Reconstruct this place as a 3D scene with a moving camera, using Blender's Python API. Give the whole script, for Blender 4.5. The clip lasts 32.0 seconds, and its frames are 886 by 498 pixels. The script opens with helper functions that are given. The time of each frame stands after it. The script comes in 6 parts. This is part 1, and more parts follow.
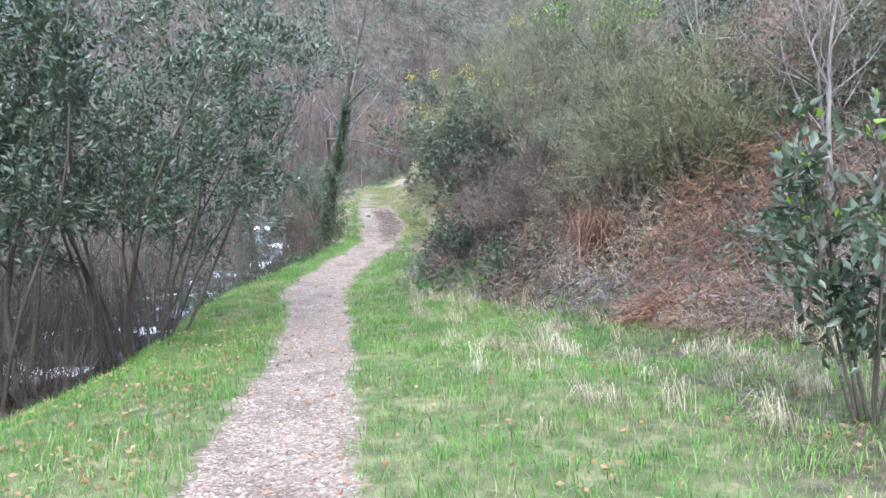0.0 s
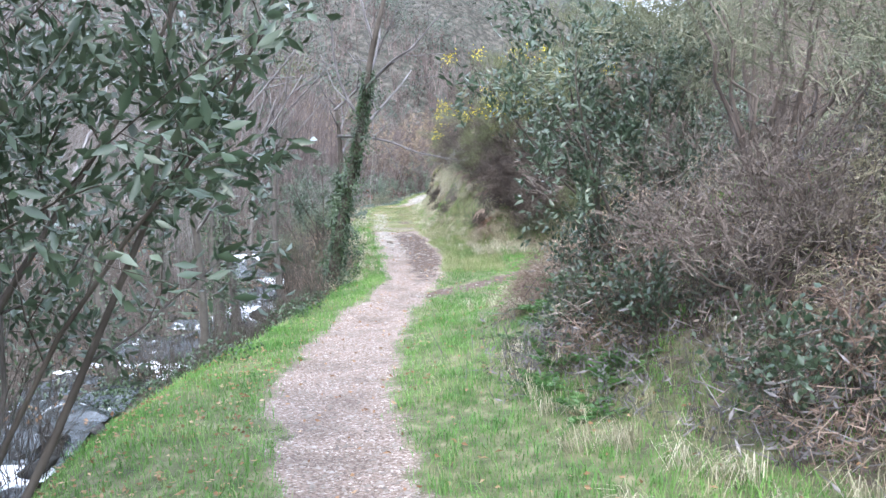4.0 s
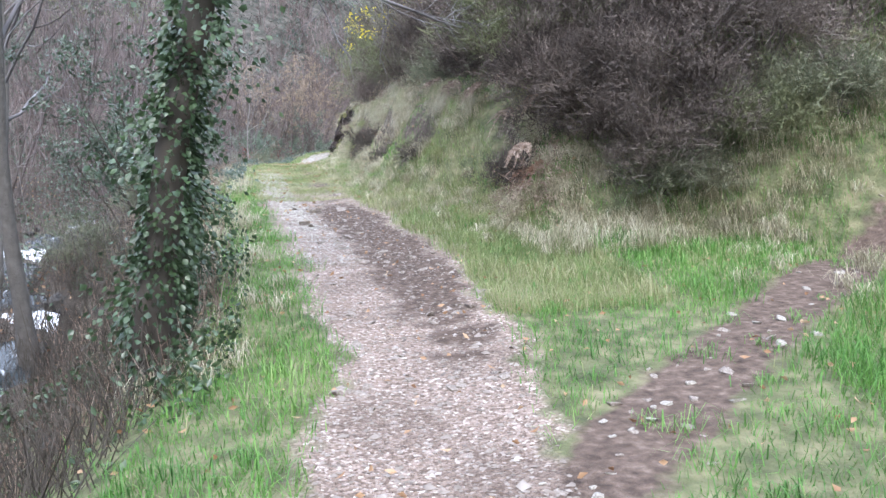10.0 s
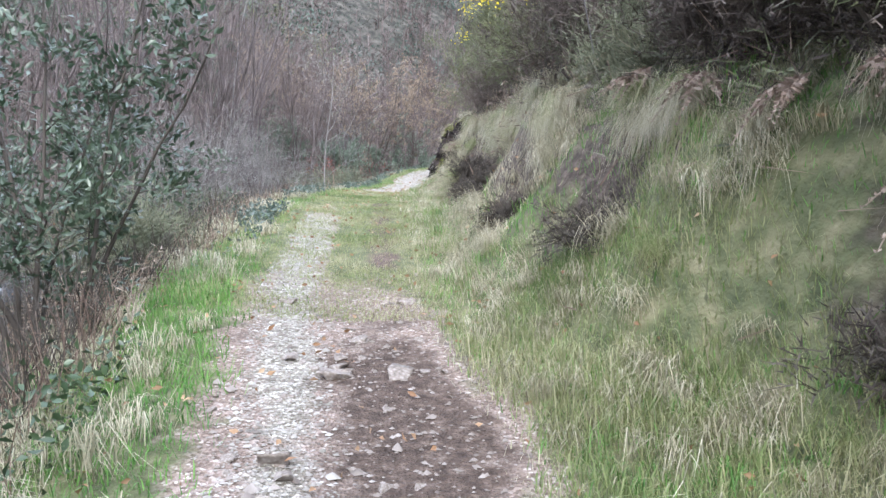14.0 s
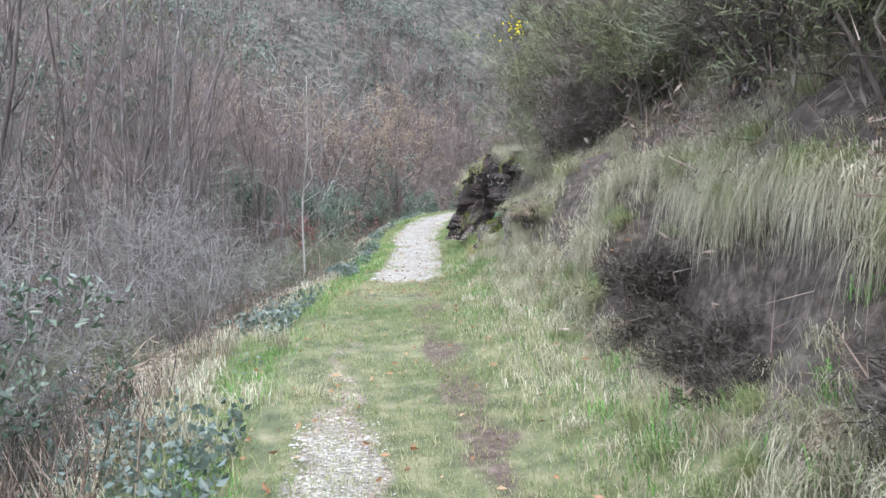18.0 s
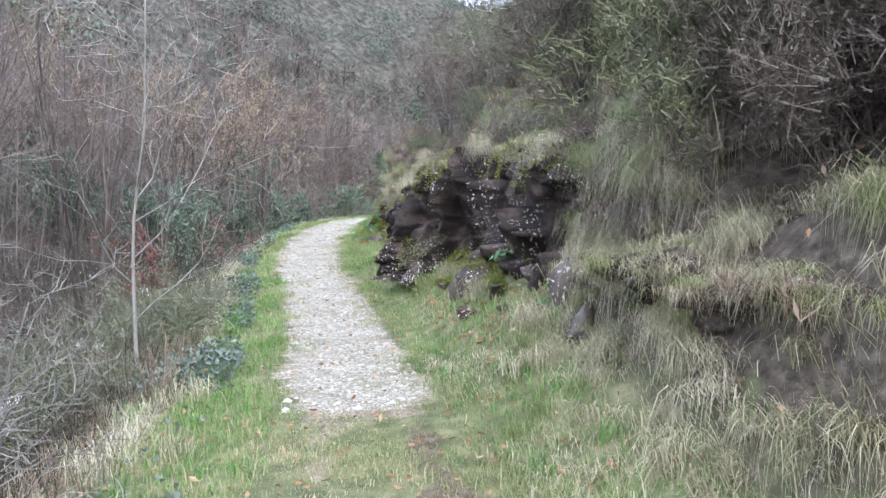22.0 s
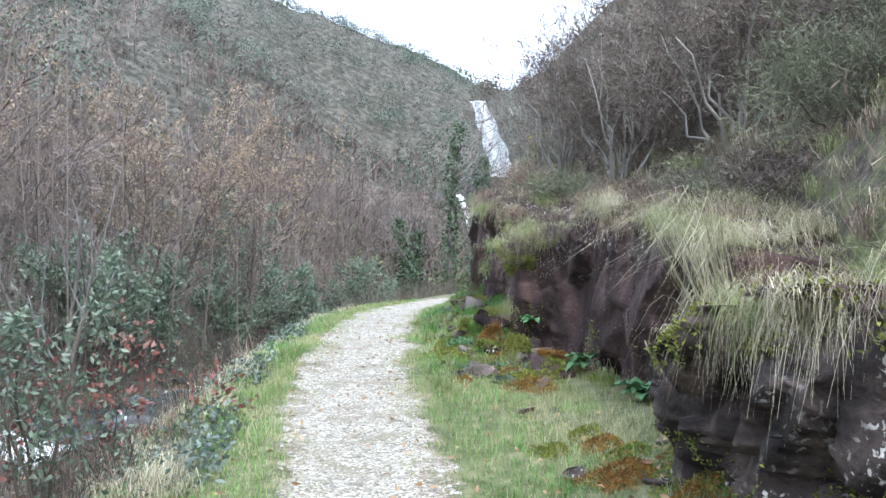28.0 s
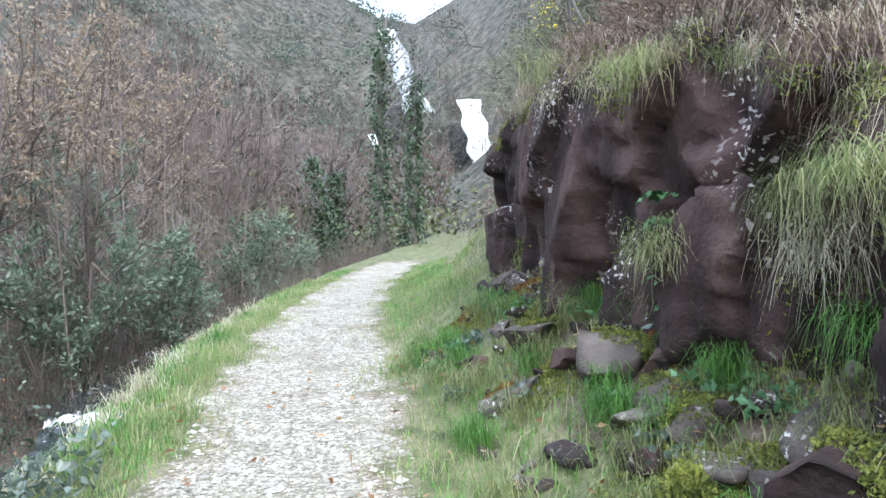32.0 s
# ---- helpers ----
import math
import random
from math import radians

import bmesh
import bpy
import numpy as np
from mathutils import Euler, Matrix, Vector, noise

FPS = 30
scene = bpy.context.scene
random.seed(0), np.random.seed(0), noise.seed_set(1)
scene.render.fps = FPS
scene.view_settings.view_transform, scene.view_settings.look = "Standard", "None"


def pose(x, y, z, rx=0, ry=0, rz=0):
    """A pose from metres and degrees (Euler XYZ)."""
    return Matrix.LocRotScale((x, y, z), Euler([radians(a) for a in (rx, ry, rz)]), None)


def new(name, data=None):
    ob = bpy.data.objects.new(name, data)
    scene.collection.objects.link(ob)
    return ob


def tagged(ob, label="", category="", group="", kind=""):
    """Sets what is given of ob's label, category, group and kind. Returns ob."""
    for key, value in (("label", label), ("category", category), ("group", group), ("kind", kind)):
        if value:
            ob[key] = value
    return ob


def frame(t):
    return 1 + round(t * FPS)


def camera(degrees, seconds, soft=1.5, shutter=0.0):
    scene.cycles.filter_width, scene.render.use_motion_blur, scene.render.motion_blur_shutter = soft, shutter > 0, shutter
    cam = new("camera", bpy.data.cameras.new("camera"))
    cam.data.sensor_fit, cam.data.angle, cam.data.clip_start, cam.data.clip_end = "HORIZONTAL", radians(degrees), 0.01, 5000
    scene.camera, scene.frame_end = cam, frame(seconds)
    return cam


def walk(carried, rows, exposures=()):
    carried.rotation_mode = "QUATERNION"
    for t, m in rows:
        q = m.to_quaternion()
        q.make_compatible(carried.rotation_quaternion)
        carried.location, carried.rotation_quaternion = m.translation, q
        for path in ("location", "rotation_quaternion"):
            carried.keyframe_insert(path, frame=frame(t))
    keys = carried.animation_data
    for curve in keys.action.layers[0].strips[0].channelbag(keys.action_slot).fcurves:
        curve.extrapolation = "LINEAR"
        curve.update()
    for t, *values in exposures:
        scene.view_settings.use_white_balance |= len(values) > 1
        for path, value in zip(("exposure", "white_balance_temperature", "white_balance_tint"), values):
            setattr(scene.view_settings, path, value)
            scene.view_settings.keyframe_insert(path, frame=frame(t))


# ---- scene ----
cam = camera(60, 32.0, soft=1.5)
EXPO = 0.9
PATH = [
    (0, -0.021, 0.245, 1.375, 86.46, 1.26, -0.60),
    (0.5, -0.183, 1.113, 1.463, 86.09, 0.14, 0.22),
    (1, -0.294, 1.962, 1.502, 88.64, 1.11, -0.93),
    (1.5, -0.444, 2.745, 1.506, 88.41, -1.22, 5.61),
    (2, -0.574, 3.526, 1.475, 88.60, 1.31, 5.70),
    (2.5, -0.891, 4.090, 1.440, 89.55, -0.90, 5.00),
    (3, -1.159, 4.994, 1.471, 90.08, 0.64, 0.22),
    (3.5, -1.199, 5.824, 1.426, 88.09, 0.73, -0.41),
    (5.5, -1.538, 9.717, 1.188, 90.16, 3.12, -2.87),
    (6, -1.651, 10.644, 1.174, 91.14, 0.23, -3.76),
    (6.5, -1.739, 11.484, 1.160, 91.11, 0.93, -4.54),
    (7, -1.833, 12.288, 1.177, 89.96, -0.60, -4.85),
    (7.5, -1.912, 13.051, 1.203, 90.58, -3.36, -13.33),
    (8, -1.985, 13.971, 1.255, 90.11, -2.31, -10.21),
    (8.5, -2.082, 14.979, 1.268, 88.43, -2.29, -2.55),
    (9, -2.157, 15.889, 1.255, 88.12, 0.75, -3.61),
    (9.5, -2.259, 16.716, 1.235, 87.67, -0.41, -3.44),
    (10, -2.260, 17.507, 1.229, 85.77, 2.29, -9.99),
    (10.5, -2.215, 18.292, 1.299, 86.46, 3.44, -12.32),
    (11, -2.149, 19.071, 1.382, 86.47, 2.40, -12.97),
    (11.5, -1.915, 19.771, 1.460, 86.28, 5.02, -16.90),
    (12, -1.863, 20.641, 1.569, 87.21, 1.47, -9.02),
    (12.5, -1.764, 21.356, 1.607, 89.07, 0.49, -6.80),
    (13, -1.742, 22.062, 1.727, 88.98, -0.88, -6.45),
    (13.5, -1.811, 22.828, 1.860, 86.30, -3.57, -0.89),
    (14, -1.791, 23.561, 1.950, 86.67, -1.87, -2.13),
    (14.5, -1.935, 24.257, 1.975, 85.83, -4.02, 0.91),
    (16.5, -2.504, 27.574, 2.474, 87.10, 0.58, -0.31),
    (17, -2.626, 28.330, 2.552, 88.47, -0.10, -1.34),
    (17.5, -2.678, 28.975, 2.657, 89.23, -0.40, -2.14),
    (18, -2.706, 29.681, 2.807, 88.77, 2.45, -4.49),
    (18.5, -2.794, 30.416, 2.861, 89.45, 0.75, -4.48),
    (19, -2.842, 31.129, 2.894, 90.13, 0.07, -5.41),
    (19.5, -2.969, 31.821, 2.993, 88.56, 0.99, 1.01),
    (20, -3.071, 32.584, 3.115, 88.19, 0.00, 0.86),
    (20.5, -3.128, 33.328, 3.165, 90.21, 0.34, -4.84),
    (21, -3.195, 33.974, 3.195, 90.75, -0.58, -4.82),
    (21.5, -3.184, 34.602, 3.219, 90.87, -0.90, -11.55),
    (22, -3.187, 35.298, 3.320, 88.30, 1.07, -15.52),
    (22.5, -3.161, 36.030, 3.411, 85.04, 0.17, -13.84),
    (23, -3.006, 36.723, 3.462, 83.61, 2.31, -17.09),
    (23.5, -2.884, 37.332, 3.506, 83.59, 0.97, -17.76),
    (24, -2.775, 37.938, 3.570, 82.68, 0.77, -17.57),
    (24.5, -2.732, 38.437, 3.617, 84.35, -0.09, -16.64),
    (25, -2.690, 38.965, 3.629, 89.00, -1.44, -12.56),
    (25.5, -2.670, 39.626, 3.601, 89.31, 0.12, -13.20),
    (27.5, -2.939, 42.870, 3.625, 92.02, -1.58, -13.26),
    (28, -2.871, 43.772, 3.764, 93.99, -1.35, -16.51),
    (28.5, -2.800, 44.771, 3.868, 95.29, -2.09, -16.88),
    (29, -2.629, 45.709, 3.922, 96.70, -1.63, -18.17),
    (29.5, -2.489, 46.641, 3.944, 98.04, -2.14, -19.11),
    (30, -2.341, 47.557, 3.939, 90.93, -0.58, -18.45),
    (30.5, -2.142, 48.334, 4.022, 91.55, 0.76, -22.35),
    (31, -1.996, 49.131, 4.057, 91.31, 0.24, -21.67),
    (31.5, -1.765, 49.916, 4.143, 90.95, 0.65, -22.10),
    (32, -1.558, 50.681, 4.278, 89.73, 1.73, -23.17),
]
walk(cam, [(t, pose(*p)) for t, *p in PATH], [(0, EXPO + .05, 6500, 9), (1, EXPO, 6500, 9), (3, EXPO + .22, 6500, 9), (6, EXPO + .18, 6400, 10), (8, EXPO + .04, 6300, 10), (12, EXPO, 6500, 10), (17, EXPO - .06, 6500, 8), (24, EXPO - .08, 6500, 6), (27, EXPO, 6500, 3), (32, EXPO + .04, 6500, 3)])

# ---- light: a bright overcast sky ----
world = bpy.data.worlds.new("overcast_sky")
scene.world = world
world.use_nodes = True
wn, wl = world.node_tree.nodes, world.node_tree.links
sky = wn.new("ShaderNodeTexSky")
sky.sky_type, sky.sun_disc = "NISHITA", False
sky.sun_elevation, sky.sun_rotation = radians(42), radians(200)
sky.air_density, sky.dust_density, sky.ozone_density = 1.0, 6.0, 1.0
veil = wn.new("ShaderNodeMix")
veil.data_type, veil.blend_type = "RGBA", "MIX"
veil.inputs["Factor"].default_value = 0.72
veil.inputs[7].default_value = (16.5, 19.0, 25.0, 1)
wl.new(sky.outputs["Color"], veil.inputs[6])
wl.new(veil.outputs[2], wn["Background"].inputs["Color"])
wn["Background"].inputs["Strength"].default_value = 0.15
sun = new("sun", bpy.data.lights.new("sun", "SUN"))
sun.data.energy, sun.data.angle, sun.data.color = 2.0, radians(22), (1.0, 0.97, 0.93)
sun.rotation_euler = (radians(40), radians(-14), radians(20))


# ---- materials ----
def surface(name, stops, rough=0.8, scale=6.0, blend=0.5, bump=0.0, bump_scale=40.0, source="island", thin=0.0, spec=0.3, detail=5.0):
    """Colours from a ramp, driven by a random value a piece (island or object) and by noise over the surface."""
    m = bpy.data.materials.new(name)
    m.use_nodes = True
    n, l = m.node_tree.nodes, m.node_tree.links
    b = n["Principled BSDF"]
    b.inputs["Roughness"].default_value = rough
    b.inputs["Specular IOR Level"].default_value = spec
    place = n.new("ShaderNodeTexCoord")
    tex = n.new("ShaderNodeTexNoise")
    tex.inputs["Scale"].default_value, tex.inputs["Detail"].default_value = scale, detail
    l.new(place.outputs["Object"], tex.inputs["Vector"])
    val = tex.outputs["Fac"]
    spread = n.new("ShaderNodeMapRange")
    spread.inputs[1].default_value, spread.inputs[2].default_value = 0.28, 0.72
    l.new(val, spread.inputs[0])
    val = spread.outputs[0]
    if source:
        one = n.new("ShaderNodeNewGeometry").outputs["Random Per Island"] if source == "island" else n.new("ShaderNodeObjectInfo").outputs["Random"]
        mix = n.new("ShaderNodeMix")
        mix.inputs["Factor"].default_value = blend
        l.new(one, mix.inputs[2])
        l.new(val, mix.inputs[3])
        val = mix.outputs[0]
    ramp = n.new("ShaderNodeValToRGB")
    el = ramp.color_ramp.elements
    while len(el) < len(stops):
        el.new(0.5)
    for e, (p, c) in zip(el, stops):
        e.position, e.color = p, (*c, 1)
    l.new(val, ramp.inputs[0])
    l.new(ramp.outputs[0], b.inputs["Base Color"])
    if bump:
        fine = n.new("ShaderNodeTexNoise")
        fine.inputs["Scale"].default_value, fine.inputs["Detail"].default_value = bump_scale, 6
        l.new(place.outputs["Object"], fine.inputs["Vector"])
        bp = n.new("ShaderNodeBump")
        bp.inputs["Strength"].default_value, bp.inputs["Distance"].default_value = bump, 0.03
        l.new(fine.outputs["Fac"], bp.inputs["Height"])
        l.new(bp.outputs[0], b.inputs["Normal"])
    if thin:
        tr = n.new("ShaderNodeBsdfTranslucent")
        ms = n.new("ShaderNodeMixShader")
        ms.inputs[0].default_value = thin
        l.new(ramp.outputs[0], tr.inputs["Color"])
        l.new(b.outputs[0], ms.inputs[1])
        l.new(tr.outputs[0], ms.inputs[2])
        l.new(ms.outputs[0], n["Material Output"].inputs["Surface"])
    return m


def ramp4(a, b, c, d):
    return ((0.0, a), (0.35, b), (0.65, c), (1.0, d))


GRASS = surface("grass_green", ramp4((.038, .10, .027), (.078, .19, .045), (.135, .28, .062), (.30, .35, .16)), .55, .9, .55, thin=.35, spec=.25)
VERGE = surface("grass_mixed", ramp4((.09, .14, .05), (.18, .235, .09), (.33, .325, .18), (.52, .48, .34)), .6, .9, .6, thin=.45, spec=.25)
STRAW = surface("dry_grass", ramp4((.12, .115, .072), (.27, .25, .162), (.47, .43, .315), (.70, .66, .54)), .6, 2.2, .6, thin=.35, spec=.3)
BRACKEN = surface("dead_bracken", ramp4((.07, .048, .038), (.15, .105, .082), (.27, .205, .165), (.46, .39, .33)), .75, 1.5, .6, thin=.2)
RUST = surface("rust_bracken", ramp4((.07, .036, .025), (.15, .078, .052), (.24, .14, .098), (.37, .26, .20)), .7, 3, .6, thin=.2)
EVERGREEN = surface("evergreen_leaf", ramp4((.018, .034, .018), (.036, .062, .036), (.068, .10, .062), (.19, .235, .17)), .32, 2, .75, thin=.2, spec=.6)
EVERPALE = surface("pale_evergreen_leaf", ramp4((.045, .07, .045), (.08, .115, .08), (.13, .17, .12), (.25, .29, .22)), .4, 2, .75, thin=.25, spec=.5)
FRESH = surface("fresh_leaf", ramp4((.10, .22, .03), (.17, .33, .04), (.26, .42, .05), (.45, .50, .06)), .4, 2, .7, thin=.4, spec=.4)
BROOM = surface("broom_stem", ramp4((.045, .055, .034), (.10, .112, .072), (.175, .182, .122), (.29, .28, .21)), .7, 2.8, .72, thin=.15)
HEATH = surface("heather_twig", ramp4((.032, .026, .022), (.075, .06, .052), (.14, .115, .10), (.27, .23, .20)), .8, 2.8, .72)
HEATHDARK = surface("dark_heather_twig", ramp4((.018, .014, .013), (.046, .036, .031), (.09, .072, .062), (.19, .158, .135)), .8, 2.8, .72)
GORSE = surface("gorse_spine", ramp4((.045, .055, .028), (.085, .098, .05), (.14, .152, .078), (.23, .23, .125)), .7, 2.8, .72)
YELLOW = surface("gorse_flower", ramp4((.55, .42, .02), (.70, .55, .02), (.78, .65, .04), (.82, .72, .10)), .6, 4, .8, thin=.3)
IVY = surface("ivy_leaf", ramp4((.014, .030, .014), (.027, .052, .023), (.046, .08, .035), (.09, .13, .065)), .35, 3, .75, thin=.15, spec=.5)
BARK = surface("grey_bark", ramp4((.035, .031, .027), (.07, .063, .056), (.115, .106, .096), (.20, .19, .18)), .9, 14, .25, bump=.6, bump_scale=60)
TWIG = surface("bare_twig", ramp4((.05, .046, .046), (.095, .088, .089), (.16, .15, .152), (.28, .268, .272)), .85, 3, .7)
PALETWIG = surface("pale_twig", ramp4((.075, .069, .064), (.13, .121, .114), (.21, .198, .188), (.36, .345, .33)), .85, 3, .7)
TWIGRED = surface("reddish_twig", ramp4((.03, .024, .022), (.06, .048, .045), (.10, .083, .08), (.19, .165, .16)), .85, 3, .7)
WOODS = surface("bare_woods_bark", ramp4((.024, .021, .02), (.062, .055, .052), (.12, .108, .102), (.25, .23, .22)), .9, .16, .62, detail=4)
WOODSRED = surface("reddish_woods_bark", ramp4((.03, .024, .022), (.088, .068, .062), (.165, .132, .122), (.31, .265, .25)), .9, .14, .62, detail=4)
# evergreen scrub of the far hill, with distance haze lightened into its colours
HAZYSCRUB = surface("hazy_hill_evergreen", ramp4((.042, .062, .05), (.065, .092, .072), (.095, .125, .098), (.15, .175, .14)), .6, .12, .7, detail=4)
HILLHEATH = surface("hill_heath_plants", ramp4((.048, .05, .042), (.072, .072, .061), (.10, .098, .085), (.15, .145, .128)), .8, .07, .6, detail=4)
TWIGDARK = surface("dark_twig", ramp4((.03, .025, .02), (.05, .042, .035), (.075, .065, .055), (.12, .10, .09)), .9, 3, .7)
BIRCHBARK = surface("pale_bark", ramp4((.09, .082, .074), (.18, .168, .155), (.27, .255, .24), (.40, .385, .365)), .8, 9, .2, bump=.3)
BEECH = surface("russet_leaf", ramp4((.09, .032, .028), (.16, .06, .05), (.24, .11, .09), (.36, .24, .21)), .6, 3, .8, thin=.3)
TANLEAF = surface("tan_dead_leaf", ramp4((.11, .075, .05), (.19, .14, .10), (.27, .21, .155), (.40, .335, .26)), .7, 3, .8, thin=.3)
FERN = surface("green_fern", ramp4((.03, .07, .025), (.05, .115, .035), (.08, .17, .05), (.13, .23, .08)), .5, 3, .7, thin=.3, spec=.4)
ROSETTE = surface("rosette_leaf", ramp4((.035, .085, .037), (.058, .135, .06), (.09, .19, .085), (.15, .26, .13)), .5, 5, .6, bump=.3, bump_scale=30, thin=.2, spec=.35)
BLUELEAF = surface("bluish_ground_leaf", ramp4((.04, .06, .048), (.07, .098, .08), (.115, .148, .125), (.20, .235, .205)), .4, 3, .7, thin=.2, spec=.5)
MOSS = surface("moss", ramp4((.05, .065, .018), (.11, .135, .03), (.20, .215, .045), (.33, .31, .08)), .95, 3.5, .5, bump=.8, bump_scale=90)
RUSTMOSS = surface("orange_moss", ramp4((.05, .028, .012), (.12, .065, .018), (.20, .10, .022), (.26, .17, .04)), .95, 3.5, .6)
PEBBLE = surface("gravel_stone", ramp4((.085, .07, .06), (.155, .13, .112), (.235, .205, .18), (.37, .34, .31)), .85, 8, .75, bump=.2)
PALEPEBBLE = surface("pale_gravel_stone", ramp4((.09, .08, .068), (.19, .175, .15), (.31, .29, .26), (.48, .46, .42)), .8, 8, .75, bump=.2)
FADED = surface("faded_bracken", ramp4((.12, .085, .06), (.25, .19, .14), (.40, .33, .26), (.60, .53, .44)), .75, 1.1, .6, thin=.2)
LITTER = surface("fallen_leaf", ramp4((.12, .06, .035), (.24, .13, .07), (.34, .22, .13), (.50, .38, .26)), .7, 4, .8, thin=.2)
LICHEN = surface("white_lichen", ramp4((.30, .29, .27), (.48, .47, .44), (.62, .61, .58), (.74, .73, .70)), .9, 14, .3, bump=.4)


def rock_material(name, dark, mid, light, patch, seed, few=0.0, upright=1.0):
    """Layered rock: strata, cracks, dark wet stains and pale lichen spots."""
    m = bpy.data.materials.new(name)
    m.use_nodes = True
    n, l = m.node_tree.nodes, m.node_tree.links
    b = n["Principled BSDF"]
    b.inputs["Roughness"].default_value = .88
    b.inputs["Specular IOR Level"].default_value = .25
    pos = n.new("ShaderNodeNewGeometry").outputs["Position"]
    shift = n.new("ShaderNodeVectorMath")
    shift.inputs[1].default_value = (seed, seed * .7, 0)
    l.new(pos, shift.inputs[0])
    streak = n.new("ShaderNodeMapping")
    streak.inputs["Scale"].default_value = (1, 1, upright)
    l.new(shift.outputs[0], streak.inputs["Vector"])

    def noise_of(scale, detail=6, distort=0.0):
        t = n.new("ShaderNodeTexNoise")
        t.inputs["Scale"].default_value, t.inputs["Detail"].default_value, t.inputs["Distortion"].default_value = scale, detail, distort
        l.new(shift.outputs[0], t.inputs["Vector"])
        return t.outputs["Fac"]

    ramp = n.new("ShaderNodeValToRGB")
    for e, (p, c) in zip((ramp.color_ramp.elements[0], ramp.color_ramp.elements.new(.5), ramp.color_ramp.elements[-1]), ((.3, dark), (.5, mid), (.72, light))):
        e.position, e.color = p, (*c, 1)
    tone = n.new("ShaderNodeTexNoise")
    tone.inputs["Scale"].default_value, tone.inputs["Detail"].default_value = 4.0, 10
    l.new(streak.outputs[0], tone.inputs["Vector"])
    l.new(tone.outputs["Fac"], ramp.inputs[0])
    spots = n.new("ShaderNodeValToRGB")
    spots.color_ramp.elements[0].position, spots.color_ramp.elements[1].position = .59, .63
    l.new(noise_of(34, 5, .3), spots.inputs[0])
    where = n.new("ShaderNodeValToRGB")
    where.color_ramp.elements[0].position, where.color_ramp.elements[1].position = .47 + few, .58 + few
    l.new(noise_of(1.3, 3), where.inputs[0])
    both = n.new("ShaderNodeMath")
    both.operation = "MULTIPLY"
    l.new(spots.outputs[0], both.inputs[0])
    l.new(where.outputs[0], both.inputs[1])
    mix = n.new("ShaderNodeMix")
    mix.data_type = "RGBA"
    l.new(both.outputs[0], mix.inputs["Factor"])
    l.new(ramp.outputs[0], mix.inputs[6])
    mix.inputs[7].default_value = (*patch, 1)
    l.new(mix.outputs[2], b.inputs["Base Color"])
    bp = n.new("ShaderNodeBump")
    bp.inputs["Strength"].default_value, bp.inputs["Distance"].default_value = .8, .018
    l.new(noise_of(32, 12, .1), bp.inputs["Height"])
    l.new(bp.outputs[0], b.inputs["Normal"])
    return m


ROCK = rock_material("purple_brown_rock", (.010, .0075, .0075), (.032, .024, .0225), (.13, .098, .09), (.46, .44, .42), 3.0, .03)
SLAB = rock_material("dark_maroon_rock", (.012, .008, .008), (.034, .021, .020), (.10, .062, .058), (.60, .56, .54), 11.0, .10, .3)
DEBRIS = rock_material("grey_brown_broken_rock", (.032, .026, .024), (.078, .064, .058), (.17, .146, .132), (.58, .56, .53), 31.0, .02)
STREAMROCK = rock_material("wet_stream_rock", (.018, .017, .017), (.04, .038, .036), (.09, .085, .08), (.2, .2, .19), 21.0)


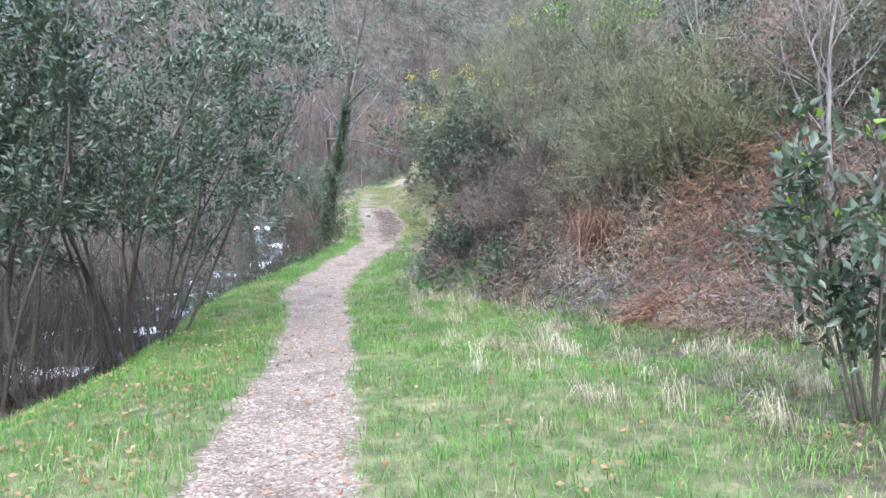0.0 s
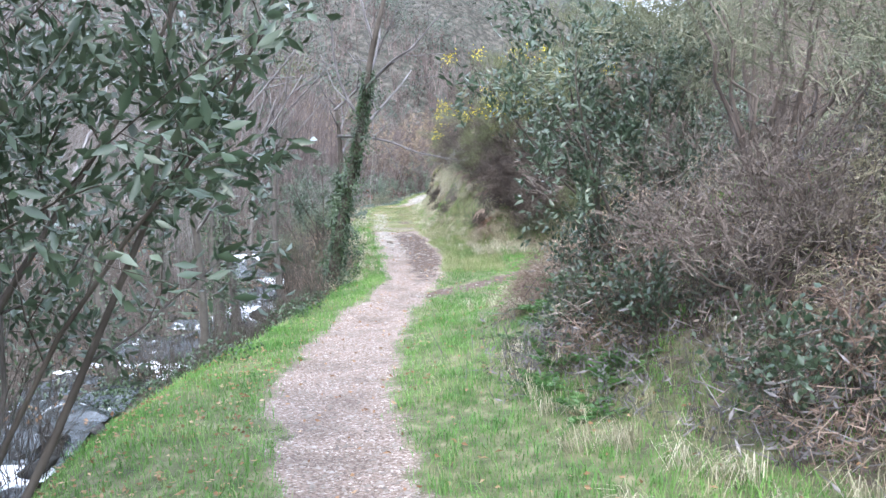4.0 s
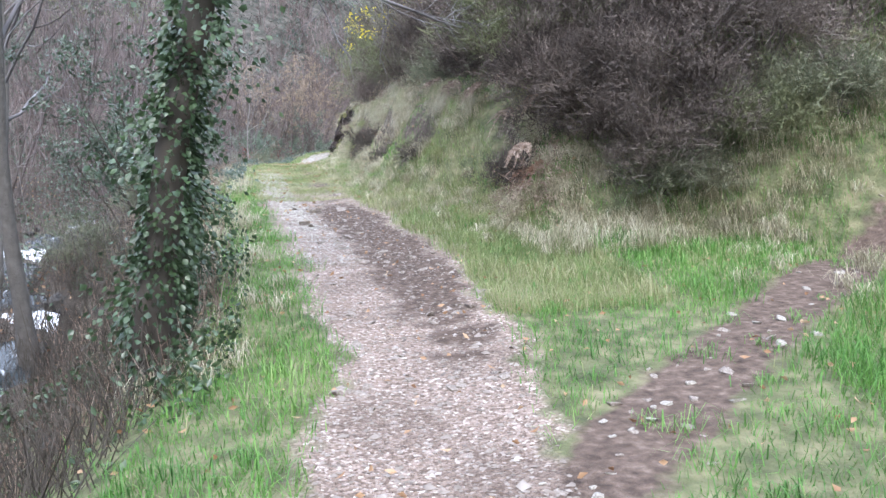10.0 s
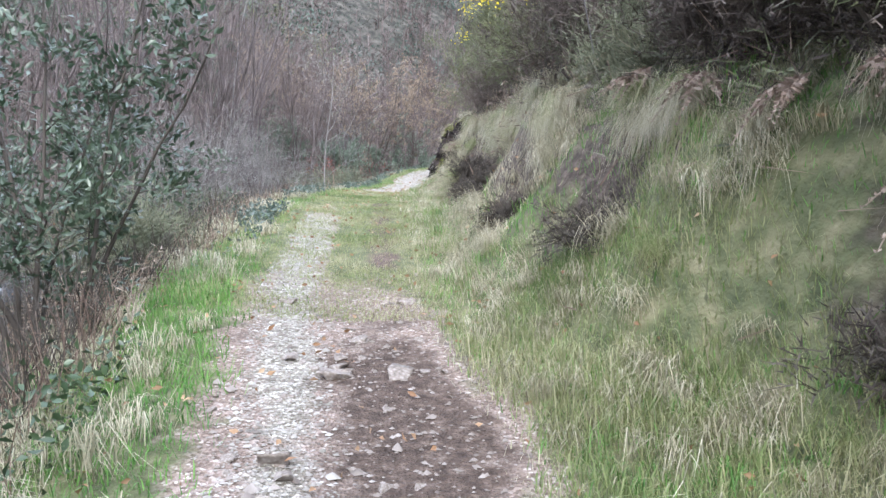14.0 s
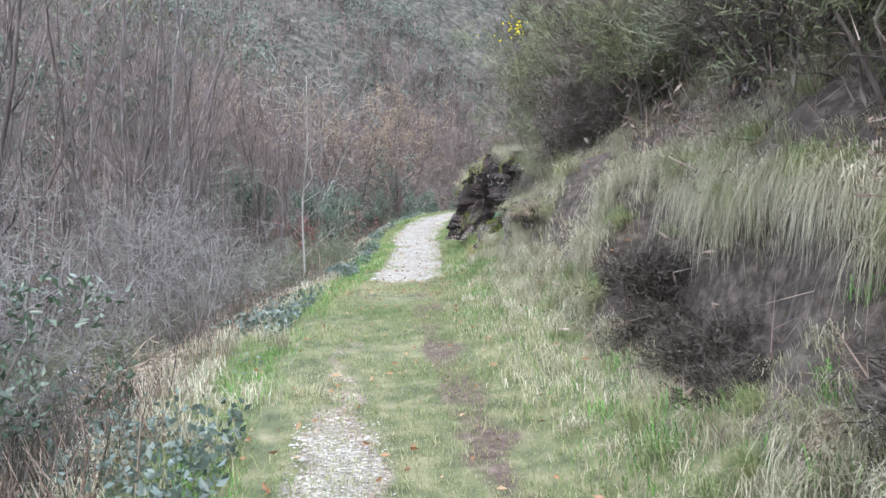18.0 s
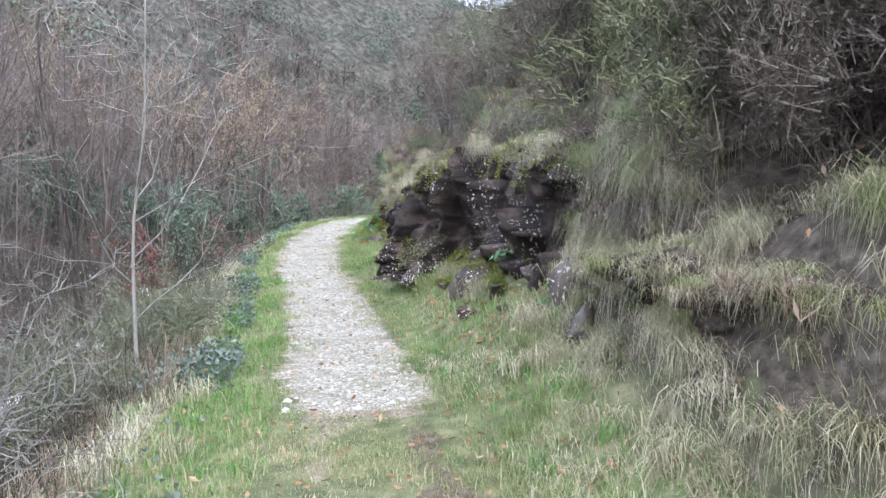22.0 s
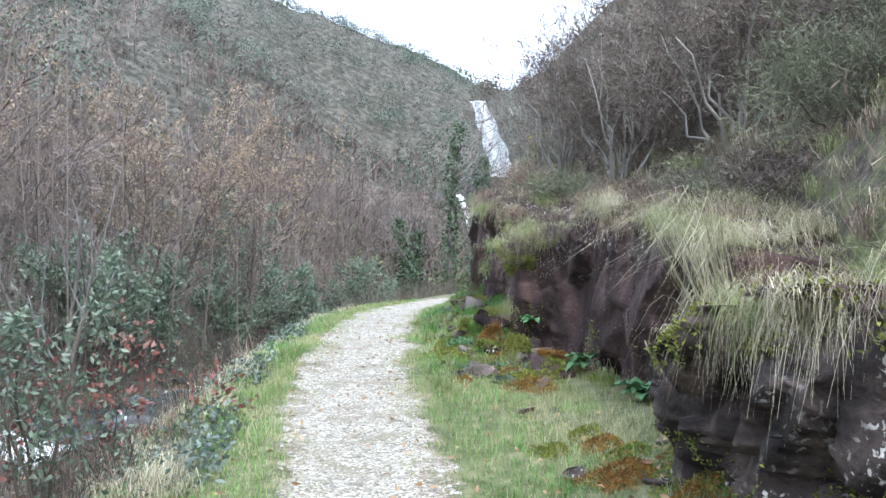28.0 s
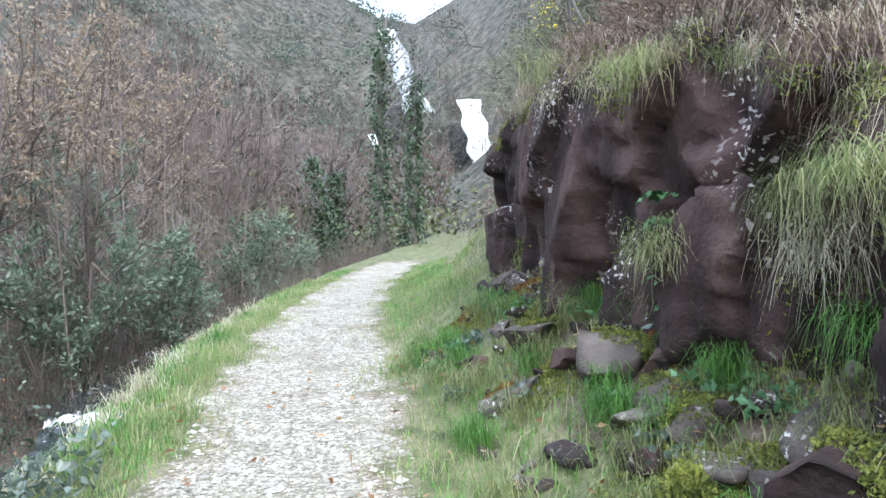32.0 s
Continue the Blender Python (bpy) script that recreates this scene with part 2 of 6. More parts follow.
def ground_material():
    """Soil and leaf litter, turning to gravel on the path and to thin turf beside it."""
    m = bpy.data.materials.new("ground_soil")
    m.use_nodes = True
    n, l = m.node_tree.nodes, m.node_tree.links
    b = n["Principled BSDF"]
    b.inputs["Roughness"].default_value = .92
    b.inputs["Specular IOR Level"].default_value = .2
    pos = n.new("ShaderNodeNewGeometry").outputs["Position"]

    def noise_of(scale, detail=8):
        t = n.new("ShaderNodeTexNoise")
        t.inputs["Scale"].default_value, t.inputs["Detail"].default_value = scale, detail
        l.new(pos, t.inputs["Vector"])
        return t.outputs["Fac"]

    def ramp_of(fac, stops):
        r = n.new("ShaderNodeValToRGB")
        while len(r.color_ramp.elements) < len(stops):
            r.color_ramp.elements.new(.5)
        for e, (p, c) in zip(r.color_ramp.elements, stops):
            e.position, e.color = p, (*c, 1)
        l.new(fac, r.inputs[0])
        return r.outputs[0]

    def mix_of(fac, a, c):
        x = n.new("ShaderNodeMix")
        x.data_type = "RGBA"
        l.new(fac, x.inputs["Factor"])
        l.new(a, x.inputs[6])
        l.new(c, x.inputs[7])
        return x.outputs[2]

    def mask(name):
        a = n.new("ShaderNodeAttribute")
        a.attribute_name = name
        edge = n.new("ShaderNodeMath")
        edge.operation = "MULTIPLY_ADD"
        edge.inputs[1].default_value, edge.inputs[2].default_value = .9, -.45
        l.new(noise_of(5, 6), edge.inputs[0])
        total = n.new("ShaderNodeMath")
        l.new(a.outputs["Fac"], total.inputs[0])
        l.new(edge.outputs[0], total.inputs[1])
        r = n.new("ShaderNodeMapRange")
        r.inputs[1].default_value, r.inputs[2].default_value = .38, .62
        l.new(total.outputs[0], r.inputs[0])
        return r.outputs[0]

    cells = n.new("ShaderNodeTexVoronoi")
    cells.inputs["Scale"].default_value = 62
    l.new(pos, cells.inputs["Vector"])
    tone = n.new("ShaderNodeSeparateColor")
    l.new(cells.outputs["Color"], tone.inputs[0])
    litter = ramp_of(noise_of(14), ((.3, (.03, .024, .019)), (.5, (.065, .052, .042)), (.7, (.125, .102, .084))))
    turf = ramp_of(noise_of(6), ((.3, (.05, .06, .03)), (.5, (.10, .108, .055)), (.7, (.19, .175, .105))))
    brown = ramp_of(tone.outputs[0], ((.0, (.12, .088, .07)), (.5, (.235, .18, .15)), (.88, (.32, .26, .225)), (1, (.52, .47, .42))))
    pale = ramp_of(tone.outputs[0], ((.0, (.13, .115, .09)), (.4, (.25, .228, .19)), (.8, (.36, .335, .29)), (1, (.58, .56, .51))))
    earth = ramp_of(noise_of(18), ((.3, (.048, .034, .027)), (.55, (.098, .071, .057)), (.75, (.175, .135, .11))))
    patchy = ramp_of(noise_of(1.5, 5), ((.46, (0, 0, 0)), (.66, (.5, .5, .5))))
    worn = ramp_of(noise_of(2.6, 6), ((.50, (0, 0, 0)), (.70, (.8, .8, .8))))
    brown = mix_of(patchy, brown, earth)
    pale = mix_of(worn, pale, ramp_of(noise_of(40), ((.3, (.10, .085, .06)), (.7, (.26, .235, .17)))))
    rough_heath = ramp_of(noise_of(.9, 9), ((.3, (.025, .026, .021)), (.46, (.05, .048, .04)), (.56, (.08, .073, .062)), (.72, (.12, .113, .095))))
    colour = mix_of(mask("turf"), litter, turf)
    colour = mix_of(mask("heath"), colour, rough_heath)
    colour = mix_of(mask("gravel"), colour, brown)
    colour = mix_of(mask("pale"), colour, pale)
    colour = mix_of(mask("earth"), colour, earth)
    l.new(colour, b.inputs["Base Color"])
    bp = n.new("ShaderNodeBump")
    bp.inputs["Strength"].default_value, bp.inputs["Distance"].default_value = .8, .03
    height = n.new("ShaderNodeMath")
    stony = n.new("ShaderNodeAttribute")
    stony.attribute_name = "gravel"
    pebbles = n.new("ShaderNodeMath")
    pebbles.operation = "MULTIPLY"
    l.new(cells.outputs["Distance"], pebbles.inputs[0])
    l.new(stony.outputs["Fac"], pebbles.inputs[1])
    l.new(noise_of(30), height.inputs[0])
    l.new(pebbles.outputs[0], height.inputs[1])
    l.new(height.outputs[0], bp.inputs["Height"])
    l.new(bp.outputs[0], b.inputs["Normal"])
    return m


def water_material(name, foam_from, foam_to, stretch, lump=2.4):
    m = bpy.data.materials.new(name)
    m.use_nodes = True
    n, l = m.node_tree.nodes, m.node_tree.links
    b = n["Principled BSDF"]
    pos = n.new("ShaderNodeNewGeometry").outputs["Position"]
    mapping = n.new("ShaderNodeMapping")
    mapping.inputs["Scale"].default_value = stretch
    l.new(pos, mapping.inputs["Vector"])
    t = n.new("ShaderNodeTexNoise")
    t.inputs["Scale"].default_value, t.inputs["Detail"].default_value, t.inputs["Distortion"].default_value = lump, 9, 1.0
    l.new(mapping.outputs[0], t.inputs["Vector"])
    r = n.new("ShaderNodeValToRGB")
    r.color_ramp.elements[0].position, r.color_ramp.elements[1].position = foam_from, foam_to
    r.color_ramp.elements[0].color, r.color_ramp.elements[1].color = (.025, .032, .035, 1), (.86, .89, .93, 1)
    foam = n.new("ShaderNodeAttribute")
    foam.attribute_name = "foam"
    total = n.new("ShaderNodeMath")
    total.operation = "MULTIPLY_ADD"
    total.inputs[1].default_value = .42
    l.new(foam.outputs["Fac"], total.inputs[0])
    l.new(t.outputs["Fac"], total.inputs[2])
    l.new(total.outputs[0], r.inputs[0])
    l.new(r.outputs[0], b.inputs["Base Color"])
    b.inputs["Roughness"].default_value = .18
    bp = n.new("ShaderNodeBump")
    bp.inputs["Strength"].default_value, bp.inputs["Distance"].default_value = .7, .08
    l.new(t.outputs["Fac"], bp.inputs["Height"])
    l.new(bp.outputs[0], b.inputs["Normal"])
    return m


WATER = water_material("rushing_water", .62, .78, (1, .6, 1), 3.4)
FALLS = water_material("falling_water", .30, .50, (2.2, 2.2, .25))


# ---- plan: the path runs towards +y, the bank rises on the +x side, the stream runs on the -x side ----
Y_C = (-12, 0, 3.8, 5.5, 8.3, 11.3, 13.3, 15, 18, 20.9, 22, 23.8, 25.2, 27.2, 29.2, 32.4, 35.5, 37.7, 40, 42.6, 46.5, 48.4, 51, 53.3, 55.6, 58.3, 62, 66.5, 72, 90)
X_C = (-.3, -.6, -.85, -1., -1.31, -1.77, -2.15, -2.25, -2.2, -1.75, -1.62, -1.63, -1.75, -2.05, -2.36, -2.55, -2.7, -2.65, -2.45, -2.2, -1.95, -1.98, -1.62, -1.08, -.45, .35, 1.8, 3.9, 7., 18.)
W_C = (.42, .42, .42, .4, .42, .45, .55, .6, .58, .55, .56, .75, .76, .7, .68, .77, .74, .65, .52, .5, .51, .56, .58, .6, .6, .6, .6, .6, .6, .6)
Z_C = (-.05, .0, .06, .03, -.14, -.21, -.19, -.15, -.08, .19, .31, .54, .74, 1.03, 1.29, 1.63, 1.93, 2.08, 2.2, 2.29, 2.53, 2.69, 2.95, 3.24, 3.4, 3.54, 3.66, 3.85, 4.1, 5.5)
# foot of the bank (metres right of the path's edge), its steepness, and how high the steep part goes
Y_B = (-12, 4.5, 7.5, 9.5, 11.5, 13.5, 15, 17.5, 19.5, 20.5, 21.5, 23.5, 25.5, 27.5, 29.5, 31.5, 35.5, 38.5, 40.5, 42.5, 46.5, 48, 49.5, 51.5, 52.3, 54, 55.5, 59.5, 65.5, 90)
B_F = (4.2, 4., 3.4, 2.6, 1.9, 1.2, .8, .7, 1.9, 3.4, 3.6, 3.2, .95, .45, .4, .4, .55, .7, .8, 1.45, 1.3, 1.6, 1.9, 2.1, 2., 1.75, 1.5, .9, 1, 2)
B_S = (.5, .5, .6, .7, .8, .8, .6, .5, .4, .35, .45, .8, 1.3, 1.7, 1.9, 1.9, 2.0, 2.0, 1.8, 2.2, 2.2, 2.2, 2.4, 2.4, 2.2, 2.2, 2.2, 1.5, 1, .6)
B_H = (1.6, 1.6, 1.6, 1.6, 1.6, 1.4, 1., .8, .7, .7, .8, .9, 1.05, 1.2, 1.4, 1.45, 1.15, 1.05, 1.3, 1.7, 1.7, 1.8, 1.9, 1.9, 1.6, 1.4, 1.6, 1.6, 1.4, 1)
B_G = (.1, .1, .1, .1, .1, .1, .12, .15, .12, .1, .1, .1, .15, .15, .15, .12, .12, .15, .45, .75, .75, .35, .2, .3, .8, .85, .75, .3, .2, .1)
# left: width of the verge, drop to the stream and distance of the stream
Y_L = (-12, 3, 9, 15, 21, 27, 31, 37, 43, 49, 55, 61, 70, 90)
L_V = (1.3, 1.3, 1.2, .8, .5, .45, .4, .4, .35, .35, .3, .4, .6, .6)
L_D = (.45, .45, .5, .6, .85, 1.05, 1.2, 1.2, 1.2, 1.25, 1.4, 1.7, 1.8, 1.6)
L_S = (3.6, 3.5, 3.3, 3.2, 3.3, 3.5, 4.0, 4.2, 4.0, 3.6, 3.2, 3.4, 5, 6)


def at(y, values, keys=Y_C):
    return np.interp(y, keys, values)


def smooth(e0, e1, v):
    k = np.clip((v - e0) / (e1 - e0), 0, 1)
    return k * k * (3 - 2 * k)


def wobble(x, y, size, seed=0):
    """Gentle unevenness between -1 and 1."""
    u, v = x / size + seed * 3.7, y / size + seed * 1.3
    return (np.sin(u * 1.7 + 1.3 * np.sin(v * 1.1 + seed)) + np.sin(v * 2.1 + 1.7 * np.sin(u * .9)) + np.sin((u + v) * 1.3 + seed)) / 3


HOLLOWS = ((26.2, 1.35, .32, .8), (28.3, 1.0, .4, .9), (30.4, .95, .5, .9), (32.0, 1.0, .6, 1.0), (33.5, .98, .5, 1.5), (34.5, 1.05, .55, 1.5))


def hollow(y, r):
    """Scooped recesses under the overhanging grass of the bank, as a share of their full depth."""
    return sum(deep * np.exp(-((y - hy) / wide_) ** 2 - ((r - hr) / .27) ** 2) for hy, hr, wide_, deep in HOLLOWS)


def land(x, y):
    """Height of the ground."""
    x, y = np.asarray(x, float), np.asarray(y, float)
    xc, w, z = at(y, X_C), at(y, W_C), at(y, Z_C)
    d = x - xc
    r = d - w
    foot, steep, high = at(y, B_F, Y_B), at(y, B_S, Y_B), at(y, B_H, Y_B)
    up = np.maximum(r - foot, 0)
    run = high / steep
    bank = np.where(up < run, high * (up / run) ** 1.3, high + .55 * (up - run) / (1 + .004 * np.maximum(up - run, 0)))
    bank = bank * (1 + .12 * wobble(x, y, 1.1, 2)) + at(y, B_G, Y_B) * smooth(.1, np.maximum(foot, .5), r)
    lumps = smooth(24, 27, y) * smooth(41, 39, y) * smooth(.05, .4, up) * smooth(3.5, 1.5, up)
    bank = bank + lumps * (.20 * wobble(x, y, .62, 5) + .10 * wobble(x, y, .27, 8))
    bank = bank - .58 * hollow(y, r)
    l = -d - w
    verge, drop, sl = at(y, L_V, Y_L), at(y, L_D, Y_L), at(y, L_S, Y_L)
    bed = sl - w
    fall = -drop * smooth(verge, bed - .5, l) - .06 * smooth(0, verge, l)
    rise = np.maximum(l - bed - 1.4, 0)
    hill = .9 * smooth(0, 2.5, rise) + .12 * rise + .15 * np.maximum(rise - 20, 0) / (1 + .012 * np.maximum(rise - 20, 0))
    zz = z + np.where(d > 0, bank * smooth(0, .5, r + .2), fall + hill)
    zz = zz - .035 * smooth(w + .1, 0, np.abs(d)) + .03 * wobble(x, y, .6) * smooth(.3, 1.2, np.abs(d)) + .12 * wobble(x, y, 2.3, 1) * smooth(1.5, 4, np.abs(d))
    # the valley head: the hill across the end of the valley, with the gorge of the waterfall
    ahead = np.maximum(y - 66, 0)
    vx = 4.5 + .37 * ahead
    left = vx - x
    head = (.30 * np.clip(ahead, 0, 150) + .04 * np.clip(ahead - 60, 0, 90)) * smooth(-4, 58, left + .05 * ahead) + .75 * np.maximum(-left - 4, 0) * smooth(0, 25, ahead) + .25 * np.clip(ahead - 68, 0, 60) + .16 * np.clip(ahead - 68, 0, 60) * np.exp(-(left / 34) ** 2)
    head = head + (1.6 * wobble(x, y, 14, 6) + .7 * wobble(x, y, 5, 7)) * smooth(10, 60, ahead)
    head = head - 5.5 * np.exp(-((x - 35.5) / 6) ** 2 - ((y - 129) / 8) ** 2)
    head = head - (2.4 + 1.6 * smooth(116, 132, y)) * np.exp(-((x - 25.5 - .5 * (y - 105)) / 3.6) ** 2) * smooth(90, 101, y) * smooth(141, 135, y)
    return zz + head


def track_at(x):
    """Middle line of the side track, as y by x."""
    return 21.38 + .88 * x - .06 * x * x


def lift(x, y):
    return float(land(x, y))


# ---- builders ----
RNG = np.random.default_rng(7)


def raw_mesh(name, verts, polys, smooth_faces=False):
    """A mesh from arrays: verts (n, 3) and a list of index arrays (m, k)."""
    me = bpy.data.meshes.new(name)
    verts = np.ascontiguousarray(verts, dtype=np.float32)
    polys = [np.asarray(p, dtype=np.int32) for p in polys if len(p)]
    me.vertices.add(len(verts))
    me.vertices.foreach_set("co", verts.ravel())
    loops = np.concatenate([p.ravel() for p in polys])
    sizes = np.concatenate([np.full(len(p), p.shape[1], np.int32) for p in polys])
    me.loops.add(len(loops))
    me.loops.foreach_set("vertex_index", loops)
    me.polygons.add(len(sizes))
    me.polygons.foreach_set("loop_start", np.r_[0, np.cumsum(sizes)[:-1]].astype(np.int32))
    if smooth_faces:
        me.polygons.foreach_set("use_smooth", np.ones(len(sizes), bool))
    me.update(calc_edges=True)
    me.validate()
    return me


def solid(name, geo, material, parent=None, label="", smooth_faces=False):
    """One mesh object of (verts, polys)."""
    me = raw_mesh(name, geo[0], geo[1], smooth_faces)
    me.materials.append(material)
    ob = new(name, me)
    if parent:
        ob.parent = parent
    return tagged(ob, label)


def part(name, bm, material, parent, label=""):
    me = bpy.data.meshes.new(name)
    bm.to_mesh(me)
    bm.free()
    me.materials.append(material)
    ob = new(name, me)
    ob.parent = parent
    return tagged(ob, label)


def thing(name, x, y, z, label, category, group="", turn=0.0, size=1.0):
    ob = new(name)
    ob.empty_display_size = .2
    ob.matrix_basis = pose(x, y, z, 0, 0, turn) @ Matrix.Scale(size, 4)
    return tagged(ob, label, category, group)


def joined(pieces):
    """Several (verts, polys) as one; polys are kept by their number of corners."""
    verts, polys, base = [], {}, 0
    for v, ps in pieces:
        verts.append(v)
        for p in ps:
            p = np.asarray(p)
            if len(p):
                polys.setdefault(p.shape[1], []).append(p + base)
        base += len(v)
    return np.concatenate(verts), [np.concatenate(p) for p in polys.values()]


def unit(v):
    return v / np.maximum(np.linalg.norm(v, axis=-1, keepdims=True), 1e-9)


def blades(base, length, width, lean, droop, rng, aim=None):
    """Grass blades: base (n, 3); lean: how far the tip goes sideways, droop: how far it falls back."""
    n = len(base)
    a = rng.uniform(0, 2 * math.pi, n) if aim is None else aim
    out = np.stack([np.cos(a), np.sin(a), 0 * a], 1)
    side = np.stack([-np.sin(a), np.cos(a), 0 * a], 1) * (np.asarray(width) / 2 * np.ones(n))[:, None]
    length, lean, droop = (np.asarray(q) * np.ones(n) for q in (length, lean, droop))
    up = np.array([0, 0, 1.0])
    mid = base + out * (length * lean * .35)[:, None] + up * (length * .6)[:, None]
    tip = base + out * (length * lean)[:, None] + up * (length * (1 - droop))[:, None]
    v = np.stack([base - side, base + side, mid + side * .8, mid - side * .8, tip], 1).reshape(-1, 3)
    k = np.arange(n)[:, None] * 5
    return v, [k + [0, 1, 2, 3], k + [3, 2, 4]]


def strands(base, length, width, out, fall, rng, aim):
    """Long bent grass: each blade rises a little, bows outwards and hangs; out and fall are shares of its length."""
    n, k = len(base), 5
    length, width, out, fall = (np.asarray(q) * np.ones(n) for q in (length, width, out, fall))
    s = np.linspace(0, 1, k)[None]
    turn = aim[:, None] + rng.normal(0, .35, n)[:, None] * s
    reach = (length * out)[:, None] * s ** .8
    high = length[:, None] * (.95 * s - (.95 + fall[:, None]) * s ** 2.1)
    mid = base[:, None] + np.stack([np.cos(turn) * reach, np.sin(turn) * reach, high], -1)
    side = np.stack([-np.sin(aim), np.cos(aim), 0 * aim], 1)[:, None] * (width[:, None] / 2 * (1 - .8 * s))[..., None]
    v = np.stack([mid - side, mid + side], 2).reshape(-1, 3)
    j = (np.arange(n)[:, None] * 2 * k + np.arange(k - 1)[None] * 2).ravel()
    return v, [np.stack([j, j + 1, j + 3, j + 2], 1)]


def leaves(at_, along, length, width, rng, fold=.25):
    """Pointed leaves with a folded midrib, from at_ (n, 3) along a direction."""
    n = len(at_)
    along = unit(along)
    ref = rng.normal(size=(n, 3))
    side = unit(np.cross(along, ref))
    up = np.cross(side, along)
    length, width = (np.asarray(q) * np.ones(n) for q in (length, width))
    mid = at_ + along * (length * .45)[:, None]
    v = np.stack([at_, mid + side * (width / 2)[:, None] + up * (width * fold)[:, None], at_ + along * length[:, None], mid - side * (width / 2)[:, None] + up * (width * fold)[:, None]], 1).reshape(-1, 3)
    k = np.arange(n)[:, None] * 4
    return v, [k + [0, 1, 2], k + [0, 2, 3]]


def sticks(p0, p1, r0, r1, sides=3):
    """Thin tapering prisms from p0 to p1."""
    n = len(p0)
    d = unit(p1 - p0)
    a = unit(np.cross(d, np.where(np.abs(d[:, 2:]) < .9, [[0, 0, 1.0]], [[1.0, 0, 0]])))
    b = np.cross(d, a)
    ang = np.arange(sides) * 2 * math.pi / sides
    ring = a[:, None] * np.cos(ang)[None, :, None] + b[:, None] * np.sin(ang)[None, :, None]
    r0, r1 = (np.asarray(q) * np.ones(n) for q in (r0, r1))
    v = np.concatenate([p0[:, None] + ring * r0[:, None, None], p1[:, None] + ring * r1[:, None, None]], 1).reshape(-1, 3)
    k = np.arange(n)[:, None] * 2 * sides
    i = np.arange(sides)
    f = np.stack([i, (i + 1) % sides, (i + 1) % sides + sides, i + sides], 1)
    return v, [(k[:, None] + f[None]).reshape(-1, 4)]


def wisps(p0, p1, width, rng):
    """Very fine shoots: one slender pointed face each."""
    n = len(p0)
    side = unit(np.cross(p1 - p0, rng.normal(size=(n, 3)))) * (np.asarray(width) * np.ones(n))[:, None]
    v = np.stack([p0 - side, p0 + side, p1], 1).reshape(-1, 3)
    return v, [np.arange(n)[:, None] * 3 + [0, 1, 2]]


def tube(pts, radii, sides=6):
    """One bent tapering stem, closed at its tip."""
    pts = np.asarray(pts, float)
    n = len(pts)
    d = unit(np.gradient(pts, axis=0))
    a = unit(np.cross(d, [.31, .87, .11]))
    b = np.cross(d, a)
    ang = np.arange(sides) * 2 * math.pi / sides
    v = (pts[:, None] + (a[:, None] * np.cos(ang)[None, :, None] + b[:, None] * np.sin(ang)[None, :, None]) * np.asarray(radii)[:, None, None]).reshape(-1, 3)
    i = np.arange(sides)
    f = np.concatenate([np.stack([i, (i + 1) % sides, (i + 1) % sides + sides, i + sides], 1) + k * sides for k in range(n - 1)])
    v = np.concatenate([v, pts[-1:]])
    cap = np.stack([i + (n - 1) * sides, (i + 1) % sides + (n - 1) * sides, np.full(sides, n * sides)], 1)
    return v, [f, cap]


def stem(rng, start, way, length, radius, steps=7, bend=.12, rise=0.0, tip=.25):
    """Points and radii of a wandering stem."""
    pts, w = [np.asarray(start, float)], unit(np.asarray(way, float))
    for _ in range(steps):
        w = unit(w + rng.normal(0, bend, 3) + [0, 0, rise])
        pts.append(pts[-1] + w * length / steps)
    return np.array(pts), radius * np.linspace(1, tip, steps + 1)


def branching(rng, pts, radii, first, number, spread, length, depth, rise=.05, bend=.16, out=None):
    """Side branches of a stem, and theirs in turn: a list of (points, radii, depth)."""
    out = [] if out is None else out
    n = len(pts)
    for k in range(number):
        s = first + (1 - first) * (k + rng.random()) / number
        i = min(int(s * (n - 1)), n - 2)
        u = s * (n - 1) - i
        p, r = pts[i] * (1 - u) + pts[i + 1] * u, (radii[i] * (1 - u) + radii[i + 1] * u)
        along = unit(pts[i + 1] - pts[i])
        side = unit(np.cross(along, rng.normal(size=3)))
        way = along * math.cos(spread) + side * math.sin(spread)
        ln = length * rng.uniform(.55, 1.15) * (1.15 - .6 * s)
        q, rr = stem(rng, p, way, ln, max(r * .5, .0034), 5 if depth > 1 else 4, bend, rise, .3)
        out.append((q, rr, depth))
        if depth > 1:
            branching(rng, q, rr, .15, max(2, int(number * .55)), spread, length * .5, depth - 1, rise, bend, out)
    return out


def branch_mesh(branches, thick=.012):
    """Stems as round tubes where they are thick, as thin prisms where they are fine."""
    pieces, p0, p1, r0, r1 = [], [], [], [], []
    for q, r, _ in branches:
        if r[0] > thick:
            pieces.append(tube(q, r, 5))
        else:
            p0.append(q[:-1]), p1.append(q[1:]), r0.append(r[:-1]), r1.append(r[1:])
    if p0:
        pieces.append(sticks(np.concatenate(p0), np.concatenate(p1), np.concatenate(r0), np.concatenate(r1)))
    return joined(pieces)


def tips_of(branches, depth_most=1, each=3, rng=RNG):
    """Places and directions along the finest branches, for leaves."""
    at_, along = [], []
    for q, _, d in branches:
        if d <= depth_most:
            for _ in range(each):
                s = rng.uniform(.15, .999) * (len(q) - 1)
                i = int(s)
                at_.append(q[i] + (q[i + 1] - q[i]) * (s - i))
                along.append(unit(q[i + 1] - q[i]))
    return np.array(at_), np.array(along)


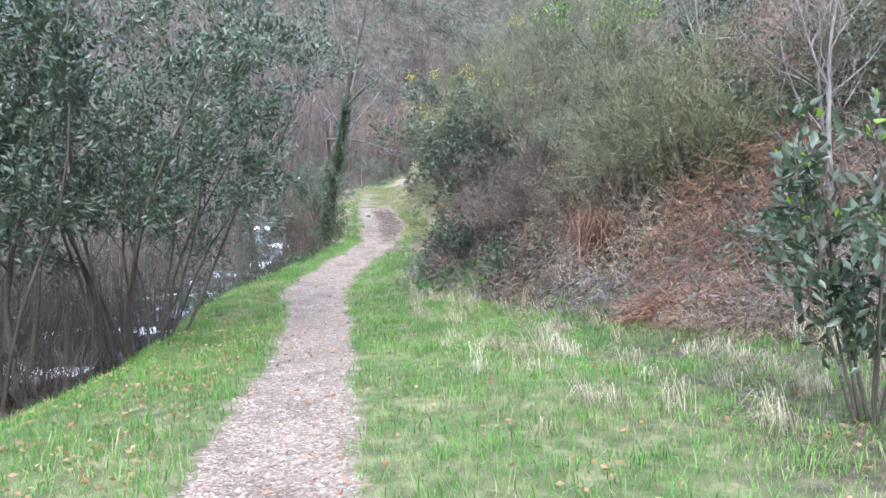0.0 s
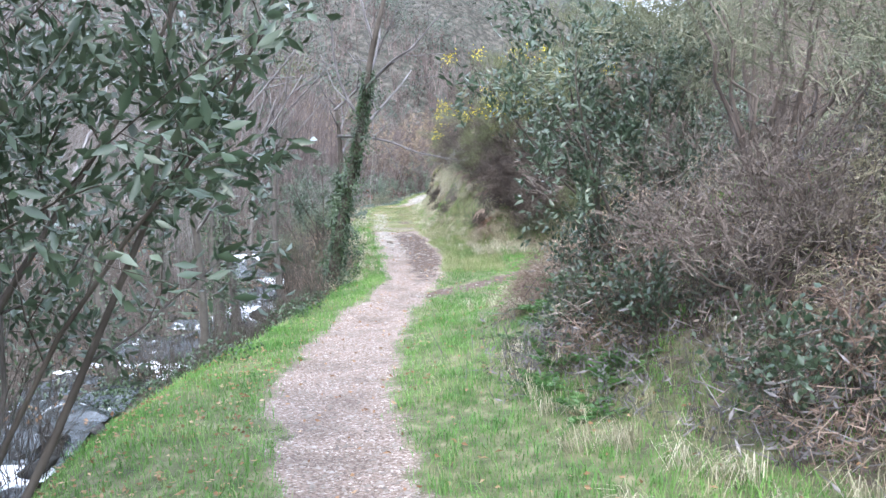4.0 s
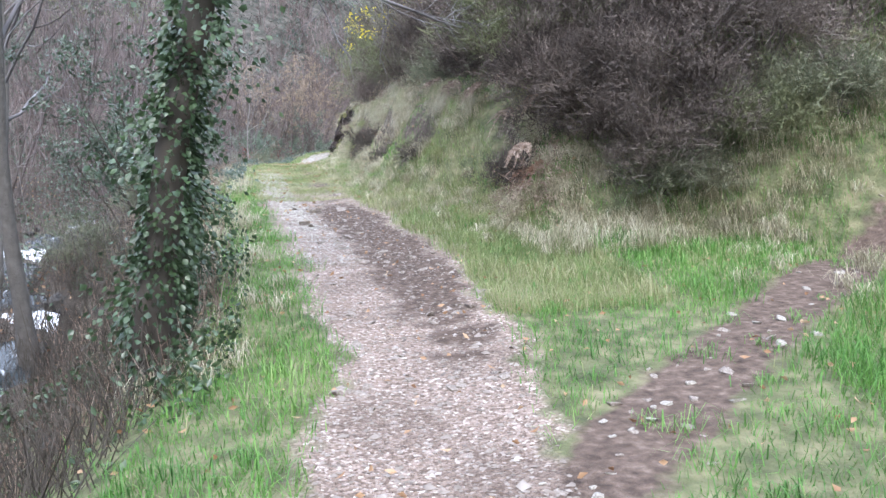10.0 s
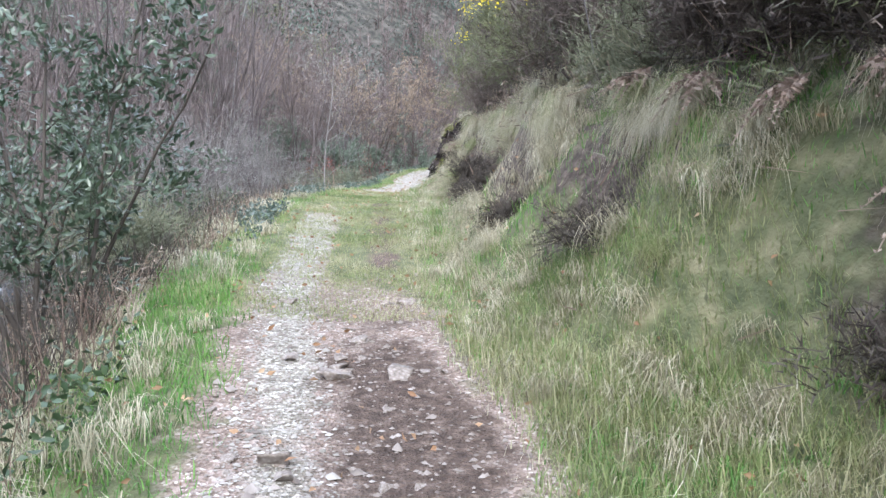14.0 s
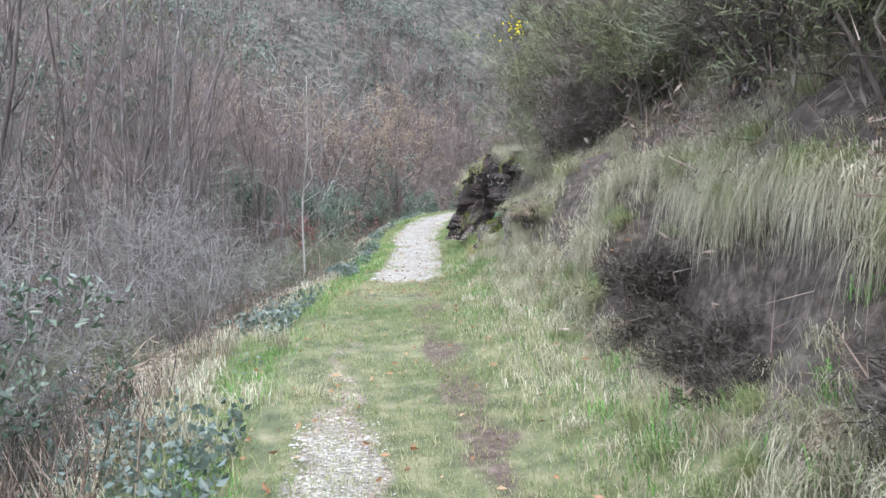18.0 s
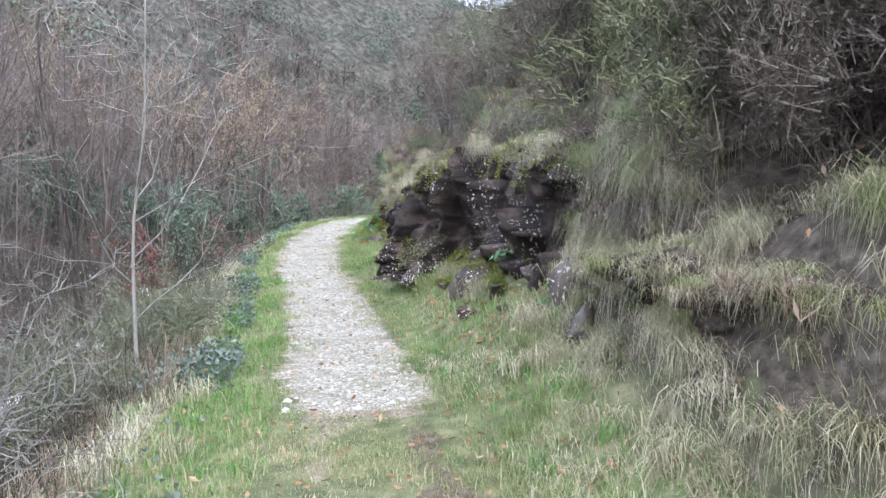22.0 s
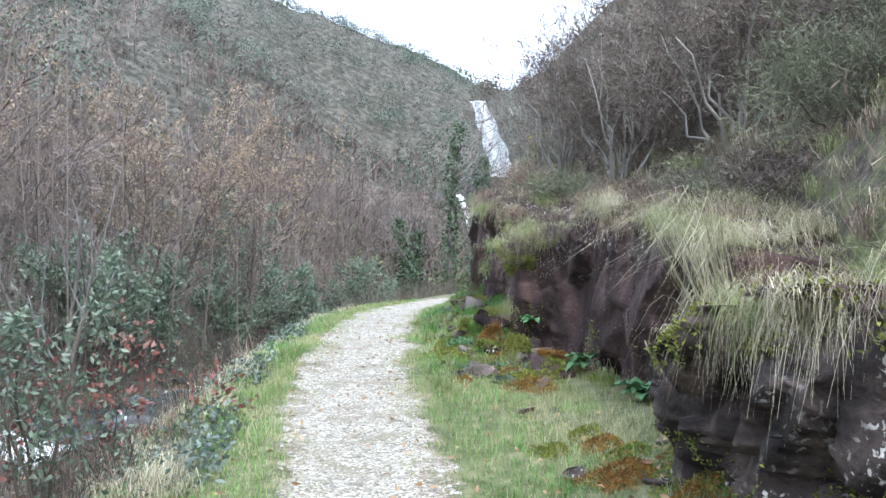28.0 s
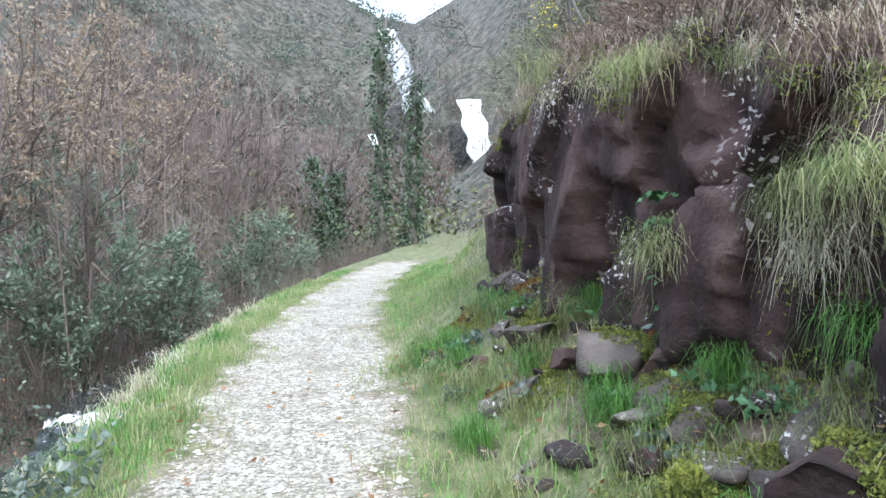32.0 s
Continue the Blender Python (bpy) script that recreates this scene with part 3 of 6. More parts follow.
def bare_tree(x, y, height, radius, label, rng, lean=(0, 0), crown=.35, density=11, ivy=0.0, material=BARK, twig=TWIG, name="bare_tree", group="bare streamside trees", spread=.75, base_z=None, stems=1, reach=.42):
    z = lift(x, y) if base_z is None else base_z
    t = thing(name, x, y, z - .05, label, "tree", group)
    trunks, boughs = [], []
    for k in range(stems):
        off = rng.normal(0, .16 * (stems > 1), 2)
        pts, rad = stem(rng, (*off, 0), (lean[0] + rng.normal(0, .05) * stems, lean[1] + rng.normal(0, .05) * stems, 1), height * rng.uniform(.85, 1.05), radius * (1 if k == 0 else rng.uniform(.6, .95)), 9, .07, .06)
        rad[0] *= 1.35
        trunks.append((pts, rad))
        boughs.append(branching(rng, pts, rad, crown, density, spread, height * reach, 3 if density > 7 else 2, .04))
    logs = [solid("trunk", tube(pts, rad, 8), material, t, smooth_faces=True) for pts, rad in trunks]
    for log, group_ in zip(logs, boughs):
        tagged(solid("branchwork", branch_mesh(group_), twig, log, "bare grey-brown branches and twigs"), kind="stuff")
    if ivy:
        n = int((5200 if ivy <= 1 else 2000) * ivy)
        at_, along = [], []
        for _ in range(n):
            pts, rad = trunks[rng.integers(len(trunks))]
            s = rng.uniform(.02, .62 if ivy <= 1 else .95) * (len(pts) - 1)
            i = int(s)
            p = pts[i] + (pts[i + 1] - pts[i]) * (s - i)
            a = rng.uniform(0, 6.28)
            o = np.array([math.cos(a), math.sin(a), rng.normal(-.3, .3)])
            at_.append(p + o * (rad[i] + (abs(rng.normal(0, .03 + .17 * max(0, math.sin(5.3 * s + a)) ** 2)) * (1 if ivy <= 1 else 1.2 + 4.2 * abs(math.sin(1.9 * s + ivy * 9 + x))))))
            along.append(o + [0, 0, -.6])
        solid("ivy", leaves(np.array(at_), np.array(along), rng.uniform(.03, .06, n) * (1 if ivy <= 1 else 2.4), rng.uniform(.025, .05, n) * (1 if ivy <= 1 else 2.6), rng), IVY, logs[0], "dark green ivy round the trunk")
    return t


def leafy_bush(x, y, height, width, label, rng, stems=6, leaf=.085, leaf_w=.032, count=4000, material=EVERGREEN, name="evergreen_bush", group="", bark=TWIGDARK, low=.25, base_z=None, lean=(0, 0), fresh=0.0, radius=.03):
    """An evergreen shrub: several stems from one foot, branches, and leaves along the fine twigs."""
    z = lift(x, y) if base_z is None else base_z
    t = thing(name, x, y, z - .05, label, "shrub", group)
    boughs, fine = [], []
    for k in range(stems):
        a = 6.28 * k / stems + rng.uniform(-.4, .4)
        tilt = rng.uniform(.08, .75) * width / height
        start = (.10 * math.cos(a) * width, .10 * math.sin(a) * width, 0)
        pts, rad = stem(rng, start, (math.cos(a) * tilt + lean[0], math.sin(a) * tilt + lean[1], 1), height * rng.uniform(.7, 1.0), radius * rng.uniform(.6, 1.1), 8, .10, .03)
        solid("stem", tube(pts, rad, 6), bark, t, smooth_faces=True)
        b = branching(rng, pts, rad, low, 8, .85, width * .42, 2, .06)
        boughs += b
    twigs = tagged(solid("branchwork", branch_mesh(boughs), bark, t), kind="stuff")
    ends = [b for b in boughs if b[2] == 1] or boughs
    each = max(1, int(count / len(ends)))
    at_, along = tips_of(boughs, 2, each, rng)
    keep = rng.permutation(len(at_))[:count]
    at_, along = at_[keep], along[keep]
    at_ = at_ + rng.normal(0, .05, at_.shape)
    d = along + rng.normal(0, .75, at_.shape) + [0, 0, .1]
    s = rng.uniform(.7, 1.25, len(at_))
    solid("foliage", leaves(at_, d, leaf * s, leaf_w * s, rng), material, twigs)
    if fresh:
        top = at_[:, 2] > np.quantile(at_[:, 2], .55)
        p = at_[top][: int(count * fresh)]
        solid("young_foliage", leaves(p, rng.normal(0, .6, p.shape) + [0, 0, .8], leaf * .9, leaf_w * 1.2, rng), FRESH, twigs, "bright young green leaves")
    return t


def broom_bush(x, y, height, width, label, rng, material=BROOM, count=2600, name="broom_bush", group="bushes on the bank", flower=0.0, base_z=None, wood=HEATH, fine=.0013, category="shrub", shoot=.22):
    """A brush-like shrub: woody forks that carry uneven lobes of fine shoots and scaly leaves."""
    z = lift(x, y) if base_z is None else base_z
    t = thing(name, x, y, z - .08, label, category, group)
    lobes = int(6 + width * 4)
    woods, starts, ways, flowers = [], [], [], []
    per = int(count * 1.35) // lobes
    for k in range(lobes):
        a, u = 6.28 * k / lobes * 2.4 + rng.normal(0, .3), math.sqrt((k + .5) / lobes)
        c = np.array([math.cos(a) * u * width * .42, math.sin(a) * u * width * .42, height * (.38 + .40 * (1 - u * u)) * rng.uniform(.75, 1.12)])
        foot = np.array([c[0] * .2, c[1] * .2, 0])
        pts = np.linspace(foot, c, 6) + rng.normal(0, .05, (6, 3)) * np.array([[0], [1], [1], [1], [1], [0]])
        woods.append((pts, np.linspace(.016, .005, 6) * min(.6 + height * .25, .25 + .6 * height), 2))
        for _ in range(2):
            q, r = stem(rng, pts[rng.integers(2, 6)], rng.normal(0, .5, 3) + [c[0], c[1], height * .6], rng.uniform(.3, .6) * height * .5, min(.005, .006 * height), 4, .2, .1)
            woods.append((q, r, 1))
        nodes = rng.normal(0, 1, (11, 3)) * np.array([.17 * width, .17 * width, .17 * height]) * rng.uniform(.75, 1.2)
        o = nodes[rng.integers(0, 11, per)] + rng.normal(0, .045 + .022 * width, (per, 3))
        p = c + o
        starts.append(p)
        ways.append(unit(o * [1, 1, .6] * 1.2 + rng.normal(0, .22, (per, 3)) * width + [0, 0, .30 * height]))
        if flower and rng.random() < flower:
            pick = p[np.argsort(-(p @ [-.3, -.4, 1.0]))[:36]]
            flowers.append(pick + [-.03, -.04, .14] + rng.normal(0, .05, pick.shape))
    p, w = np.concatenate(starts), np.concatenate(ways)
    keep = p[:, 2] > .05
    p, w = p[keep], w[keep]
    n = len(p)
    ln = shoot * rng.uniform(.5, 1.3, n)
    mid = p + w * (ln * .5)[:, None]
    end = mid + unit(w + rng.normal(0, .35, (n, 3))) * (ln * .5)[:, None]
    fork = mid + unit(w + rng.normal(0, .7, (n, 3))) * (ln * .4)[:, None]
    solid("woody_stem", branch_mesh(woods), wood, t, "dark woody stems")
    brush = tagged(solid("brush", wisps(np.concatenate([p, mid]), np.concatenate([end, fork]), fine * 3.0, rng), material, t), kind="stuff")
    i = rng.integers(0, n, int(n * 1.6))
    q = p[i] + (end - p)[i] * rng.random(len(i))[:, None] + rng.normal(0, .012, (len(i), 3))
    tagged(solid("leafage", wisps(q, q + unit(w[i] + rng.normal(0, .8, q.shape)) * rng.uniform(.025, .065, len(i))[:, None], .0052, rng), material, t), kind="stuff")
    if flowers:
        f = np.concatenate(flowers)
        tagged(solid("blossom", leaves(f, rng.normal(size=f.shape), rng.uniform(.03, .055, len(f)), .035, rng), YELLOW, brush, "small yellow flowers"), kind="stuff")
    return t


def frond(rng, root, way, length, width, droop, curl=.0):
    """A fern frond: midrib and pairs of narrow leaflets."""
    k = 13
    s = np.linspace(0, 1, k)
    way = unit(np.asarray(way, float))
    pts = np.asarray(root) + way * (s * length)[:, None] + np.array([0, 0, -1]) * (droop * length * s ** 2.2)[:, None]
    side = unit(np.cross(way, [0, 0, 1.0]) + 1e-6)
    ln = width * np.sin(np.clip(s * 1.05 + .12, 0, 1) * math.pi) ** .8
    pieces = [sticks(pts[:-1], pts[1:], .004, .003)]
    for sg in (-1, 1):
        at_ = np.repeat(pts[1:], 2, 0) + way * (np.tile([0, .5], k - 1) * length / k)[:, None]
        l2 = np.repeat(ln[1:], 2) * rng.uniform(.8, 1.1, 2 * (k - 1)) + .01
        d = sg * side + way * .45 + rng.normal(0, .12 + curl, at_.shape) - [0, 0, .15 + curl]
        pieces.append(leaves(at_, d, l2, length * .045 + .008, rng, .1))
    return joined(pieces)


def fern_clump(x, y, label, rng, fronds=9, length=.55, material=FERN, name="fern", group="green ferns on the bank", droop=.35, upright=.7, base_z=None, curl=.0, aim=None):
    z = lift(x, y) if base_z is None else base_z
    t = thing(name, x, y, z - .02, label, "fern", group)
    for k in range(fronds):
        a = 6.28 * k / fronds + rng.uniform(-.3, .3) if aim is None else aim + rng.normal(0, .6)
        ln = length * rng.uniform(.7, 1.15)
        solid("frond", frond(rng, (0, 0, 0), (math.cos(a), math.sin(a), upright * rng.uniform(.5, 1.5)), ln, ln * .2, droop * rng.uniform(.6, 1.5), curl), material, t)
    return t


def rosette(x, y, z, label, rng, count=11, length=.32, width=.11, material=ROSETTE, name="foxglove_rosette", tilt=.6, aim=None):
    """Broad soft leaves spreading from one crown."""
    t = thing(name, x, y, z, label, "plant", "leafy rosettes by the rock")
    for k in range(count):
        a = 2.4 * k if aim is None else aim + rng.normal(0, 1.0)
        ln, wd = length * rng.uniform(.7, 1.1), width * rng.uniform(.8, 1.15)
        s = np.linspace(0, 1, 7)
        w = wd * np.sin(np.clip(s * .97 + .03, 0, 1) * math.pi) ** .75 * .5
        rise = tilt * (1 - k / count * .6)
        mid = np.stack([s * ln * math.cos(rise), 0 * s, s * ln * math.sin(rise) - .5 * ln * s ** 2.3], 1)
        wave = .012 * np.sin(s * 17 + k)
        v = np.concatenate([mid + np.stack([0 * s, w, w * .35 + wave], 1), mid, mid + np.stack([0 * s, -w, w * .35 - wave], 1)])
        c, sn = math.cos(a), math.sin(a)
        v = v @ np.array([[c, sn, 0], [-sn, c, 0], [0, 0, 1]])
        i = np.arange(6)
        f = np.concatenate([np.stack([i, i + 7, i + 8, i + 1], 1), np.stack([i + 7, i + 14, i + 15, i + 8], 1)])
        solid("leaf", (v, [f]), material, t, smooth_faces=True)
    return t


def boulder(size, rng, planes=14, cuts=7, rough=.03, flat=1.0):
    """An angular block of stone: a rounded lump cut by flat planes, then roughened."""
    bm = bmesh.new()
    bmesh.ops.create_cube(bm, size=2)
    bmesh.ops.subdivide_edges(bm, edges=bm.edges[:], cuts=cuts, use_grid_fill=True)
    v = np.array([q.co[:] for q in bm.verts])
    f = np.array([[q.index for q in p.verts] for p in bm.faces])
    bm.free()
    for _ in range(planes):
        nrm = unit(rng.normal(size=3))
        off = rng.uniform(.34, .85)
        over = np.maximum(v @ nrm - off, 0)
        v = v - over[:, None] * nrm
    v = v * np.asarray(size) / 2
    for k in range(len(v)):
        p = Vector(v[k])
        q = p * (2.2 / max(size)) * 2 + Vector(rng.bit_generator.state["state"]["state"] % 97 * np.ones(3))
        v[k] += np.array(noise.noise_vector(q)) * rough * max(size) + np.array(noise.noise_vector(q * 3.1)) * rough * .5 * max(size)
    return v, [f]


def facets(S, Z, cell, relief, tilt, crack, wide_, rng, tall=1.0, slant=.25):
    """Depth of a broken rock face: flat tilted blocks with narrow cracks between them."""
    n = int((S.max() - S.min()) * (Z.max() - Z.min()) / cell ** 2) + 5
    p = np.stack([rng.uniform(S.min(), S.max(), n), rng.uniform(Z.min(), Z.max(), n)], 1)
    off, ta, tb = rng.uniform(-1, 1, n) * relief, rng.normal(0, tilt, n), rng.normal(-.03, tilt, n)
    near = np.full(S.shape, 9.0)
    second = near.copy()
    who = np.zeros(S.shape, int)
    for k in range(n):
        d = np.abs(S - p[k, 0] + (Z - p[k, 1]) * slant) + np.abs(Z - p[k, 1]) / tall * .9 + .25 * np.hypot(S - p[k, 0], Z - p[k, 1])
        closer = d < near
        second = np.where(closer, near, np.minimum(second, d))
        near, who = np.where(closer, d, near), np.where(closer, k, who)
    depth = off[who] + ta[who] * (S - p[who, 0]) + tb[who] * (Z - p[who, 1])
    return depth - crack * np.exp(-((second - near) / wide_) ** 2)


def crag(name, line, label, material, rng, cell=.42, relief=.20, step=.045, back=1.2, lip=.12, tilt=.14, fine=1.0, tall=1.0):
    """A rock face along a line of (x, y, foot, top): angular blocks with cracks between them, leaning out and running back into the bank."""
    line = np.asarray(line, float)
    run = np.r_[0, np.cumsum(np.linalg.norm(np.diff(line[:, :2], axis=0), axis=1))]
    ns = int(run[-1] / step)
    s = np.linspace(0, run[-1], ns)
    soft = lambda v: np.convolve(np.pad(np.interp(s, run, v), 3, mode="edge"), np.ones(7) / 7, "valid")
    bx, by, lo, hi = (soft(line[:, k]) for k in range(4))
    hi = hi + .10 * wobble(s, 0 * s, .5, 4) + .05 * wobble(s, 0 * s, .17, 2)
    tangent = unit(np.stack([np.gradient(bx), np.gradient(by)], 1))
    outward = np.stack([-tangent[:, 1], tangent[:, 0]], 1)
    nu, nb = int((hi - lo).max() / step) + 1, int(back / (step * 2))
    u = np.linspace(0, 1, nu)
    S, H = np.meshgrid(s, u, indexing="ij")
    Z = lo[:, None] + (hi - lo)[:, None] * H
    grain = np.array([[noise.fractal(Vector((p * 2.1, 7.3, q * 3.0)), .9, 2.1, 5) for q in row] for p, row in zip(s, Z)])
    fuzz = np.array([[noise.fractal(Vector((p * 9.1, 2.3, q * 9.0)), .8, 2.1, 4) for q in row] for p, row in zip(s, Z)])
    SW, ZW = S + .03 * grain + .012 * fuzz, Z + .02 * fuzz
    depth = facets(SW, ZW, cell, relief, tilt, .05, .018, rng, tall) + facets(SW, ZW, cell * .40, relief * .42 * fine, tilt * 1.3 * fine, .03, .014, rng, tall)
    depth += fine * .012 * grain + .007 * fuzz + lip * (smooth(.0, .8, H) - 1.5 * smooth(.88, 1, H))
    edge = smooth(0, .35, S) * smooth(run[-1], run[-1] - .35, S)
    depth = depth * edge - .5 * (1 - edge)
    X, Y = bx[:, None] + outward[:, 0:1] * depth, by[:, None] + outward[:, 1:2] * depth
    k = (np.arange(nb) + 1)[None] / nb
    XB, YB = X[:, -1:] - outward[:, 0:1] * k * back, Y[:, -1:] - outward[:, 1:2] * k * back
    ZB = Z[:, -1:] + .05 * wobble(XB, YB, .3) - .10 * k
    V = np.stack([np.concatenate([X, XB], 1), np.concatenate([Y, YB], 1), np.concatenate([Z, ZB], 1)], -1)
    c = V.shape[1]
    jj = (np.arange(ns - 1)[:, None] * c + np.arange(c - 1)[None]).ravel()
    ob = solid(name, (V.reshape(-1, 3), [np.stack([jj, jj + c, jj + c + 1, jj + 1], 1)]), material)
    return tagged(ob, label, "rock"), V


def moss_cover(parent, grid, n, rng, lowest, highest, label, seed=1, need=.15, material=MOSS):
    """Short mossy growth on parts of a rock, thickest where the surface is uneven."""
    i = rng.integers(2, grid.shape[0] - 2, n)
    j = (grid.shape[1] * rng.uniform(lowest, highest, n)).astype(int)
    p = grid[i, j]
    keep = wobble(p[:, 1], p[:, 2] * 1.4, .33, seed) + rng.normal(0, .18, n) > need
    p = p[keep] + rng.normal(0, .012, (keep.sum(), 3))
    d = unit(rng.normal(0, .6, p.shape) + [-.8, 0, .5])
    return tagged(solid("moss", leaves(p, d, rng.uniform(.014, .032, len(p)), rng.uniform(.008, .016, len(p)), rng), material, parent, label), kind="stuff")


def scatter(n, x0, x1, y0, y1, rng):
    return rng.uniform(x0, x1, n), rng.uniform(y0, y1, n)


def on_land(x, y, sink=0.0):
    return np.stack([x, y, land(x, y) - sink], 1)


# ---- the ground: one sheet, fine near the path and coarse towards the horizon ----
def ground_axis(fine0, fine1, step, far0, far1, growth=1.16):
    line = list(np.arange(fine0, fine1 + step / 2, step))
    s = step
    while line[-1] < far1:
        s *= growth
        line.append(line[-1] + s)
    s = step
    while line[0] > far0:
        s *= growth
        line.insert(0, line[0] - s)
    return np.array(line)


gx, gy = ground_axis(-7, 4, .15, -400, 420), ground_axis(-2, 64, .18, -300, 520)
GX, GY = np.meshgrid(gx, gy)
GZ = land(GX, GY)
nx, ny = len(gx), len(gy)
ii = (np.arange(ny - 1)[:, None] * nx + np.arange(nx - 1)[None]).ravel()
ground_mesh = raw_mesh("ground", np.stack([GX, GY, GZ], -1).reshape(-1, 3), [np.stack([ii, ii + 1, ii + nx + 1, ii + nx], 1)], True)
dist = GX - at(GY, X_C)
wide = at(GY, W_C)
GRAVEL_END = 40.0
# the worn middle of the path, the grassed-over middle further on, and the pale gravel
ragged = wide * (1 + .20 * wobble(GX, GY, .5, 8) + .14 * wobble(GX, GY, .19, 9))
on_path = np.clip(1.5 - np.abs(dist) / ragged, 0, 1) * smooth(70, 67, GY)
grassed = smooth(28, 31, GY) * smooth(GRAVEL_END + .5, GRAVEL_END - .5, GY + .35 * wobble(GX, GY, .4, 3))
left_rut = np.exp(-((dist + .48 * wide) / (.30 * wide)) ** 2)
right_rut = np.exp(-((dist - .55 * wide) / (.28 * wide)) ** 2)
mottle = .5 + .5 * wobble(GX, GY, .33, 12)
gravel = on_path * (1 - grassed) * (1 - smooth(39, 41, GY) * (.28 - .3 * mottle)) + grassed * np.maximum(left_rut * (.75 + .4 * mottle) * (.35 + .65 * smooth(35.5, 32.5, GY)), right_rut * .25 * mottle) * on_path * 1.3
pale = on_path * smooth(GRAVEL_END - .6, GRAVEL_END + .6, GY) * (.50 + .52 * mottle) + left_rut * smooth(24, 28, GY) * smooth(36, 32.5, GY) * (.6 + .5 * mottle)
track_y = track_at(GX)
side_track = np.exp(-((GY - track_y) / .36) ** 2) * smooth(-1.7, -1.1, GX) * smooth(3.3, 2.4, GX)
mid_earth = on_path * smooth(19.5, 24, GY) * smooth(30, 27, GY) * np.exp(-((dist - .3) / .5) ** 2) * (.78 + .45 * (.5 + .5 * wobble(GX, GY, .33, 12)))
turf = np.maximum(smooth(4.5, 1.2, np.abs(dist)), 0) * (1 - .9 * np.clip(hollow(GY, dist - wide) * 1.3, 0, 1)) * (1 - .6 * smooth(27, 30, GY) * smooth(41, 40, GY) * smooth(1.1, 1.7, dist))
turf = np.maximum(turf, smooth(8, 5.5, dist) * smooth(13, 15, GY) * smooth(27, 25.5, GY) * (dist > 0) * (.75 + .3 * mottle))
for key, values in (("gravel", gravel), ("pale", pale), ("earth", np.maximum(np.maximum(np.maximum(side_track * 1.2, mid_earth * .95), smooth(50.5, 52, GY) * smooth(57.5, 56, GY) * smooth(.9, 1.5, dist) * smooth(4, 3, dist) * (.35 + .6 * mottle)), grassed * on_path * right_rut * (.35 + .75 * mottle))), ("turf", turf * .8), ("heath", smooth(72, 95, GY) * 1.2 + smooth(16, 30, np.abs(dist)) * 1.2)):
    layer = ground_mesh.attributes.new(key, "FLOAT", "POINT")
    layer.data.foreach_set("value", np.clip(values, 0, 1).astype(np.float32).ravel())
ground_mesh.materials.append(ground_material())
ground = tagged(new("ground", ground_mesh), "gravel footpath with grassy verges on a valley side", "ground", kind="structure")

# ---- the stream ----
sy = np.arange(-8, 76, .12)
across = np.linspace(-.55, .55, 14)
SY, SA = np.meshgrid(sy, across, indexing="ij")
SX = at(SY, X_C) - at(SY, L_S, Y_L) - .45 + SA * (1 + .7 * smooth(26, 21, SY)) * (1 + .25 * np.sin(SY * .7)) + .35 * np.sin(SY * .55)
crooked = SY + .7 * wobble(SA * 2.2, SY, .9, 4)
step = np.floor(crooked / 1.7) * 1.7
level = at(step + 1.7 * smooth(.9, 1.7, crooked - step), Z_C) - at(SY, L_D, Y_L) + .07
SZ = level + .05 * wobble(SX, SY, .13) + .07 * wobble(SX, SY, .31, 3) - .10 * SA ** 2
ms_, mc = SY.shape
jj = (np.arange(ms_ - 1)[:, None] * mc + np.arange(mc - 1)[None]).ravel()
stream = tagged(solid("stream_water", (np.stack([SX, SY, SZ], -1).reshape(-1, 3), [np.stack([jj, jj + 1, jj + mc + 1, jj + mc], 1)]), WATER, smooth_faces=True), "foaming white stream water running over rocks", "stream", kind="structure")
layer = stream.data.attributes.new("foam", "FLOAT", "POINT")
layer.data.foreach_set("value", (smooth(.5, 1.1, crooked - step) * smooth(1.9, 1.6, crooked - step) * smooth(.1, .9, np.sin(step * 2.3))).astype(np.float32).ravel())
rng = np.random.default_rng(11)
for k in range(150):
    y = rng.uniform(2, 66)
    side = rng.choice((-1, 1)) * rng.uniform(.5, 1.7)
    x = at(y, X_C) - at(y, L_S, Y_L) - .45 + side
    s = rng.uniform(.2, .55)
    z = at(y, Z_C) - at(y, L_D, Y_L) + rng.uniform(-.05, .15)
    ob = solid("stream_boulder", boulder((s, s * rng.uniform(.7, 1.2), s * .7), rng, 24, 4, .012), STREAMROCK)
    ob.matrix_basis = pose(float(x), y, float(z), rng.uniform(-20, 20), rng.uniform(-20, 20), rng.uniform(0, 360))
    tagged(ob, "dark wet boulder lying in the stream", "boulder", "boulders in the stream")


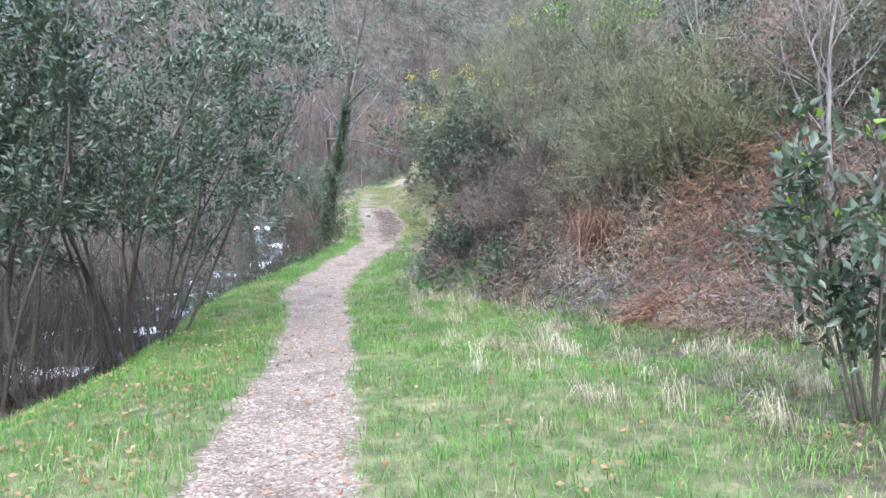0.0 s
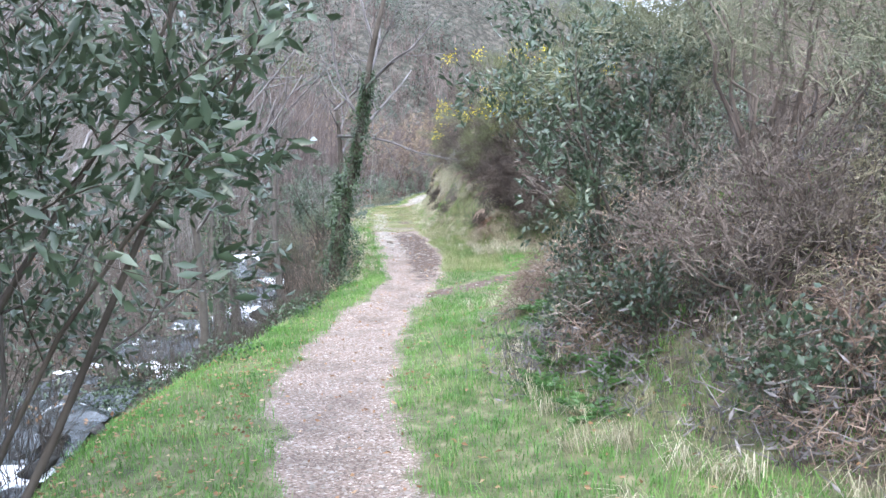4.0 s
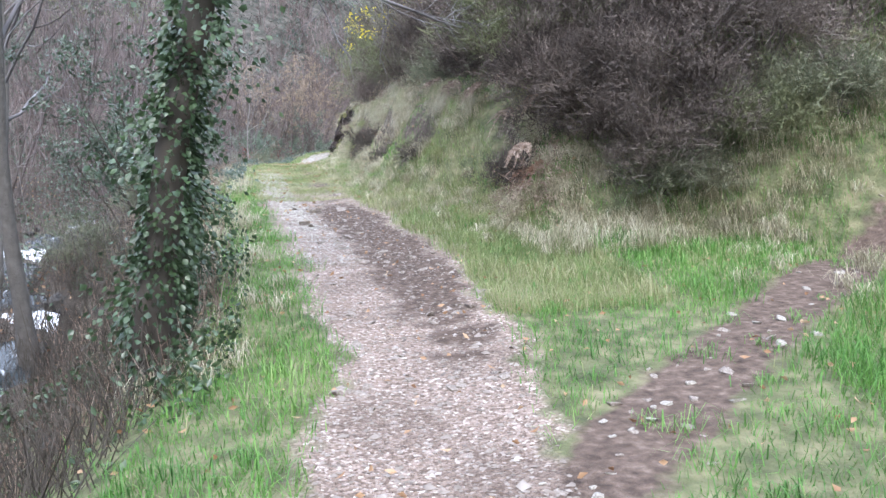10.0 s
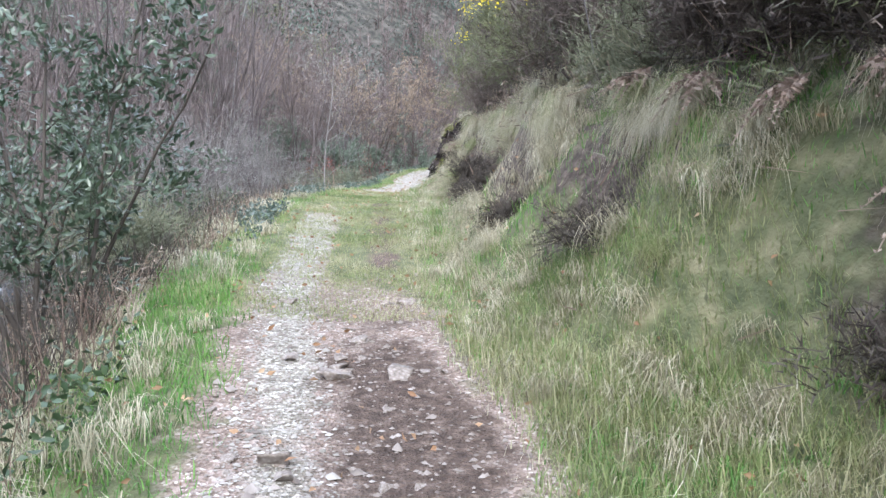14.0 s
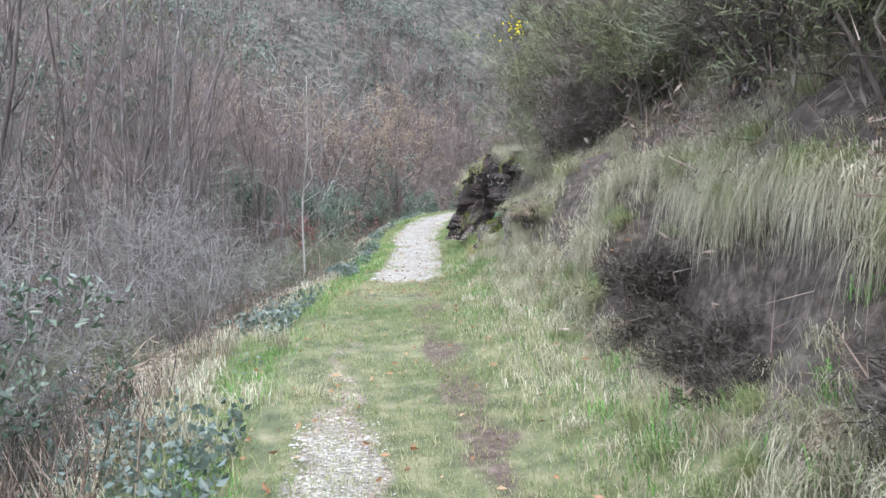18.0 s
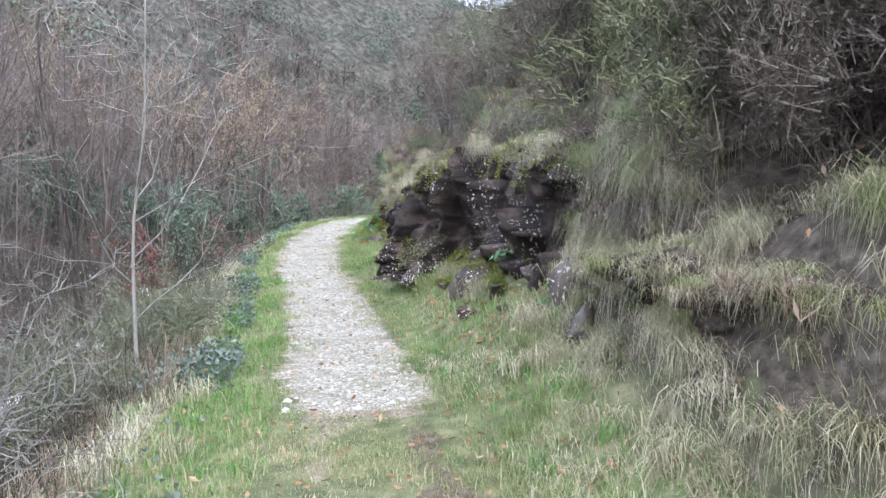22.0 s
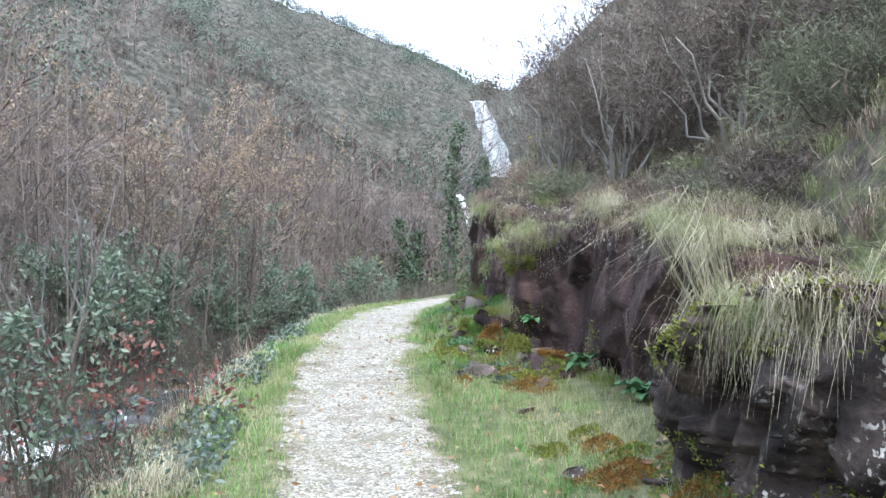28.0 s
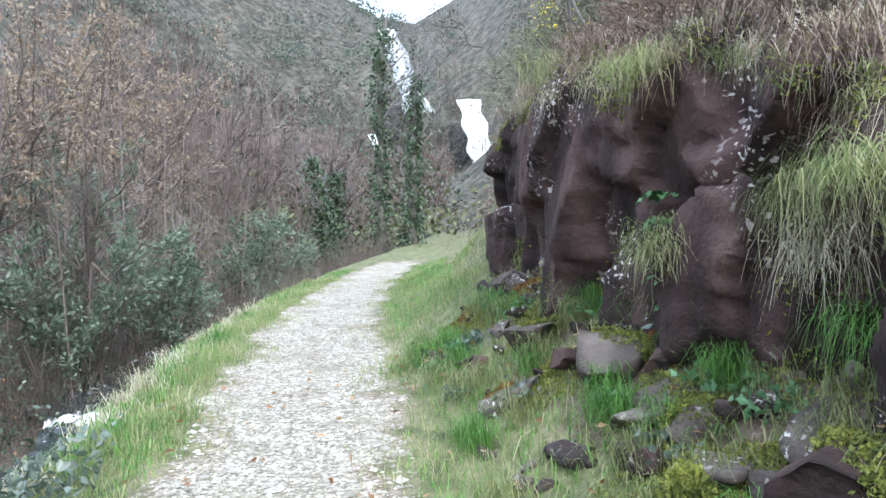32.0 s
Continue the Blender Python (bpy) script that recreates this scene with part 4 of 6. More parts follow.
# ---- grass ----
def grass_field(name, n, y0, y1, d0, d1, length, width, material, label, rng, avoid_path=.9, patch=0.0):
    y = rng.uniform(y0, y1, n)
    d = rng.uniform(d0, d1, n)
    x = at(y, X_C) + d
    w = at(y, W_C)
    w = w * (1 + .16 * wobble(x, y, .5, 8) + .10 * wobble(x, y, .19, 9))
    keep = rng.random(n) < smooth(avoid_path - .15, avoid_path + .35, np.abs(d) / w)
    track = np.exp(-((y - track_at(x)) / .38) ** 2) * (x > -1.5) * (x < 2.9)
    keep &= rng.random(n) > track * 1.8
    if patch:
        keep &= wobble(x, y, .5, 5) + rng.normal(0, .35, n) > patch
    x, y = x[keep], y[keep]
    m = len(x)
    tall = length * rng.uniform(.45, 1.2, m) * (.75 + .5 * smooth(-.5, .7, wobble(x, y, .35, 4)))
    base = on_land(x, y, .01)
    bent = m // 4
    geo = joined([blades(base[:bent], tall[:bent] * 1.15, width * .75 * rng.uniform(.7, 1.3, bent), rng.uniform(.2, 1.0, bent), rng.uniform(.05, .6, bent), rng),
                  wisps(base[bent:], base[bent:] + unit(rng.normal(0, .42, (m - bent, 3)) * [1, 1, 0] + [0, 0, 1]) * (tall[bent:] * .8)[:, None], width * .36, rng)])
    return tagged(solid(name, geo, material), label, "grass", kind="stuff")


rng = np.random.default_rng(21)
grass_field("grass_upper_left_verge", 26000, 16, 30, -1.4, -.3, .12, .008, GRASS, "fresh green grass on the narrow verge above the stream", rng)
grass_field("grass_left_verge", 54000, -1, 16.5, -2.6, -.3, .11, .008, GRASS, "fresh green grass along the stream side of the path", rng)
grass_field("grass_right_verge", 140000, 1, 30, .3, 4.6, .10, .008, GRASS, "fresh green grass beside the path", rng)
grass_field("dry_verge_grass", 80000, 1, 30, -1.4, 4.5, .13, .007, VERGE, "paler grass mixed into the verges", rng, 1.1, .05)
grass_field("debris_grass", 14000, 46, 58, 1.2, 3.0, .12, .007, VERGE, "thin grass on the stony slope", rng, .95)
grass_field("bank_side_verge_grass", 36000, 29, 40.5, -1.3, 1.1, .11, .008, VERGE, "mixed green and pale grass beside the grassy path", rng, .95)
grass_field("stream_verge_grass", 12000, 50, 64, -1.3, -.6, .14, .008, VERGE, "mixed grass on the stream side of the upper path", rng, .95)
grass_field("upper_verge_grass", 66000, 40.5, 64, -1.2, 2.0, .11, .008, VERGE, "mixed green and pale grass beside the upper path", rng, .95)
grass_field("upper_green_grass", 66000, 29, 66, -1.15, 1.45, .10, .008, GRASS, "green grass strips beside the upper path", rng, 1.0, .0)
grass_field("path_edge_grass", 90000, 40, 64, -.8, .8, .055, .007, VERGE, "short grass growing into the edges of the path", rng, .45, .1)
grass_field("bright_edge_grass", 30000, 26, 60, -1.25, -.5, .075, .008, GRASS, "bright green grass along the stream side of the path", rng, 1.0, -.1)
grass_field("path_middle_grass", 100000, 28.5, 40.1, -.7, .8, .045, .007, VERGE, "short worn grass growing over the path", rng, -.5, -.45)


def tuft_field(name, n, y0, y1, d0, d1, per, length, material, label, rng, above=None, downhill=True):
    """Drooping tussocks that hang down the bank."""
    y, d = rng.uniform(y0, y1, n), rng.uniform(d0, d1, n)
    x = at(y, X_C) + d + at(y, W_C)
    off = np.abs(x - at(y, X_C)) > at(y, W_C) * 1.12
    x, y = x[off], y[off]
    n = len(x)
    base = on_land(x, y, .02)
    base = np.repeat(base, per, 0) + rng.normal(0, .05, (n * per, 3)) * [1, 1, .2]
    s = np.repeat(rng.uniform(.6, 1.25, n), per) * rng.uniform(.5, 1.15, n * per)
    aim = rng.normal(math.pi, 1.0, n * per) if downhill else rng.uniform(0, 6.28, n * per)
    geo = blades(base, length * s, .005 * rng.uniform(.6, 1.3, n * per), rng.uniform(.3, 1.15, n * per), rng.uniform(.25, 1.1, n * per), rng, aim)
    return tagged(solid(name, geo, material), label, "grass", kind="stuff")


grass_field("dry_bank_foot", 44000, 25, 41, .5, 1.7, .10, .007, STRAW, "pale worn grass at the foot of the bank", rng, .8, -.1)
grass_field("corner_bank_grass", 34000, 22.5, 28.5, .6, 1.9, .15, .008, VERGE, "mixed green and pale grass on the corner of the bank", rng, .9)
grass_field("side_track_grass", 60000, 21, 29, 2.4, 8.0, .12, .008, VERGE, "mixed grass above the side track", rng, .9)
grass_field("corner_meadow", 60000, 18.5, 26, 2.0, 6.5, .15, .009, GRASS, "fresh green grass on the slope above the side track", rng, .9)
tuft_field("corner_foot_straw", 230, 23.9, 25.6, .7, 4.6, 60, .30, STRAW, "pale grass drooping along the foot of the corner bushes", rng)
tuft_field("side_track_tufts", 260, 21.5, 28, 1.8, 7.5, 45, .24, STRAW, "dry grass tufts above the side track", rng)
tuft_field("bank_dry_grass", 280, 24.5, 41, .1, 2.2, 60, .20, STRAW, "short pale dry grass between the tussocks", rng)
tuft_field("green_grass_tufts", 620, 1, 62, -2.6, 1.2, 28, .17, GRASS, "taller bright green grass tufts on the verges", rng, downhill=False)
tuft_field("right_grass_tufts", 420, 3, 27, .2, 3.4, 26, .16, GRASS, "taller bright green grass tufts beside the path", rng, downhill=False)
# single tussocks on the bank, from a few shapes
TUSSOCK = []
for k in range(9):
    n = 430
    geo = strands(rng.normal(0, .075, (n, 3)) * [1, 1, .45], rng.uniform(.16, .52, n), .0046 * rng.uniform(.6, 1.4, n), rng.uniform(.2, .75, n), rng.uniform(-.5, .9, n), rng, rng.normal(math.pi, .7 + .5 * rng.random(), n))
    me = raw_mesh("tussock", *geo)
    me.materials.append(VERGE if k in (6, 7) else STRAW)
    TUSSOCK.append(me)
def tussock_place(k):
    y = rng.uniform(24.2, 40.6)
    d = -.05 + 2.1 * rng.random() ** 1.1
    x = at(y, X_C) + at(y, W_C) + at(y, B_F, Y_B) + d
    bare = (y < 28 and d > 1.6) or hollow(y, x - at(y, X_C) - at(y, W_C)) > .35 or (wobble(x, y, .55, 11) + .25 * wobble(x, y, .21, 3) < (-.05 if y < 34 else -.25) and d > .25)
    return None if bare else (float(x), float(y), lift(x, y) - .02, rng.uniform(.4, .65) if d < .2 else rng.uniform(.6, 1.0))


for k in range(250):
    place = tussock_place(k)
    if place is None:
        continue
    ob = new("tussock")
    tagged(new("blade", TUSSOCK[k % 9]), kind="stuff").parent = ob
    ob.matrix_basis = pose(*place[:3], 0, rng.uniform(-12, 8), rng.normal(0, 28)) @ Matrix.Scale(place[3], 4)
    tagged(ob, "tussock of green grass on the bank" if k % 9 in (6, 7) else "tussock of long pale grass drooping down the bank", "grass", "grass tussocks on the bank")
places = np.array([p for p in map(tussock_place, range(430)) if p])
n, m = len(places), 170
root = np.repeat(places[:, :3], m, 0) + rng.normal(0, .07, (n * m, 3)) * [1, 1, .4]
tagged(solid("bank_tussock_cover", strands(root, rng.uniform(.16, .5, n * m) * np.repeat(places[:, 3], m), .0046 * rng.uniform(.6, 1.4, n * m), rng.uniform(.2, .75, n * m), rng.uniform(-.5, .9, n * m), rng, rng.normal(math.pi, .9, n * m)), STRAW), "pale drooping grass that covers the bank", "grass", kind="stuff")
tuft_field("path_grass_film", 900, 40, 63, -1.9, 0, 16, .05, VERGE, "short grass growing in the gravel of the path", rng, downhill=False)
tuft_field("stream_verge_green_tufts", 330, 43, 63, -2.4, -1.5, 50, .17, GRASS, "fresh green grass along the stream side of the path", rng, downhill=False)
tuft_field("stream_verge_pale_tufts", 200, 45, 60, -2.7, -1.6, 55, .24, STRAW, "pale dry grass tufts along the stream side of the path", rng, downhill=False)
tuft_field("bank_green_grass", 180, 23, 41, .2, 3.0, 45, .18, VERGE, "greenish tussock grass on the bank", rng)
tuft_field("rock_top_tussocks", 220, 41, 60, 1.7, 4.4, 60, .27, STRAW, "dry grass tufts hanging over the rock", rng)
tuft_field("rock_top_bracken", 260, 41, 60, 1.7, 4.4, 60, .30, BRACKEN, "brown dead growth above the rock", rng)
tuft_field("rock_top_green", 200, 41, 60, 1.7, 4.0, 50, .22, VERGE, "greenish grass above the rock", rng)
tuft_field("left_edge_tussocks", 360, 22, 53, -2.6, -1.55, 50, .26, STRAW, "pale tussock grass on the stream edge", rng, downhill=False)
tuft_field("lower_bank_tussocks", 260, 4, 20, .9, 4.5, 40, .30, STRAW, "dry grass at the foot of the bank", rng)


# ---- stones of the path ----
def pebble_field(name, n, y0, y1, size, material, label, rng, d0=-.95, d1=.95):
    y = rng.uniform(y0, y1, n)
    d = rng.uniform(d0, d1, n) * at(y, W_C)
    x = at(y, X_C) + d
    s = size * rng.lognormal(0, .45, n)
    base = np.array([[1, 0, 0], [0, 1, 0], [-1, 0, 0], [0, -1, 0], [0, 0, 1], [0, 0, -.4]], float)
    a = rng.uniform(0, 6.28, n)
    v = base[None] * rng.uniform(.6, 1.2, (n, 6, 3)) * (s[:, None, None] * np.array([1, .75, .5]))
    c, sn = np.cos(a)[:, None], np.sin(a)[:, None]
    v = np.stack([v[..., 0] * c - v[..., 1] * sn, v[..., 0] * sn + v[..., 1] * c, v[..., 2]], -1) + on_land(x, y, -.002)[:, None]
    k = np.arange(n)[:, None, None] * 6
    f = np.array([[0, 1, 4], [1, 2, 4], [2, 3, 4], [3, 0, 4]])
    return tagged(solid(name, (v.reshape(-1, 3), [(k + f[None]).reshape(-1, 3)]), material), label, "gravel", kind="stuff")


pebble_field("brown_gravel", 16000, 1, 30, .011, PEBBLE, "loose brownish gravel on the footpath", rng)
pebble_field("pale_gravel", 14000, 40, 64, .013, PALEPEBBLE, "loose pale gravel on the upper footpath", rng)
pebble_field("rut_gravel", 6000, 24.5, 34, .009, PALEPEBBLE, "pale gravel in the wheel rut", rng, -.82, -.15)


def leaf_litter(name, n, y0, y1, d0, d1, material, label, rng, size=.05):
    y, d = rng.uniform(y0, y1, n), rng.uniform(d0, d1, n)
    x = at(y, X_C) + d
    return tagged(solid(name, leaves(on_land(x, y, -.02) + [0, 0, .02], rng.normal(0, 1, (n, 3)) * [1, 1, .25], size * rng.uniform(.6, 1.3, n), size * .5, rng), material), label, "fallen leaves", kind="stuff")


leaf_litter("fallen_leaves", 2600, 1, 40, -2.2, 3.2, LITTER, "dead leaves scattered over path and grass", rng)
# some litter lies here; the surplus leaves darken the verge in place of tree shade
leaf_litter("verge_leaves", 1700, 1, 16, -2.6, -.6, LITTER, "dead leaves in the grass by the stream, extra ones darkening it like tree shade", rng)
leaf_litter("upper_fallen_leaves", 1100, 38, 56, -1.8, 2.0, LITTER, "russet dead leaves in the grass", rng)
leaf_litter("stream_edge_leaves", 1600, 30, 58, -2.6, -.9, BLUELEAF, "bluish low leaves along the stream edge", rng, .06)


def edge_scrub(name, n, y0, y1, d0, d1, height, material, label, rng, thick=.004):
    """Twigs and dead stems standing along the stream's edge."""
    y, d = rng.uniform(y0, y1, n), rng.uniform(d0, d1, n)
    x = at(y, X_C) + d
    p0 = on_land(x, y, .03)
    h = height * rng.uniform(.4, 1.2, n) * (.6 + .5 * smooth(-.4, .6, wobble(x, y, .9, 13)))
    w = unit(rng.normal(0, .33, (n, 3)) * [1, 1, 0] + [0, 0, 1])
    p1 = p0 + w * h[:, None]
    k = rng.integers(0, n, n * 2)
    q0 = p0[k] + (p1 - p0)[k] * rng.uniform(.2, .9, n * 2)[:, None]
    q1 = q0 + unit(rng.normal(0, .7, (n * 2, 3)) + [0, 0, .4]) * (h[k] * rng.uniform(.15, .45, n * 2))[:, None]
    return tagged(solid(name, joined([sticks(p0, p1, thick, thick * .5), wisps(q0, q1, thick * .6, rng)]), material), label, "scrub", kind="stuff")


edge_scrub("stream_edge_twigs", 6000, 17, 55, -3.2, -1.55, .6, TWIGDARK, "dark twiggy undergrowth along the stream", rng)
edge_scrub("stream_edge_bracken", 6200, 22, 54, -3.0, -1.25, .42, BRACKEN, "brown dead stems along the stream", rng)
edge_scrub("stream_edge_pale_twigs", 1300, 28, 52, -4.8, -2.3, .9, PALETWIG, "pale tangled twigs along the stream", rng, .003)
edge_scrub("far_bank_twigs", 6500, 2, 74, -9, -5.0, 1.1, HEATH, "brown undergrowth across the stream", rng)
edge_scrub("far_bank_grey_twigs", 4200, 2, 74, -9.5, -5.0, 1.3, TWIGRED, "grey twiggy undergrowth across the stream", rng, .0035)
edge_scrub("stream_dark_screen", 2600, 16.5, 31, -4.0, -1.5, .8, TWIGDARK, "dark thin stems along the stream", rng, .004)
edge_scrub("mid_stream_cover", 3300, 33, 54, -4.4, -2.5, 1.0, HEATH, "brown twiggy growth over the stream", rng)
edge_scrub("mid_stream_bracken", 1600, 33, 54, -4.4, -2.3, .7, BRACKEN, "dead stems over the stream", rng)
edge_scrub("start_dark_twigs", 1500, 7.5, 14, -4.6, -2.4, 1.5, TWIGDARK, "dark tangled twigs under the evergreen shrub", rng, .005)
edge_scrub("bend_undergrowth", 2600, 63, 76, -4.6, -1.7, 1.0, HEATH, "brown heathy growth on the edge above the stream", rng)
edge_scrub("bend_dark_undergrowth", 2600, 50, 76, -6.2, -4.2, 1.2, TWIGDARK, "dark twigs on the edge above the stream", rng)


def leafy_ground(name, n, y0, y1, d0, d1, height, material, label, rng, seed, leaf=.06):
    """Patches of low leaves, ivy and bramble, under the trees."""
    y, d = rng.uniform(y0, y1, n), rng.uniform(d0, d1, n)
    x = at(y, X_C) + d
    keep = wobble(x, y, .9, seed) + rng.normal(0, .15, n) > .18
    x, y = x[keep], y[keep]
    m = len(x)
    p = on_land(x, y) + np.stack([0 * x, 0 * x, height * rng.random(m) ** 1.5], 1)
    return tagged(solid(name, leaves(p, rng.normal(0, .7, (m, 3)) + [0, 0, .2], leaf * rng.uniform(.6, 1.4, m), leaf * .6, rng), material), label, "undergrowth", kind="stuff")


leafy_ground("verge_ivy", 24000, 15.5, 29, -3.2, -1.1, .3, IVY, "dark ivy and bramble leaves on the edge above the stream", rng, 19, .05)
leafy_ground("ivy_ground", 26000, 2, 74, -9, -3.6, .6, IVY, "dark ivy and bramble leaves under the trees", rng, 15, .08)
leafy_ground("grey_leaf_ground", 16000, 2, 74, -8, -3.4, .9, EVERPALE, "grey-green leafy undergrowth across the stream", rng, 16, .08)
leafy_ground("dead_leaf_ground", 16000, 2, 74, -8, -2.6, .12, LITTER, "dead leaves on the stream banks", rng, 17, .07)
leafy_ground("stream_edge_bramble", 34000, 29, 55, -2.2, -.85, .2, BLUELEAF, "low bluish bramble leaves on the stream edge", rng, 18, .055)


# ---- by the stream at the start ----
rng = np.random.default_rng(31)
leafy_bush(-3.8, 9.8, 4.8, 3.5, "tall dark evergreen shrub with many stems beside the stream", rng, 15, .085, .030, 24000, lean=(-.08, 0), radius=.03, low=.32)
leafy_bush(-4.7, 8.2, 4.6, 2.6, "dark evergreen shrub at the water's edge", rng, 6, .10, .038, 9000, radius=.04, low=.3)
leafy_bush(2.32, 4.35, 1.85, .55, "young evergreen sapling with bright new leaves at its top", rng, 7, .095, .04, 1150, name="sapling", fresh=.03, radius=.012, low=.22)
t = thing("dead_bracken_clump", 2.1, 10.3, lift(2.1, 10.3), "rust-coloured heap of dead bracken stalks in the grass", "bracken", "dead bracken")
b = np.zeros((420, 3)) + rng.normal(0, .14, (420, 3)) * [1, 1, .3]
solid("thatch", blades(b, rng.uniform(.6, 1.25, 420), .010, rng.uniform(.3, 1.0, 420), rng.uniform(.1, .9, 420), rng), RUST, t)

# ---- the lower bank: evergreen and broom bushes, dead bracken ----
leafy_bush(.75, 14.5, 2.9, 2.2, "dark evergreen bush on the bank beside the path", rng, 8, .085, .032, 6000, radius=.026, low=.15)
broom_bush(1.75, 13.4, 3.6, 2.6, "large feathery grey-green broom bush on the bank", rng, count=5000)
broom_bush(2.9, 12.4, 3.3, 2.4, "feathery broom bush on the bank", rng, count=3200)
broom_bush(1.2, 12.3, 1.5, 1.8, "brown dry heather bush at the foot of the bank", rng, HEATH, 2600, "heather_bush")
leafy_bush(3.0, 12.4, 3.4, 1.5, "bright green leafy young tree above the bracken", rng, 5, .07, .03, 1500, EVERPALE, fresh=.8)
for k in range(9):
    y = rng.uniform(6, 13)
    x = at(y, X_C) + at(y, W_C) + at(y, B_F, Y_B) + rng.uniform(1.6, 4.5)
    broom_bush(float(x), y, rng.uniform(1.2, 2.4), rng.uniform(1.4, 2.4), "dry heather and broom bush on the bank", rng, (BRACKEN, BROOM, GORSE)[k % 3], 2200, "heather_bush")


def bracken_heap(x, y, width, height, rng, count=900, material=BRACKEN, label="matted heap of dead brown bracken"):
    """A collapsed mat of dead fronds: thin bent stalks, with curled leaflets along them."""
    t = thing("dead_bracken", x, y, lift(x, y), label, "bracken", "dead bracken")
    r = width * .5 * np.sqrt(rng.random(count))
    a = rng.uniform(0, 6.28, count)
    h = height * np.clip(1 - (r / (width * .55)) ** 2, 0, 1) * rng.uniform(.15, 1, count)
    px_, py_ = r * np.cos(a), r * np.sin(a)
    p = np.stack([px_, py_, land(x + px_, y + py_) - lift(x, y) + h], 1)
    d = unit(np.stack([np.cos(a), np.sin(a), rng.normal(-.2, .5, count)], 1) + rng.normal(0, .7, (count, 3)))
    ln = rng.uniform(.15, .5, count)
    mid = p + d * (ln * .5)[:, None] + [0, 0, .03]
    ends = mid + unit(d + rng.normal(0, .3, d.shape) - [0, 0, .5]) * (ln * .5)[:, None]
    solid("thatch", joined([wisps(p, mid, .004, rng), wisps(mid, ends, .0035, rng), wisps(mid, p, .004, rng)]), material, t)
    m = count * 5
    i = rng.integers(0, count, m)
    u = rng.random(m)[:, None]
    q = np.where(u < .5, p[i] + (mid - p)[i] * u * 2, mid[i] + (ends - mid)[i] * (u * 2 - 1))
    w = unit(np.cross(d[i], rng.normal(size=(m, 3)) * .4 + [0, 0, 1]) * rng.choice((-1, 1), m)[:, None] + d[i] * .5 - [0, 0, .35])
    solid("litter", wisps(q, q + w * rng.uniform(.03, .10, m)[:, None], rng.uniform(.003, .007, m), rng), material, t)
    return t


for x, y, w, h in ((2.6, 10.4, 2.0, .9), (3.4, 9.0, 2.2, 1.0), (1.6, 11.2, 1.4, .6), (3.6, 11.5, 2.2, .9), (4.4, 7.6, 2.2, .9), (.15, 15.9, 1.0, .32), (.75, 16.3, 1.1, .36), (1.4, 15.8, 1.3, .45), (.55, 17.3, 1.2, .40), (1.2, 17.5, 1.4, .48), (1.9, 17.2, 1.5, .55), (.5, 13.6, 1.0, .3), (3.0, 7.2, 1.6, .5), (4.3, 13.4, 2.4, .9), (2.6, 8.0, 1.3, .4)):
    bracken_heap(x, y, w, h, rng, int(620 * w), (BRACKEN, FADED, RUST, BRACKEN)[int(rng.integers(4))] if y < 12 else BRACKEN if rng.random() < .7 else FADED)
for x, y in ((-.3, 13.2), (-.15, 13.6), (.15, 14.2), (-.05, 14.4), (.45, 14.5), (.75, 15.0), (-.35, 14.6), (.2, 12.8), (.0, 14.9), (.35, 15.2), (-.1, 15.5), (.3, 15.8), (.6, 14.8), (.1, 13.3), (.35, 12.9), (.3, 13.9), (-.1, 14.0), (.7, 15.4), (1.0, 14.2), (.9, 16.0), (1.6, 15.0), (2.9, 9.6), (3.2, 8.2), (-.1, 12.4)):
    fern_clump(x, y, "green fern growing among the dead bracken", rng, 8, .42)

# ---- the gorse corner beyond the side track ----
for x, y, h, w, m, f in ((.95, 26.6, 3.3, 2.4, GORSE, .3), (2.2, 26.0, 3.4, 2.6, GORSE, .2), (.45, 27.0, 1.9, 1.5, HEATH, 0), (1.5, 25.7, 2.0, 2.0, HEATHDARK, 0), (2.6, 24.9, 2.0, 2.0, HEATH, 0), (.3, 28.2, 1.8, 1.6, HEATHDARK, 0), (1.6, 27.6, 2.8, 2.4, BROOM, 0), (2.9, 27.0, 3.5, 2.8, GORSE, .2), (3.6, 25.3, 3.0, 2.6, HEATH, 0), (5.2, 25.4, 3.2, 2.8, BROOM, 0), (4.4, 27.2, 3.6, 3.0, GORSE, .2), (5.6, 23.4, 2.6, 2.4, HEATH, 0), (.8, 29.6, 1.7, 1.8, HEATHDARK, 0), (2.2, 30.0, 2.3, 2.4, HEATH, 0), (4.6, 24.2, 2.3, 2.2, BROOM, 0)):
    broom_bush(x, y, max(h - .35, 1.2), w, "gorse bush with scattered yellow flowers on the bank" if m is GORSE else "grey-green broom bush on the corner of the bank" if m is BROOM else "brown heather bush overhanging the bank", rng, m, int(2300 * w), "gorse_bush" if m is GORSE else "heather_bush", flower=f, base_z=lift(x, y) - .15, wood=TWIGDARK)
for x, y, h, w, m in ((.72, 25.7, 1.8, 1.5, HEATHDARK), (.42, 26.8, 1.9, 1.4, GORSE), (.22, 28.0, 1.5, 1.3, HEATHDARK), (.05, 29.2, 1.2, 1.2, BROOM), (1.5, 24.9, 1.7, 1.7, HEATHDARK), (1.2, 26.4, 2.2, 1.6, GORSE)):
    broom_bush(x, y, h, w, "gorse bush with yellow flowers on the corner of the bank" if m is GORSE else "grey-green broom bush on the corner of the bank" if m is BROOM else "brown heather bush hanging over the corner of the bank", rng, m, int(2600 * w), "gorse_bush" if m is GORSE else "broom_bush" if m is BROOM else "heather_bush", flower=.5 if m is GORSE else 0, base_z=lift(x, y) - .4, wood=TWIGDARK)
